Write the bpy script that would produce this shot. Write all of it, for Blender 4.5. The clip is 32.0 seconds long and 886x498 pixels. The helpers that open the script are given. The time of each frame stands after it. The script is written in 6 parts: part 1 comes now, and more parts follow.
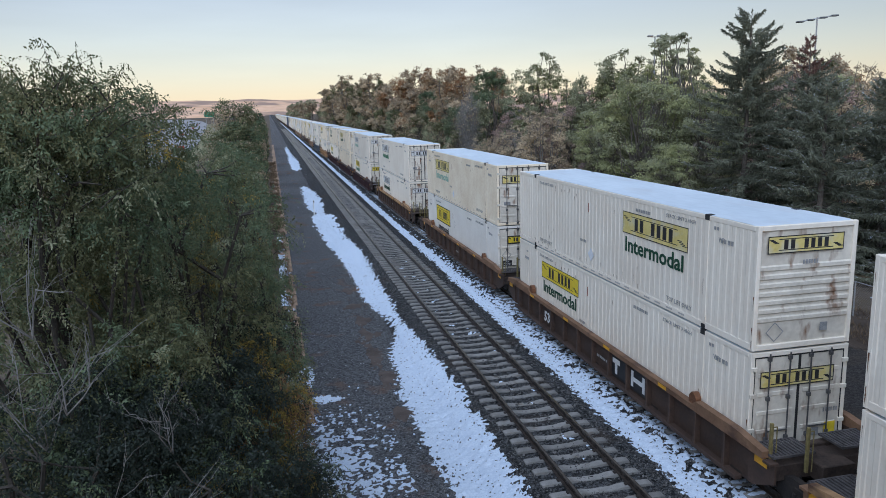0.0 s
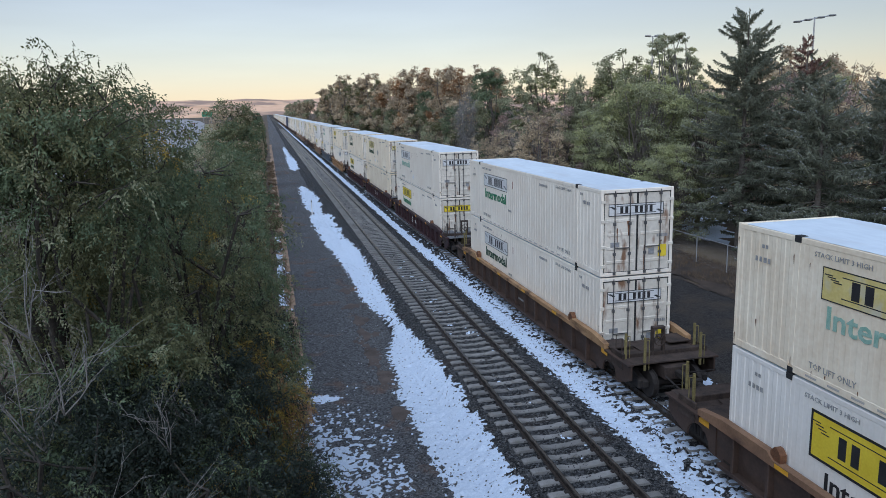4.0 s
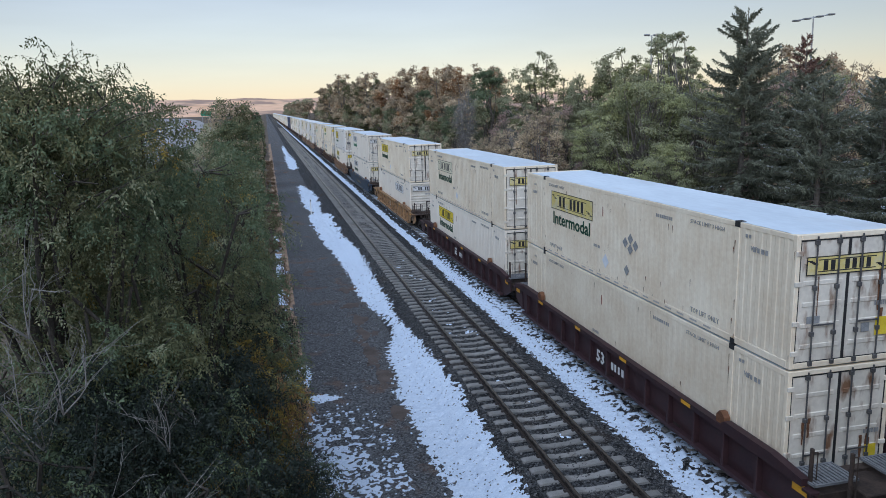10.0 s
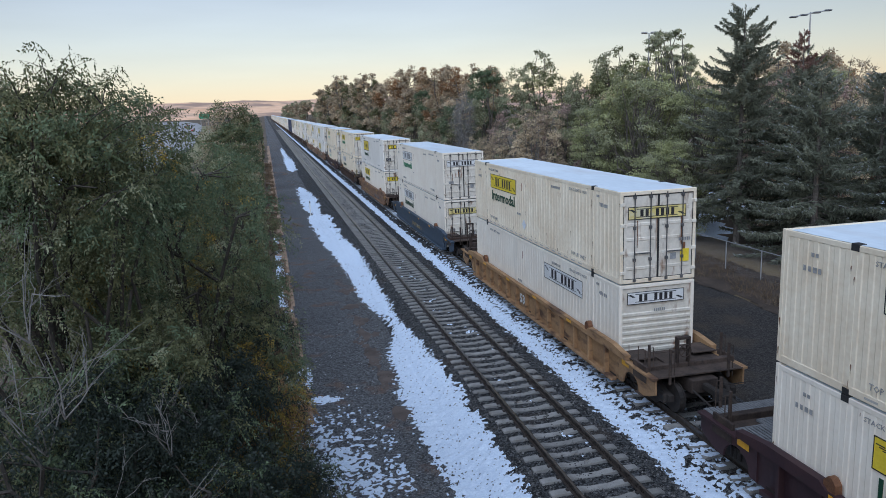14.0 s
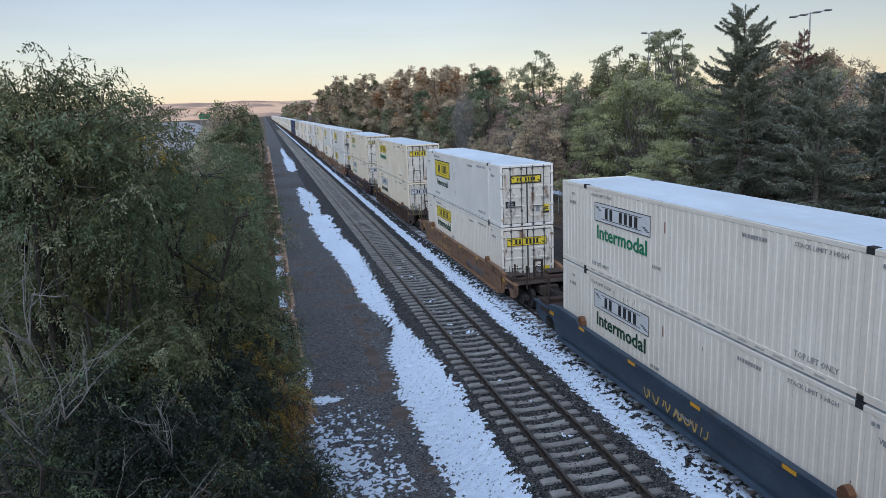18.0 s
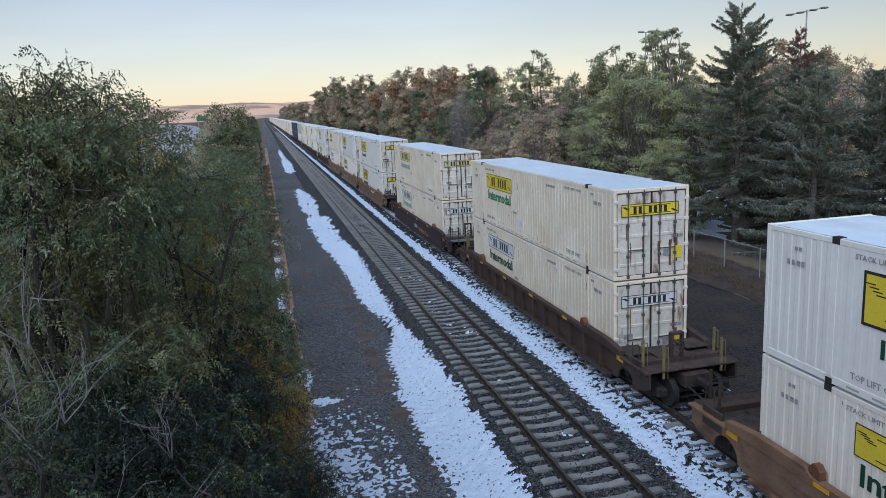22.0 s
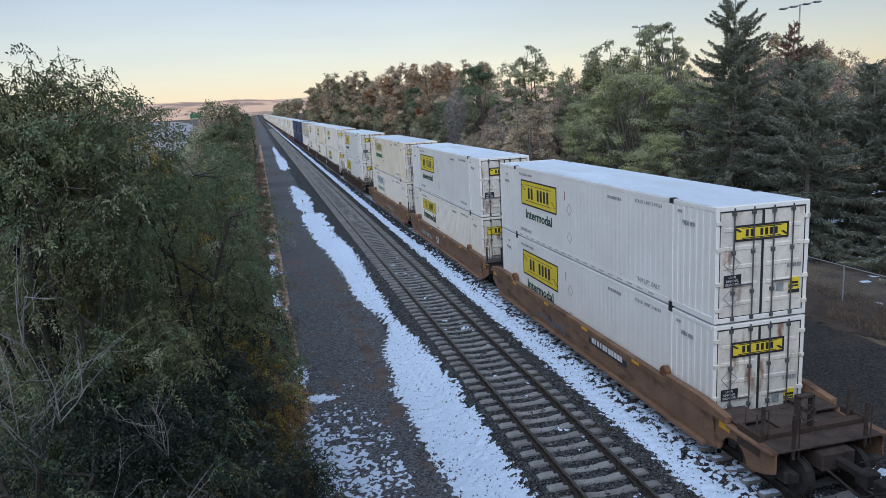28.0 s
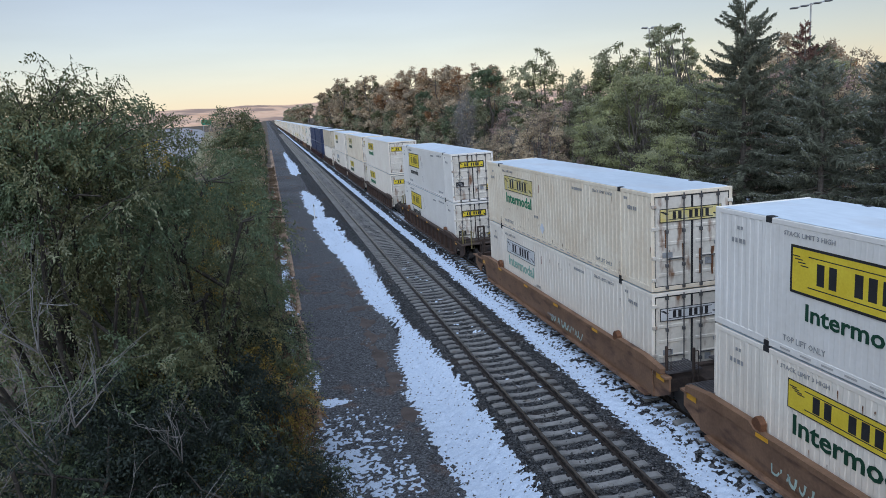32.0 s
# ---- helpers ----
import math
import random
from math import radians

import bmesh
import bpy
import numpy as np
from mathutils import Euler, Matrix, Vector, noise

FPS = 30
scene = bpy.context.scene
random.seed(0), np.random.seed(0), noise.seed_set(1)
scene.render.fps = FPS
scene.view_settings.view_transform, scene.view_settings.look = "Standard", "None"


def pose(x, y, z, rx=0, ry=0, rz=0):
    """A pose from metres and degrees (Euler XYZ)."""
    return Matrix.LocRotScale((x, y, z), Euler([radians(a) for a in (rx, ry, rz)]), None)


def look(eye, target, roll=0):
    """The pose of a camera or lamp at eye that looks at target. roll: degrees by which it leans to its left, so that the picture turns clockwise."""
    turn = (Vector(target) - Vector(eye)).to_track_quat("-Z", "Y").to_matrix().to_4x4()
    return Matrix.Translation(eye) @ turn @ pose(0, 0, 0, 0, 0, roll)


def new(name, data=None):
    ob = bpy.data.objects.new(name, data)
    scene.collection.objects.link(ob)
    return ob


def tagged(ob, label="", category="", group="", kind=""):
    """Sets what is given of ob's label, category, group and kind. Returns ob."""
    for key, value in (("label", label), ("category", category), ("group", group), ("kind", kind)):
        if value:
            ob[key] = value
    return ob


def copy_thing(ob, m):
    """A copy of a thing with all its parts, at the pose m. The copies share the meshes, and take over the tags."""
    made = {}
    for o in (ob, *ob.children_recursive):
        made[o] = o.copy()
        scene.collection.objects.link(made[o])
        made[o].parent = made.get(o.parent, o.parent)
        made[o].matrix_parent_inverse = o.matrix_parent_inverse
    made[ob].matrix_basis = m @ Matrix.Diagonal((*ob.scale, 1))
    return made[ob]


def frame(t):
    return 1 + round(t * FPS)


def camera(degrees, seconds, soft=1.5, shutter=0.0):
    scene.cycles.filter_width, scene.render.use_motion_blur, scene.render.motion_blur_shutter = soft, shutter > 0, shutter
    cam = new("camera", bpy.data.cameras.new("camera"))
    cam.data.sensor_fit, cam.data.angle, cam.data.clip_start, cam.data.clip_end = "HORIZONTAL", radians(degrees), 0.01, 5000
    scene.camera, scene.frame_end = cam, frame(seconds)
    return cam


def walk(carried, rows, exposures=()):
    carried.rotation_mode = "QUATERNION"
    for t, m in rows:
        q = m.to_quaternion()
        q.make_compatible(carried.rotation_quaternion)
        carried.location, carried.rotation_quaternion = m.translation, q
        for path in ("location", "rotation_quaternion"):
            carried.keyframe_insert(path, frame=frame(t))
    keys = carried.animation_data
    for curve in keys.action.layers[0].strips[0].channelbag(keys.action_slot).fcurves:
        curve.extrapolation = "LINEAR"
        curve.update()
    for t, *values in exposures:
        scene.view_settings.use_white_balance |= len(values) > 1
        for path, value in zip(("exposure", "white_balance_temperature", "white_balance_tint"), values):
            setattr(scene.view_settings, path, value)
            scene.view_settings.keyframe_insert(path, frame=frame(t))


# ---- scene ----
FOV = 62.280
EYE = (-11.666, 0.000, 8.942)


def aim(yaw, pitch, roll):
    a, b = radians(yaw), radians(pitch)
    way = Vector((-math.sin(a) * math.cos(b), math.cos(a) * math.cos(b), math.sin(b)))
    return look(EYE, Vector(EYE) + way * 10, roll)


cam = camera(FOV, 32.0, soft=0.55)
walk(cam, [
    (0.0, aim(-12.862, -10.881, -1.512)), (0.5, aim(-12.873, -10.883, -1.517)),
    (1.0, aim(-12.897, -10.890, -1.532)), (1.5, aim(-12.933, -10.896, -1.531)),
    (2.0, aim(-12.949, -10.899, -1.525)), (2.5, aim(-12.965, -10.900, -1.521)),
    (3.0, aim(-12.998, -10.901, -1.515)), (3.5, aim(-13.014, -10.902, -1.512)),
    (5.5, aim(-13.048, -10.930, -1.507)), (6.0, aim(-13.070, -10.960, -1.504)),
    (6.5, aim(-13.078, -10.969, -1.503)), (7.0, aim(-13.078, -10.969, -1.503)),
    (7.5, aim(-13.078, -10.969, -1.503)), (8.0, aim(-13.078, -10.969, -1.503)),
    (8.5, aim(-13.081, -10.969, -1.510)), (9.0, aim(-13.086, -10.967, -1.523)),
    (9.5, aim(-13.089, -10.967, -1.529)), (10.0, aim(-13.090, -10.967, -1.532)),
    (10.5, aim(-13.091, -10.969, -1.540)), (11.0, aim(-13.088, -10.976, -1.572)),
    (11.5, aim(-13.084, -10.979, -1.638)), (12.0, aim(-13.085, -10.973, -1.715)),
    (12.5, aim(-13.096, -10.970, -1.830)), (13.0, aim(-13.112, -10.969, -1.975)),
    (13.5, aim(-13.119, -10.964, -2.092)), (14.0, aim(-13.109, -10.958, -2.165)),
    (14.5, aim(-13.101, -10.956, -2.191)), (16.5, aim(-13.095, -10.949, -2.204)),
    (17.0, aim(-13.095, -10.949, -2.204)), (17.5, aim(-13.096, -10.949, -2.205)),
    (18.0, aim(-13.107, -10.950, -2.204)), (18.5, aim(-13.123, -10.951, -2.197)),
    (19.0, aim(-13.131, -10.951, -2.188)), (19.5, aim(-13.142, -10.948, -2.185)),
    (20.0, aim(-13.163, -10.943, -2.191)), (20.5, aim(-13.179, -10.937, -2.223)),
    (21.0, aim(-13.193, -10.933, -2.310)), (21.5, aim(-13.207, -10.926, -2.463)),
    (22.0, aim(-13.212, -10.922, -2.641)), (22.5, aim(-13.203, -10.926, -2.802)),
    (23.0, aim(-13.172, -10.923, -2.942)), (23.5, aim(-13.117, -10.912, -2.972)),
    (24.0, aim(-13.048, -10.898, -2.819)), (24.5, aim(-12.953, -10.875, -2.608)),
    (25.0, aim(-12.882, -10.861, -2.412)), (25.5, aim(-12.894, -10.867, -2.177)),
    (27.5, aim(-13.745, -11.376, -2.882)), (28.0, aim(-13.578, -11.249, -2.940)),
    (28.5, aim(-13.367, -11.110, -3.060)), (29.0, aim(-13.172, -11.011, -3.216)),
    (29.5, aim(-13.024, -10.970, -3.348)), (30.0, aim(-12.918, -10.945, -3.486)),
    (30.5, aim(-12.857, -10.920, -3.651)), (31.0, aim(-12.821, -10.909, -3.751)),
    (31.5, aim(-12.777, -10.912, -3.719)), (32.0, aim(-12.724, -10.923, -3.586)),
], exposures=[(0.0, 0.11), (32.0, 0.11)])


# ---- sky, sun, light ----
world = bpy.data.worlds.new("sky")
scene.world = world
world.use_nodes = True
wn = world.node_tree.nodes
sky = wn.new("ShaderNodeTexSky")
sky.sky_type = "NISHITA"
sky.sun_disc = False
sky.sun_elevation = radians(12)
sky.sun_rotation = radians(186)
sky.air_density = 1.0
sky.dust_density = 0.2
sky.ozone_density = 2.0
wn["Background"].inputs["Strength"].default_value = 0.099
tint = wn.new("ShaderNodeMix")
tint.data_type, tint.blend_type = "RGBA", "MULTIPLY"
tint.inputs["Factor"].default_value = 1.0
tint.inputs[7].default_value = (1.135, 1.018, 1.06, 1)
pale = wn.new("ShaderNodeHueSaturation")
pale.inputs["Saturation"].default_value = 0.74
wisps = wn.new("ShaderNodeTexNoise")
wisps.inputs["Scale"].default_value, wisps.inputs["Detail"].default_value = 2.2, 6
aloft, stretch = wn.new("ShaderNodeTexCoord"), wn.new("ShaderNodeMapping")
stretch.inputs["Scale"].default_value = (1, 1, 7)
stretch.inputs["Rotation"].default_value = (0, 0.06, 0)
thin = wn.new("ShaderNodeMapRange")
thin.inputs["From Min"].default_value, thin.inputs["From Max"].default_value = 0.45, 0.75
thin.inputs["To Min"].default_value, thin.inputs["To Max"].default_value = 1.0, 1.10
for a, b in ((aloft.outputs["Generated"], stretch.inputs["Vector"]), (stretch.outputs["Vector"], wisps.inputs["Vector"]), (wisps.outputs["Fac"], thin.inputs["Value"]),
             (thin.outputs["Result"], pale.inputs["Value"]), (sky.outputs["Color"], pale.inputs["Color"]), (pale.outputs["Color"], tint.inputs[6])):
    world.node_tree.links.new(a, b)
world.node_tree.links.new(tint.outputs[2], wn["Background"].inputs["Color"])

sun = new("sun", bpy.data.lights.new("sun", "SUN"))
sun.data.energy, sun.data.angle, sun.data.color = 2.5, radians(80), (0.78, 0.94, 1.22)
sun.matrix_world = look((-12, -18, 27), (0, 0, 0))


# ---- materials ----
def surface(name, a, b, scale=3.0, rough=0.7, bump=0.2, fine=40.0, metal=0.0, vary=0.0, stretch=(1, 1, 1), stain=None,
            stain_at=(0.62, 0.75), stain_scale=(1, 1, 1), spots=None, island=0.0, leafy=0.0):
    """Two-tone noise at two scales, fine relief, optional stains and a random tint per object or per piece."""
    m = bpy.data.materials.new(name)
    m.use_nodes = True
    n, l = m.node_tree.nodes, m.node_tree.links
    out = n["Principled BSDF"]
    where = n.new("ShaderNodeTexCoord")
    mapping = n.new("ShaderNodeMapping")
    mapping.inputs["Scale"].default_value = stretch
    l.new(where.outputs["Object"], mapping.inputs["Vector"])
    big = n.new("ShaderNodeTexNoise")
    big.inputs["Scale"].default_value, big.inputs["Detail"].default_value = scale, 6
    small = n.new("ShaderNodeTexNoise")
    small.inputs["Scale"].default_value, small.inputs["Detail"].default_value = fine, 4
    for t in (big, small):
        l.new(mapping.outputs["Vector"], t.inputs["Vector"])
    add = n.new("ShaderNodeMath")
    add.operation = "MULTIPLY_ADD"
    l.new(small.outputs["Fac"], add.inputs[0])
    add.inputs[1].default_value = 0.6
    l.new(big.outputs["Fac"], add.inputs[2])
    ramp = n.new("ShaderNodeValToRGB")
    ramp.color_ramp.elements[0].position, ramp.color_ramp.elements[1].position = 0.55, 1.05
    ramp.color_ramp.elements[0].color, ramp.color_ramp.elements[1].color = (*a, 1), (*b, 1)
    l.new(add.outputs[0], ramp.inputs["Fac"])
    colour = ramp.outputs["Color"]
    if vary or island:
        pick = n.new("ShaderNodeObjectInfo" if vary else "ShaderNodeNewGeometry")
        v = n.new("ShaderNodeMapRange")
        k = vary or island
        v.inputs["To Min"].default_value, v.inputs["To Max"].default_value = 1 - k, 1 + k
        l.new(pick.outputs["Random" if vary else "Random Per Island"], v.inputs["Value"])
        hsv = n.new("ShaderNodeHueSaturation")
        l.new(v.outputs["Result"], hsv.inputs["Value"])
        l.new(colour, hsv.inputs["Color"])
        if island:
            h = n.new("ShaderNodeMapRange")
            h.inputs["To Min"].default_value, h.inputs["To Max"].default_value = 0.5 + 0.035 * island, 0.5 - 0.035 * island
            w = n.new("ShaderNodeTexWhiteNoise")
            w.noise_dimensions = "1D"
            l.new(pick.outputs["Random Per Island"], w.inputs["W"])
            l.new(w.outputs["Value"], h.inputs["Value"])
            l.new(h.outputs["Result"], hsv.inputs["Hue"])
        colour = hsv.outputs["Color"]
    for tone, at, sc in ((stain, stain_at, stain_scale), (spots, (0.66, 0.7), (2.2, 2.2, 2.2))):
        if tone:
            mp = n.new("ShaderNodeMapping")
            mp.inputs["Scale"].default_value = sc
            info = n.new("ShaderNodeObjectInfo")
            shift = n.new("ShaderNodeVectorMath")
            shift.operation = "SCALE"
            shift.inputs[0].default_value = (37, 91, 53)
            l.new(info.outputs["Random"], shift.inputs["Scale"])
            l.new(shift.outputs["Vector"], mp.inputs["Location"])
            l.new(where.outputs["Object"], mp.inputs["Vector"])
            t = n.new("ShaderNodeTexNoise")
            t.inputs["Scale"].default_value, t.inputs["Detail"].default_value = 1.0, 5
            l.new(mp.outputs["Vector"], t.inputs["Vector"])
            r = n.new("ShaderNodeValToRGB")
            r.color_ramp.elements[0].position, r.color_ramp.elements[1].position = at
            l.new(t.outputs["Fac"], r.inputs["Fac"])
            mix = n.new("ShaderNodeMix")
            mix.data_type = "RGBA"
            l.new(r.outputs["Color"], mix.inputs["Factor"])
            l.new(colour, mix.inputs[6])
            mix.inputs[7].default_value = (*tone, 1)
            colour = mix.outputs[2]
    l.new(colour, out.inputs["Base Color"])
    rr = n.new("ShaderNodeMapRange")
    rr.inputs["To Min"].default_value, rr.inputs["To Max"].default_value = max(0.05, rough - 0.12), min(1, rough + 0.12)
    l.new(big.outputs["Fac"], rr.inputs["Value"])
    l.new(rr.outputs["Result"], out.inputs["Roughness"])
    out.inputs["Metallic"].default_value = metal
    out.inputs["Specular IOR Level"].default_value = 0.35
    if bump:
        bp = n.new("ShaderNodeBump")
        bp.inputs["Strength"].default_value, bp.inputs["Distance"].default_value = bump, 0.02
        l.new(add.outputs[0], bp.inputs["Height"])
        l.new(bp.outputs["Normal"], out.inputs["Normal"])
    if leafy:
        thin = n.new("ShaderNodeBsdfTranslucent")
        l.new(colour, thin.inputs["Color"])
        both = n.new("ShaderNodeMixShader")
        both.inputs["Fac"].default_value = leafy
        l.new(out.outputs["BSDF"], both.inputs[1])
        l.new(thin.outputs["BSDF"], both.inputs[2])
        l.new(both.outputs["Shader"], n["Material Output"].inputs["Surface"])
    return m


def stones(name, dark, light, size, bump=0.8, gap=0.35, patch=None, patch_at=(0.55, 0.7), patch_size=3.0, snow=None):
    """Packed stones of a size: a tone for each stone, dark joints, relief; optional patches of another tone."""
    m = bpy.data.materials.new(name)
    m.use_nodes = True
    n, l = m.node_tree.nodes, m.node_tree.links
    out = n["Principled BSDF"]
    where = n.new("ShaderNodeTexCoord")
    cell, edge = n.new("ShaderNodeTexVoronoi"), n.new("ShaderNodeTexVoronoi")
    edge.feature = "DISTANCE_TO_EDGE"
    for v in (cell, edge):
        v.inputs["Scale"].default_value = 1 / size
        l.new(where.outputs["Object"], v.inputs["Vector"])
    ramp = n.new("ShaderNodeValToRGB")
    ramp.color_ramp.elements[0].color, ramp.color_ramp.elements[1].color = (*dark, 1), (*light, 1)
    split = n.new("ShaderNodeSeparateColor")
    l.new(cell.outputs["Color"], split.inputs["Color"])
    l.new(split.outputs["Red"], ramp.inputs["Fac"])
    colour = ramp.outputs["Color"]
    big = n.new("ShaderNodeTexNoise")
    big.inputs["Scale"].default_value, big.inputs["Detail"].default_value = 1 / patch_size, 5
    l.new(where.outputs["Object"], big.inputs["Vector"])
    if patch:
        r = n.new("ShaderNodeValToRGB")
        r.color_ramp.elements[0].position, r.color_ramp.elements[1].position = patch_at
        l.new(big.outputs["Fac"], r.inputs["Fac"])
        mix = n.new("ShaderNodeMix")
        mix.data_type = "RGBA"
        l.new(r.outputs["Color"], mix.inputs["Factor"])
        l.new(colour, mix.inputs[6])
        mix.inputs[7].default_value = (*patch, 1)
        colour = mix.outputs[2]
    if snow:
        r = n.new("ShaderNodeValToRGB")
        r.color_ramp.interpolation = "CONSTANT"
        r.color_ramp.elements[1].position = snow[1]
        l.new(split.outputs["Green"], r.inputs["Fac"])
        mix = n.new("ShaderNodeMix")
        mix.data_type = "RGBA"
        l.new(r.outputs["Color"], mix.inputs["Factor"])
        l.new(colour, mix.inputs[6])
        mix.inputs[7].default_value = (*snow[0], 1)
        colour = mix.outputs[2]
    joint = n.new("ShaderNodeMapRange")
    joint.inputs["From Max"].default_value = 0.12
    joint.inputs["To Min"].default_value = gap
    l.new(edge.outputs["Distance"], joint.inputs["Value"])
    mul = n.new("ShaderNodeMix")
    mul.data_type, mul.blend_type = "RGBA", "MULTIPLY"
    mul.inputs["Factor"].default_value = 1.0
    l.new(colour, mul.inputs[6])
    l.new(joint.outputs["Result"], mul.inputs[7])
    l.new(mul.outputs[2], out.inputs["Base Color"])
    out.inputs["Roughness"].default_value = 0.92
    out.inputs["Specular IOR Level"].default_value = 0.25
    bp = n.new("ShaderNodeBump")
    bp.inputs["Strength"].default_value, bp.inputs["Distance"].default_value = bump, size * 0.6
    h = n.new("ShaderNodeMath")
    h.operation = "ADD"
    l.new(split.outputs["Blue"], h.inputs[0])
    l.new(joint.outputs["Result"], h.inputs[1])
    l.new(h.outputs[0], bp.inputs["Height"])
    l.new(bp.outputs["Normal"], out.inputs["Normal"])
    return m


WHITE = surface("container_paint", (0.830, 0.735, 0.610), (0.905, 0.835, 0.712), 0.8, 0.5, 0.03, 9, vary=0.05,
                stain=(0.66, 0.61, 0.52), stain_at=(0.60, 0.85), stain_scale=(4, 4, 0.4))
FRESH = surface("new_container_paint", (0.800, 0.758, 0.680), (0.885, 0.850, 0.778), 0.8, 0.45, 0.02, 9, vary=0.03,
                stain=(0.70, 0.68, 0.63), stain_at=(0.64, 0.9), stain_scale=(4, 4, 0.4))
CREAM = surface("container_paint_aged", (0.770, 0.632, 0.458), (0.920, 0.815, 0.635), 0.8, 0.55, 0.05, 9, vary=0.05,
                stain=(0.42, 0.29, 0.18), stain_at=(0.72, 0.88), stain_scale=(6, 6, 0.7))
# the ends' shade is put into this darker paint; the stains are rust
ENDPAINT = surface("shaded_end_paint", (0.600, 0.545, 0.455), (0.800, 0.740, 0.630), 1.2, 0.55, 0.06, 9, vary=0.07,
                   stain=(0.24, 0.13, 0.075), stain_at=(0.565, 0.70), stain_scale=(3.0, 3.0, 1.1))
ROOF = surface("frosted_roof", (0.571, 0.651, 0.712), (0.682, 0.769, 0.830), 0.5, 0.75, 0.05, 6, vary=0.05, stretch=(1, 0.35, 1),
               stain=(0.56, 0.585, 0.60), stain_at=(0.52, 0.80), stain_scale=(0.8, 0.25, 1))
TAN = surface("tan_container_paint", (0.50, 0.42, 0.30), (0.62, 0.55, 0.42), 0.8, 0.55, 0.05, 9, vary=0.06)
NAVY = surface("navy_container_paint", (0.020, 0.032, 0.075), (0.045, 0.065, 0.13), 0.8, 0.5, 0.05, 9, vary=0.1)
YELLOW = surface("sign_yellow", (0.72, 0.52, 0.035), (0.85, 0.66, 0.06), 2.0, 0.5, 0.03, 20)
PALE = surface("faded_sign_yellow", (0.60, 0.47, 0.14), (0.74, 0.62, 0.25), 2.0, 0.6, 0.03, 14, stain=(0.62, 0.58, 0.42),
               stain_at=(0.5, 0.7), stain_scale=(2.5, 2.5, 2.5))
SIGNWHITE = surface("faded_sign_white", (0.60, 0.60, 0.58), (0.74, 0.74, 0.72), 2.0, 0.6, 0.03, 14)
BLACK = surface("sign_black", (0.016, 0.016, 0.018), (0.034, 0.034, 0.036), 3, 0.55, 0.02)
GREEN = surface("letter_green", (0.012, 0.17, 0.075), (0.02, 0.23, 0.11), 3, 0.55, 0.02)
DKGREEN = surface("letter_dark_green", (0.008, 0.049, 0.026), (0.013, 0.072, 0.039), 3, 0.55, 0.02)
TEAL = surface("letter_faded_green", (0.18, 0.40, 0.30), (0.40, 0.56, 0.47), 6, 0.6, 0.02)
MARK = surface("mark_grey", (0.20, 0.21, 0.215), (0.36, 0.36, 0.355), 8, 0.6, 0.02)
SLOT = surface("shaded_slot", (0.40, 0.38, 0.34), (0.54, 0.51, 0.46), 8, 0.7, 0.02)
FAINT = surface("faded_mark", (0.230, 0.230, 0.225), (0.400, 0.395, 0.380), 8, 0.6, 0.02)
STEEL = surface("lock_rod_steel", (0.063, 0.063, 0.065), (0.153, 0.148, 0.144), 4, 0.45, 0.03, metal=0.3)
GASKET = surface("rubber_gasket", (0.018, 0.018, 0.018), (0.035, 0.035, 0.035), 6, 0.8, 0.05)
RUST = surface("rust", (0.10, 0.045, 0.025), (0.22, 0.10, 0.05), 5, 0.85, 0.3)
BROWN = surface("car_paint_brown", (0.044, 0.028, 0.022), (0.086, 0.054, 0.040), 1.3, 0.7, 0.12, 14, vary=0.10,
                stain=(0.05, 0.035, 0.03), stain_at=(0.55, 0.7), stain_scale=(2, 1.2, 3))
TANBROWN = surface("car_paint_tan", (0.165, 0.090, 0.052), (0.27, 0.155, 0.092), 1.3, 0.7, 0.12, 14, vary=0.08,
                   stain=(0.09, 0.05, 0.035), stain_at=(0.55, 0.7), stain_scale=(2, 1.0, 3))
MAROON = surface("car_paint_maroon", (0.029, 0.014, 0.018), (0.053, 0.025, 0.027), 1.3, 0.6, 0.08, 14, vary=0.10,
                 stain=(0.035, 0.025, 0.025), stain_at=(0.6, 0.75), stain_scale=(2, 1.2, 3))
OCHRE = surface("car_paint_ochre", (0.262, 0.148, 0.072), (0.400, 0.240, 0.122), 1.3, 0.7, 0.12, 14, vary=0.08,
                stain=(0.10, 0.055, 0.035), stain_at=(0.52, 0.68), stain_scale=(2, 1.0, 3))
BLUE = surface("car_paint_blue", (0.025, 0.042, 0.065), (0.055, 0.082, 0.115), 1.3, 0.55, 0.08, 14, vary=0.05,
               stain=(0.035, 0.035, 0.035), stain_at=(0.6, 0.75), stain_scale=(2, 1.2, 3))
GRATELIGHT = surface("pale_grating_steel", (0.13, 0.135, 0.14), (0.22, 0.225, 0.23), 6, 0.7, 0.2)
FADED = surface("bleached_sign", (0.66, 0.60, 0.42), (0.78, 0.73, 0.56), 2.0, 0.6, 0.03, 14)
DARK = surface("grimy_dark_steel", (0.013, 0.011, 0.010), (0.042, 0.034, 0.029), 4, 0.8, 0.25)
GRATE = surface("walkway_steel", (0.05, 0.045, 0.045), (0.11, 0.10, 0.10), 6, 0.7, 0.2)
REFLECT = surface("reflector_yellow", (0.60, 0.28, 0.02), (0.80, 0.42, 0.04), 4, 0.4, 0.02)
RAILTOP = surface("worn_rail_steel", (0.030, 0.024, 0.020), (0.066, 0.054, 0.047), 8, 0.18, 0.0)
TIE = surface("concrete_tie", (0.155, 0.152, 0.143), (0.270, 0.263, 0.250), 3, 0.9, 0.35, 45, vary=0.16, stain=(0.17, 0.15, 0.125),
              stain_at=(0.58, 0.75), stain_scale=(3, 3, 3))
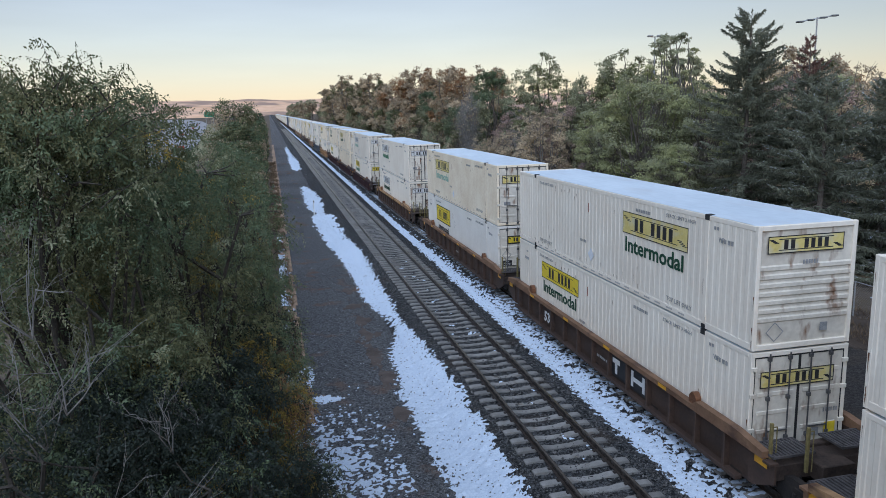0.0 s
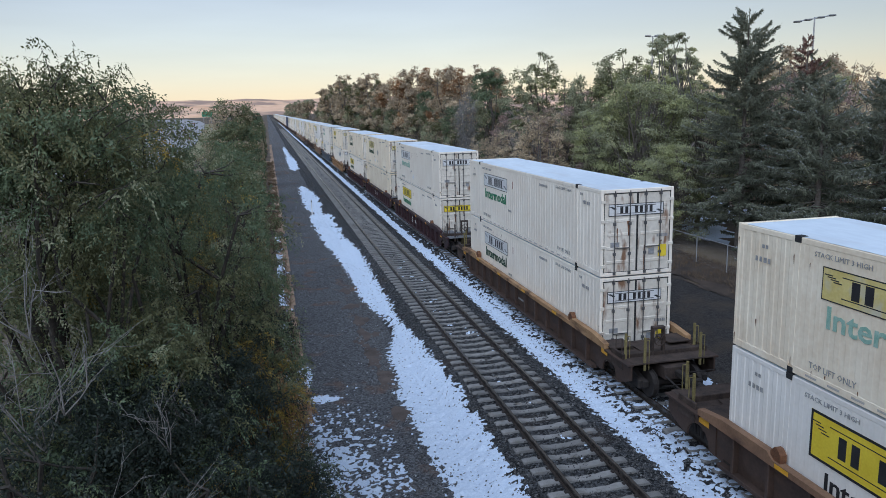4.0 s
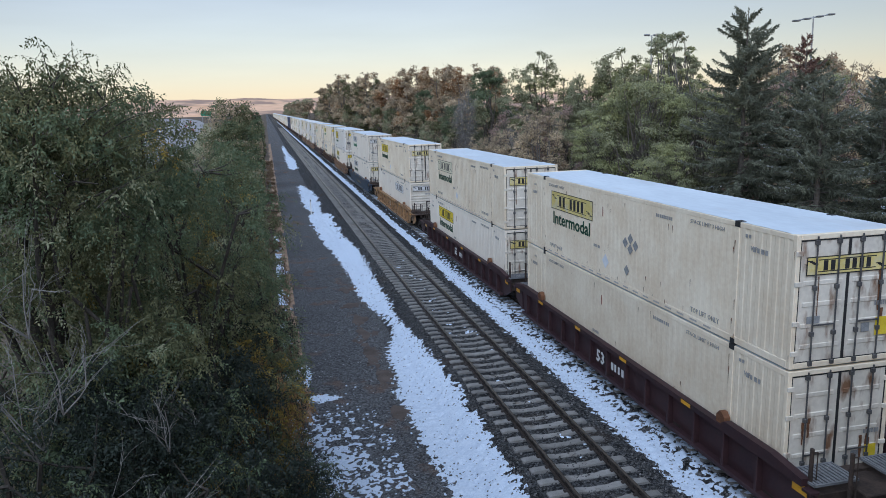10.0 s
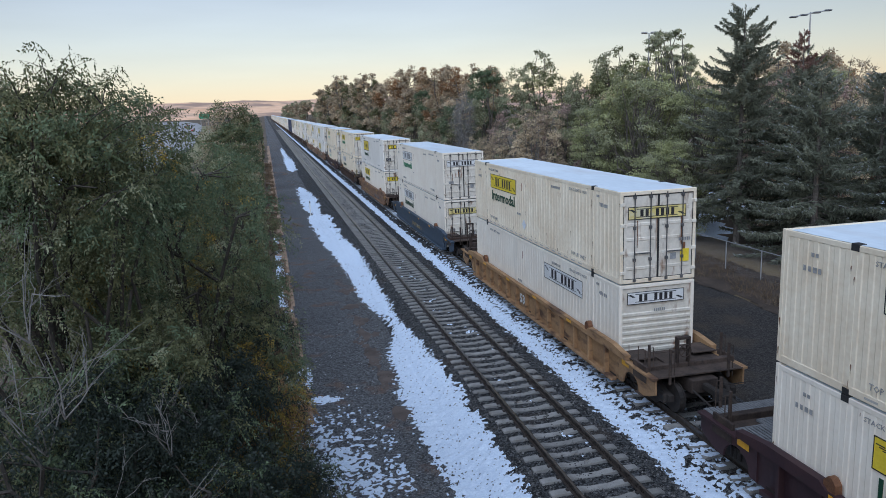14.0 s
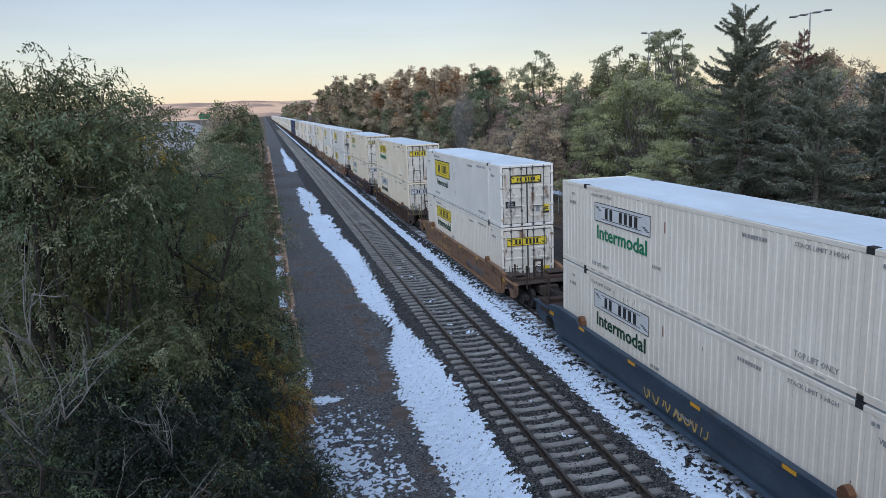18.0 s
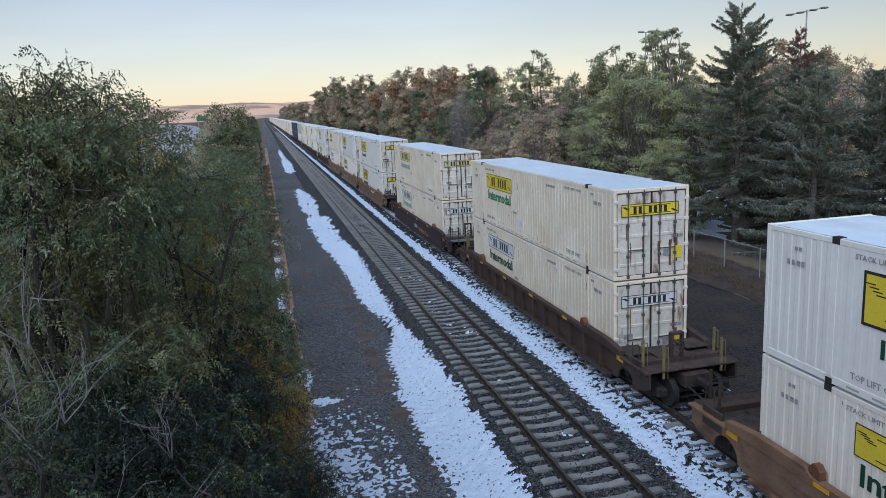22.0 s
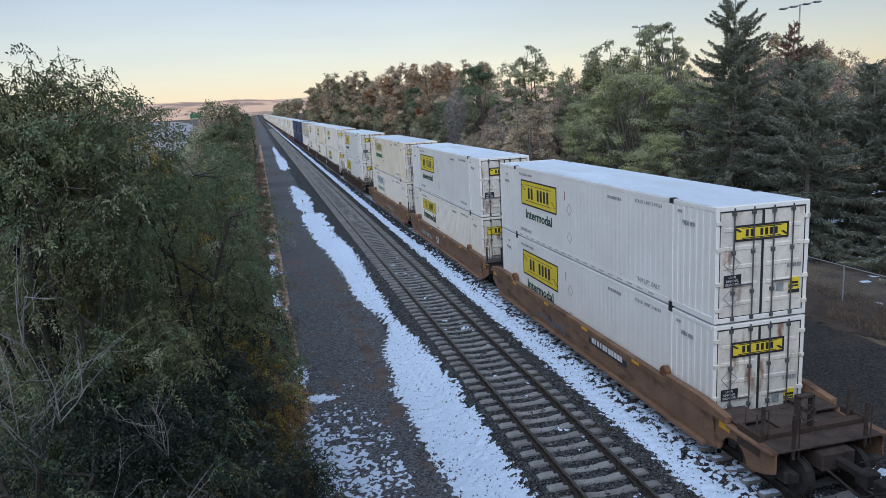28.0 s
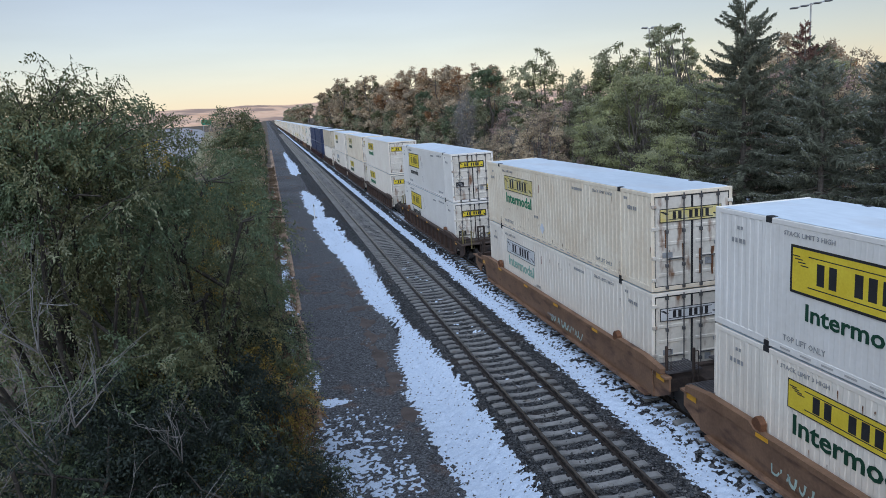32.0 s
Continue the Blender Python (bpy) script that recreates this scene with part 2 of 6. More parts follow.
BALLAST = stones("ballast_stone", (0.008, 0.009, 0.010), (0.135, 0.140, 0.146), 0.065, 1.0, 0.16, (0.095, 0.068, 0.052), (0.58, 0.76), 2.2)
STONE = surface("loose_stone", (0.026, 0.026, 0.026), (0.17, 0.165, 0.16), 9, 0.95, 0.5, 26, island=0.55)
# white snow with the blue of open skylight mixed into its base colour
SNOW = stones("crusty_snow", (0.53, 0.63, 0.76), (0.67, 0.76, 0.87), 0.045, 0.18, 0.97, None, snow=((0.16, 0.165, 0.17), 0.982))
GRAVEL = stones("gravel_road", (0.046, 0.048, 0.052), (0.235, 0.242, 0.252), 0.045, 0.9, 0.40, (0.20, 0.125, 0.090), (0.58, 0.72), 1.6, snow=((0.62, 0.64, 0.66), 0.993))
EARTH = surface("bare_earth", (0.047, 0.036, 0.027), (0.136, 0.106, 0.081), 0.6, 0.95, 0.6, 9, stain=(0.16, 0.12, 0.07),
                stain_at=(0.5, 0.66), stain_scale=(0.15, 0.1, 1))
DRYGRASS = surface("dry_grass", (0.087, 0.058, 0.035), (0.188, 0.133, 0.083), 2, 0.95, 0.0, 8, island=0.35)
LEAF = surface("green_leaf", (0.082, 0.121, 0.067), (0.204, 0.258, 0.144), 0.5, 0.5, 0, 3, island=0.28, leafy=0.42)
# shade low in the roadside growth is put into this leaf colour
LEAFSHADE = surface("shaded_green_leaf", (0.022, 0.033, 0.027), (0.053, 0.070, 0.053), 0.5, 0.5, 0, 3, island=0.28, leafy=0.42)
LEAFOLIVE = surface("olive_leaf", (0.100, 0.116, 0.057), (0.235, 0.235, 0.117), 0.5, 0.6, 0, 3, island=0.28, leafy=0.42)
LEAFYELLOW = surface("yellowing_leaf", (0.255, 0.188, 0.047), (0.512, 0.366, 0.094), 0.5, 0.6, 0, 3, island=0.28, leafy=0.42)
LEAFRUST = surface("russet_leaf", (0.216, 0.121, 0.060), (0.445, 0.254, 0.128), 0.5, 0.65, 0, 3, island=0.28, leafy=0.42)
LEAFBROWN = surface("dull_brown_leaf", (0.272, 0.212, 0.142), (0.560, 0.450, 0.310), 0.5, 0.65, 0, 3, island=0.12, leafy=0.32)
# tan autumn leaf, paler because horizon glow on the crowns is in its colour
LEAFTAN = surface("glowlit_tan_leaf", (0.410, 0.315, 0.205), (0.740, 0.595, 0.405), 0.5, 0.65, 0, 3, island=0.12, leafy=0.32)
LEAFPLUM = surface("plum_brown_leaf", (0.251, 0.176, 0.149), (0.521, 0.371, 0.319), 0.5, 0.65, 0, 3, island=0.12, leafy=0.32)
LEAFGREY = surface("grey_green_leaf", (0.190, 0.198, 0.116), (0.420, 0.428, 0.264), 0.5, 0.6, 0, 3, island=0.12, leafy=0.32)
LEAFLIGHT = surface("light_green_leaf", (0.230, 0.245, 0.108), (0.480, 0.490, 0.245), 0.5, 0.6, 0, 3, island=0.12, leafy=0.32)
NEEDLE = surface("spruce_needles", (0.123, 0.135, 0.100), (0.338, 0.353, 0.261), 0.6, 0.7, 0, 4, island=0.28, leafy=0.5)
NEEDLEFROST = surface("frosted_needle_tips", (0.300, 0.325, 0.315), (0.520, 0.550, 0.540), 0.6, 0.7, 0, 4, island=0.2, leafy=0.5)
NEEDLEBROWN = surface("browned_needles", (0.17, 0.10, 0.080), (0.34, 0.21, 0.165), 0.6, 0.7, 0, 4, island=0.45, leafy=0.42)
VERGE = surface("mown_verge", (0.17, 0.165, 0.085), (0.33, 0.30, 0.18), 0.05, 0.95, 0, 0.6)
DIRT = surface("red_brown_dirt", (0.056, 0.044, 0.038), (0.132, 0.104, 0.090), 1.5, 0.95, 0.6, 30, spots=(0.10, 0.09, 0.085))
SIGNGREEN = surface("road_sign_green", (0.02, 0.22, 0.13), (0.03, 0.28, 0.17), 2, 0.4, 0)
BARK = surface("grey_bark", (0.085, 0.070, 0.058), (0.20, 0.175, 0.15), 6, 0.95, 0.5, 30)
# grey bark darkened: the shade inside the left crowns is in the colour
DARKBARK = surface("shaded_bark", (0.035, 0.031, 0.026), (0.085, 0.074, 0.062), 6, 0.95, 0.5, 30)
DEADGRASS = surface("dead_grass_mat", (0.200, 0.135, 0.092), (0.450, 0.310, 0.215), 1.2, 0.95, 0.9, 22)
# a darker grass mat for the bank by the fence
DARKGRASS = surface("dark_grass_mat", (0.032, 0.024, 0.019), (0.080, 0.059, 0.045), 1.2, 0.95, 0.9, 22)
PEEL = surface("peeled_white", (0.66, 0.70, 0.74), (0.80, 0.82, 0.84), 5, 0.6, 0.02)
REDMARK = surface("red_brown_mark", (0.22, 0.055, 0.035), (0.32, 0.09, 0.06), 5, 0.7, 0.02)
GREYBARK = surface("silver_grey_bark", (0.15, 0.143, 0.132), (0.27, 0.258, 0.24), 6, 0.9, 0.2, 30)
PALEBARK = surface("bleached_bark", (0.114, 0.105, 0.092), (0.209, 0.192, 0.168), 6, 0.9, 0.3, 30)
# warm low sunlight on the hills is put into this bright orange colour
HILL = surface("sunlit_hillside", (0.72, 0.42, 0.25), (0.92, 0.60, 0.40), 0.004, 0.95, 0, 0.03, stain=(0.42, 0.28, 0.21), stain_at=(0.45, 0.6),
               stain_scale=(0.006, 0.006, 0.02))
CONCRETE = surface("pale_concrete_road", (0.270, 0.270, 0.277), (0.375, 0.375, 0.375), 0.05, 0.9, 0, 0.4)
LAMPGREY = surface("weathered_lamp_housing", (0.10, 0.105, 0.11), (0.19, 0.195, 0.20), 8, 0.6, 0.02)
GALV = surface("galvanised_steel", (0.30, 0.31, 0.32), (0.45, 0.46, 0.47), 8, 0.45, 0.02, metal=0.5)
ASPHALT = stones("worn_asphalt", (0.022, 0.020, 0.019), (0.078, 0.072, 0.067), 0.06, 0.6, 0.5, (0.080, 0.064, 0.050), (0.50, 0.66), 2.4, snow=((0.42, 0.44, 0.47), 0.997))


# ---- building helpers ----
def link(name, me, parent=None, label="", m=None):
    ob = new(name, me)
    if parent is not None:
        ob.parent = parent
    if m is not None:
        ob.matrix_basis = m
    if label:
        ob["label"] = label
    return ob


def mesh_from(bm, material, name="mesh"):
    me = bpy.data.meshes.new(name)
    bm.to_mesh(me)
    bm.free()
    me.materials.append(material)
    return me


def part(name, bm, material, parent, label=""):
    return link(name, mesh_from(bm, material, name), parent, label)


def box(bm, x0, x1, y0, y1, z0, z1, bevel=0.0):
    r = bmesh.ops.create_cube(bm, size=1.0, matrix=Matrix.Translation(((x0 + x1) / 2, (y0 + y1) / 2, (z0 + z1) / 2))
                              @ Matrix.Diagonal((x1 - x0, y1 - y0, z1 - z0, 1)))
    if bevel:
        es = list({e for v in r["verts"] for e in v.link_edges})
        bmesh.ops.bevel(bm, geom=es, offset=bevel, segments=1, affect="EDGES")
    return r["verts"]


def boxes(*rows, bevel=0.0):
    bm = bmesh.new()
    for r in rows:
        box(bm, *r, bevel=bevel)
    return bm


def rod(bm, a, b, r0, r1=None, sides=6):
    """A round bar from a to b, tapered where two radii are given."""
    a, b = Vector(a), Vector(b)
    turn = (b - a).to_track_quat("Z", "Y")
    ring = [turn @ Vector((math.cos(2 * math.pi * k / sides), math.sin(2 * math.pi * k / sides), 0)) for k in range(sides)]
    lo = [bm.verts.new(a + v * r0) for v in ring]
    hi = [bm.verts.new(b + v * (r0 if r1 is None else r1)) for v in ring]
    for k in range(sides):
        n = (k + 1) % sides
        bm.faces.new((lo[k], lo[n], hi[n], hi[k]))
    bm.faces.new(lo[::-1])
    bm.faces.new(hi)
    return lo + hi


def prism(bm, outline, axis, lo, hi):
    """An outline of (u, v) drawn out along an axis: 'y' takes (x, z), 'x' takes (y, z)."""
    def at(u, v, w):
        return (u, w, v) if axis == "y" else (w, u, v)
    a = [bm.verts.new(at(u, v, lo)) for u, v in outline]
    b = [bm.verts.new(at(u, v, hi)) for u, v in outline]
    k = len(outline)
    for i in range(k):
        bm.faces.new((a[i], a[(i + 1) % k], b[(i + 1) % k], b[i]))
    bm.faces.new(a[::-1])
    bm.faces.new(b)
    bmesh.ops.recalc_face_normals(bm, faces=bm.faces)


def thing(name, label, category, group="", kind=""):
    return tagged(new(name), label, category, group, kind)


def grid_mesh(name, verts, faces, material, smooth=False):
    me = bpy.data.meshes.new(name)
    me.from_pydata([tuple(v) for v in verts], [], faces)
    me.materials.append(material)
    if smooth:
        me.polygons.foreach_set("use_smooth", [True] * len(me.polygons))
    me.update()
    return me


def quads_mesh(name, quads, materials, which=None):
    """A mesh of many loose faces of alike corners, from an array n x corners x 3."""
    q = np.asarray(quads, dtype=np.float32)
    k, c = q.shape[:2]
    me = bpy.data.meshes.new(name)
    me.vertices.add(c * k)
    me.vertices.foreach_set("co", q.reshape(-1))
    me.loops.add(c * k)
    me.loops.foreach_set("vertex_index", np.arange(c * k, dtype=np.int32))
    me.polygons.add(k)
    me.polygons.foreach_set("loop_start", np.arange(0, c * k, c, dtype=np.int32))
    for m in materials:
        me.materials.append(m)
    if which is not None:
        me.polygons.foreach_set("material_index", np.asarray(which, dtype=np.int32))
    me.update(calc_edges=True)
    return me


def lettering(body, width, height, bold=0.02):
    """Raised letters, centred, with a given width and height of capitals."""
    cu = bpy.data.curves.new("letters", "FONT")
    cu.body, cu.size, cu.extrude, cu.resolution_u, cu.offset = body, 1.0, 0.003, 2 if width > 2 else 0, bold
    cu.align_x = "CENTER"
    ob = new("letters", cu)
    me = bpy.data.meshes.new_from_object(ob.evaluated_get(bpy.context.evaluated_depsgraph_get()))
    bpy.data.objects.remove(ob)
    co = np.empty(3 * len(me.vertices))
    me.vertices.foreach_get("co", co)
    co = co.reshape(-1, 3)
    lo, hi = co.min(0), co.max(0)
    co[:, 0] = (co[:, 0] - (lo[0] + hi[0]) / 2) * width / (hi[0] - lo[0])
    co[:, 1] = (co[:, 1] - lo[1]) * height / (hi[1] - lo[1])
    me.vertices.foreach_set("co", co.reshape(-1))
    me.update()
    return me


def on_side(x, y, z):
    """A pose on a wall that looks to -x, writing runs to -y."""
    m = Matrix(((0, 0, -1, x), (-1, 0, 0, y), (0, 1, 0, z), (0, 0, 0, 1)))
    return m


def on_end(x, y, z):
    """A pose on a wall that looks to -y, writing runs to +x."""
    return Matrix(((1, 0, 0, x), (0, 0, -1, y), (0, 1, 0, z), (0, 0, 0, 1)))


rnd = random.Random(7)
rng = np.random.default_rng(11)

# ---- the ground, the track beds, snow ----
PROFILE = [(-4000, -6), (-300, -4), (-60, -3.25), (-32, -3.15), (-24, -1.6), (-13, -0.86), (-11, -0.80), (3, -0.8), (10, -0.72), (11.2, -0.5), (13, -0.5),
           (20, -1.0), (60, -1.2), (4000, -6)]
BED = [(-7.5, -0.95), (-6.9, -0.64), (-6.05, -0.255), (-2.95, -0.255), (-2.2, -0.42), (-1.55, -0.27), (1.6, -0.27), (2.5, -0.62), (3.0, -0.95)]


def profile(table, x):
    xs, zs = zip(*table)
    return float(np.interp(x, xs, zs))


def steps(*runs):
    """Breaks from runs of (start, end, step)."""
    out = []
    for a, b, s in runs:
        out += list(np.arange(a, b, s))
    return out + [runs[-1][1]]


def sheet(name, xs, ys, height, material, keep=None):
    verts = [(x, y, height(x, y)) for y in ys for x in xs]
    w = len(xs)
    faces = []
    for j in range(len(ys) - 1):
        for i in range(w - 1):
            k = j * w + i
            f = (k, k + 1, k + 1 + w, k + w)
            if keep is None or any(keep[v] for v in f):
                faces.append(f)
    return link(name, grid_mesh(name, verts, faces, material, True))


def rough(x, y, scale, amp):
    return amp * noise.noise((x / scale, y / scale, 3.1))


far_y = steps((-600, -60, 60), (-60, 10, 5), (10, 60, 1.5), (60, 200, 5), (200, 1000, 40), (1000, 4500, 250))
ground = sheet("ground", steps((-3000, -300, 150), (-300, -40, 20), (-40, -10, 1.0), (-10, 30, 1.0), (30, 300, 15), (300, 3000, 150)), far_y,
               lambda x, y: profile(PROFILE, x) + rough(x, y, 5.0, 0.12 if abs(x) > 11 else 0.02), EARTH)
tagged(ground, "bare brown earth with dry grass and old leaves", "ground", kind="structure")

bed_y = steps((-60, 10, 2.0), (10, 34, 0.12), (34, 60, 0.3), (60, 120, 1.0), (120, 420, 5.0), (420, 4400, 90))
bed = sheet("ballast", steps((-7.5, 3.0, 0.13)), bed_y,
            lambda x, y: profile(BED, x) + rough(x, y, 0.16, 0.035) + rough(x, y, 0.07, 0.02), BALLAST)
tagged(bed, "dark grey crushed stone ballast under two tracks", "ballast", kind="structure")


def road_z(x, y, lo, hi, top, drop=0.25, edge=0.5):
    inside = min(x - lo, hi - x) + rough(x, y, 1.3, 0.35)
    return top + (rough(x, y, 2.0, 0.008) if y < 40 else 0.0) + rough(x, y, 0.25, 0.012 if y < 38 else 0) - drop * (1 - min(1, max(0, inside / edge)))


road = sheet("gravel_road", steps((-12.0, -6.6, 0.18)), steps((-60, 10, 3), (10, 40, 0.18), (40, 120, 0.8), (120, 420, 5), (420, 4400, 90)),
             lambda x, y: road_z(x, y, -11.7, -6.7, -0.69), GRAVEL)
tagged(road, "dark gravel service road beside the track", "gravel road", kind="structure")
path = sheet("service_road", steps((2.4, 11.0, 0.3)), steps((-60, 10, 3), (10, 70, 0.4), (70, 420, 4)),
             lambda x, y: road_z(x, y, 2.6, 10.4, -0.60), ASPHALT)
tagged(path, "worn dark dirt and asphalt road beyond the train", "road", kind="structure")

LEFT_EDGES = [(5, -7.7, -6.25), (17, -7.68, -6.2), (20, -7.85, -6.15), (23.8, -7.88, -6.15), (28, -7.5, -6.3), (29.6, -7.1, -6.4), (31, -6.8, -6.5), (32.4, -6.75, -6.55),
              (34, -7.1, -6.45), (36.5, -7.5, -6.45), (48, -7.65, -6.3), (54, -8.1, -6.6), (62, -8.4, -6.7), (68, -8.5, -6.6), (71, -7.8, -7.3), (74, -8.4, -7.0), (81, -8.45, -6.8),
              (90, -8.35, -7.0), (97, -8.2, -7.6), (100, -7.5, -8.3), (122, -7.5, -8.3), (128, -8.45, -7.1), (150, -8.5, -6.8), (165, -8.2, -7.2), (198, -8.2, -7.4),
              (215, -7.6, -7.6), (222, -7.2, -8.5), (800, -7.2, -8.5)]


def lowest(x, y):
    return max(profile(BED, x), -0.70 if -11.8 < x < -6.7 else -0.9, -0.6 if 2.7 < x < 10.3 else -0.9)


def snow_depth(x, y):
    ys, lo, hi = zip(*LEFT_EDGES)
    a, b = np.interp(y, ys, lo), np.interp(y, ys, hi)
    n1, n2, n3 = noise.noise((x * 1.1, y * 0.7, 5.0)), noise.noise((x * 4, y * 4, 9.0)), noise.noise((x * 7.5, y * 7.5, 2.0))
    lumps = 0.30 * n1 + 0.55 * n2 + 1.0 * n3 + 1.3 * noise.noise((x * 2.4, y * 0.9, 77.0)) * min(1.0, max(0.0, (y - 40) / 20))
    if x > -3.2 and y > 36:
        lumps *= 1 - 0.65 * min(1.0, (y - 36) / 20)
    d = min(x - a, b - x)                                            # beside the near track
    d = max(d, min(x + 2.42, -1.80 - 0.12 * min(1.0, max(0.0, (y - 36) / 20)) - x))                              # between the tracks
    if -1.75 < x < 0.1:
        d = max(d, 0.0 - 0.16 * max(0, x + 1.6) - 0.25 * min(1.0, max(0.0, (y - 32) / 22)) + 0.22 * noise.noise((x * 1.9, y * 1.9, 31.0)) + 0.42 * noise.noise((x * 8.5, y * 6.5, 33.0)))     # broken crust among the far ties
    if 0.3 < x < 2.9:
        d = max(d, -0.06 + 0.22 * n1 - 0.1 * abs(x - 1.9))            # beyond the train
    if -11.6 < x < -8.6 and y < 25:
        fine = 0.42 * noise.noise((x * 13, y * 11, 71.0)) + 0.26 * n3
        fil = fine + 0.10 - 0.50 * abs(noise.noise((x * 1.9, y * 1.6, 13.0))) + 0.20 * noise.noise((x * 3.4, y * 3.0, 40.0))
        d = max(d, fil + 0.20 * noise.noise((x * 0.9, y * 0.7, 17.0)) - 0.09 * max(0, y - 19.5) - 0.22 * max(0, x + 9.6))
    for bx, by, rx, ry in ((-11.05, 26.4, 0.34, 1.3), (-10.75, 23.9, 0.75, 0.35), (-11.3, 30.5, 0.3, 0.5), (-11.5, 45.0, 0.4, 1.6)):
        d = max(d, 0.25 * (1 - ((x - bx) / rx) ** 2 - ((y - by) / ry) ** 2) if abs(x - bx) < 1.5 * rx and abs(y - by) < 1.5 * ry else -1)
    if -5.2 < x < -3.7 and y < 45:
        d = max(d, -0.27 + 0.30 * noise.noise((x * 1.7, y * 0.9, 21.0)))
    if -11.8 < x < -11.0 and 24 < y < 60:
        d = max(d, -0.12 + 0.28 * n1)
    return 0.16 * (max(-0.5, min(0.45, d)) + 0.36 * lumps)


def snow_sheet(name, xs, ys, label):
    h = {(x, y): snow_depth(x, y) for x in xs for y in ys}
    keep = [h[(x, y)] > 0.0 for y in ys for x in xs]
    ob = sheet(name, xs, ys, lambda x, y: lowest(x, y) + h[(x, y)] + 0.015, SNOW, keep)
    return tagged(ob, label, "snow", kind="stuff")


snow_near = steps((10, 34, 0.07), (34, 60, 0.16), (60, 110, 0.32), (110, 240, 1.2))
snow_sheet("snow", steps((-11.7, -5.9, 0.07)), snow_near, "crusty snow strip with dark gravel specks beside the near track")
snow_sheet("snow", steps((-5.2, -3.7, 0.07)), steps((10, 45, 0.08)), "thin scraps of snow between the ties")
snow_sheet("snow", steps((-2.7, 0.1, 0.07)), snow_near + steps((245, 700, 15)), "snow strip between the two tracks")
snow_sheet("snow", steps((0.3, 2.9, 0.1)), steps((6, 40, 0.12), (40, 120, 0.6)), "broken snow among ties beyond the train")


def dirt_patch():
    xs, ys = steps((-9.2, -7.3, 0.1)), steps((20.5, 40, 0.15))
    h = {(x, y): 0.30 - abs(x + 8.2 - 0.1 * noise.noise((0, y * 0.2, 4))) / 0.95 - abs(y - 30) / 22 + 0.75 * noise.noise((x * 1.3, y * 0.8, 44.0)) + 0.35 * noise.noise((x * 5, y * 5, 45.0)) for x in xs for y in ys}
    ob = sheet("dirt", xs, ys, lambda x, y: road_z(x, y, -11.7, -6.7, -0.69) + max(-0.05, min(0.028, 0.16 * h[(x, y)])), DIRT, [h[(x, y)] > 0 for y in ys for x in xs])
    tagged(ob, "red-brown dirt along the edge of the gravel road", "dirt", kind="stuff")


dirt_patch()


def grass_mat():
    """Dead grass lying along the foot of the bushes and on the bank by the fence."""
    for x0, x1, y0, y1, mid, half, label in ((-13.4, -10.9, 22, 230, -12.05, 1.10, "brown dead grass along the edge of the gravel road"),
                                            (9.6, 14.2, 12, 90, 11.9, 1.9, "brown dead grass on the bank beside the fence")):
        xs, ys = steps((x0, x1, 0.12)), steps((y0, min(y1, 60), 0.25), (60, y1, 1.0))
        h = {(x, y): 1 - abs(x - mid) / half + 0.55 * noise.noise((x * 0.9, y * 0.35, 51.0)) + 0.30 * noise.noise((x * 4, y * 3, 52.0)) for x in xs for y in ys}
        low = (lambda x, y: road_z(x, y, -11.7, -6.7, -0.69)) if mid < 0 else (lambda x, y: max(profile(PROFILE, x) + 0.02, road_z(x, y, 2.6, 10.4, -0.60) if x < 10.9 else -2))
        ob = sheet("dead_grass", xs, ys, lambda x, y: low(x, y) + 0.03 + max(-0.05, min(0.03, 0.10 * h[(x, y)])) + 0.02 * noise.noise((x * 6, y * 5, 53.0)), DEADGRASS if mid < 0 else DARKGRASS, [h[(x, y)] > 0 for y in ys for x in xs])
        tagged(ob, label, "grass", kind="stuff")


grass_mat()


def loose_stones():
    """Crushed stones lying on the bed and along the edges of the snow."""
    g = np.random.default_rng(17)
    octa = np.array([(1, 0, 0), (-1, 0, 0), (0, 1, 0), (0, -1, 0), (0, 0, 1), (0, 0, -1)], float)
    tris = [(0, 2, 4), (2, 1, 4), (1, 3, 4), (3, 0, 4), (2, 0, 5), (1, 2, 5), (3, 1, 5), (0, 3, 5)]
    n = 26000
    y = 12 + 34 * g.random(n) ** 1.8
    x = g.uniform(-11.4, 0.6, n)
    verts, faces = [], []
    for a, b in zip(x, y):
        if a < -8.4 and g.random() < 0.75:
            continue
        if -5.7 < a < -3.2 and g.random() < 0.35:
            continue
        if snow_depth(a, b) > 0.01 and g.random() < 0.88:
            continue
        r = g.uniform(0.018, 0.042)
        p = octa * r * g.uniform(0.6, 1.3, (6, 3)) + (a, b, lowest(a, b) + r * 0.5 + (max(0.0, snow_depth(a, b)) * 0.9))
        k = len(verts)
        verts += [tuple(v) for v in p]
        faces += [tuple(k + i for i in t) for t in tris]
    tagged(link("loose_stone", grid_mesh("loose_stone", verts, faces, STONE)), "loose crushed stones on the ballast and snow", "stones", kind="stuff")


loose_stones()


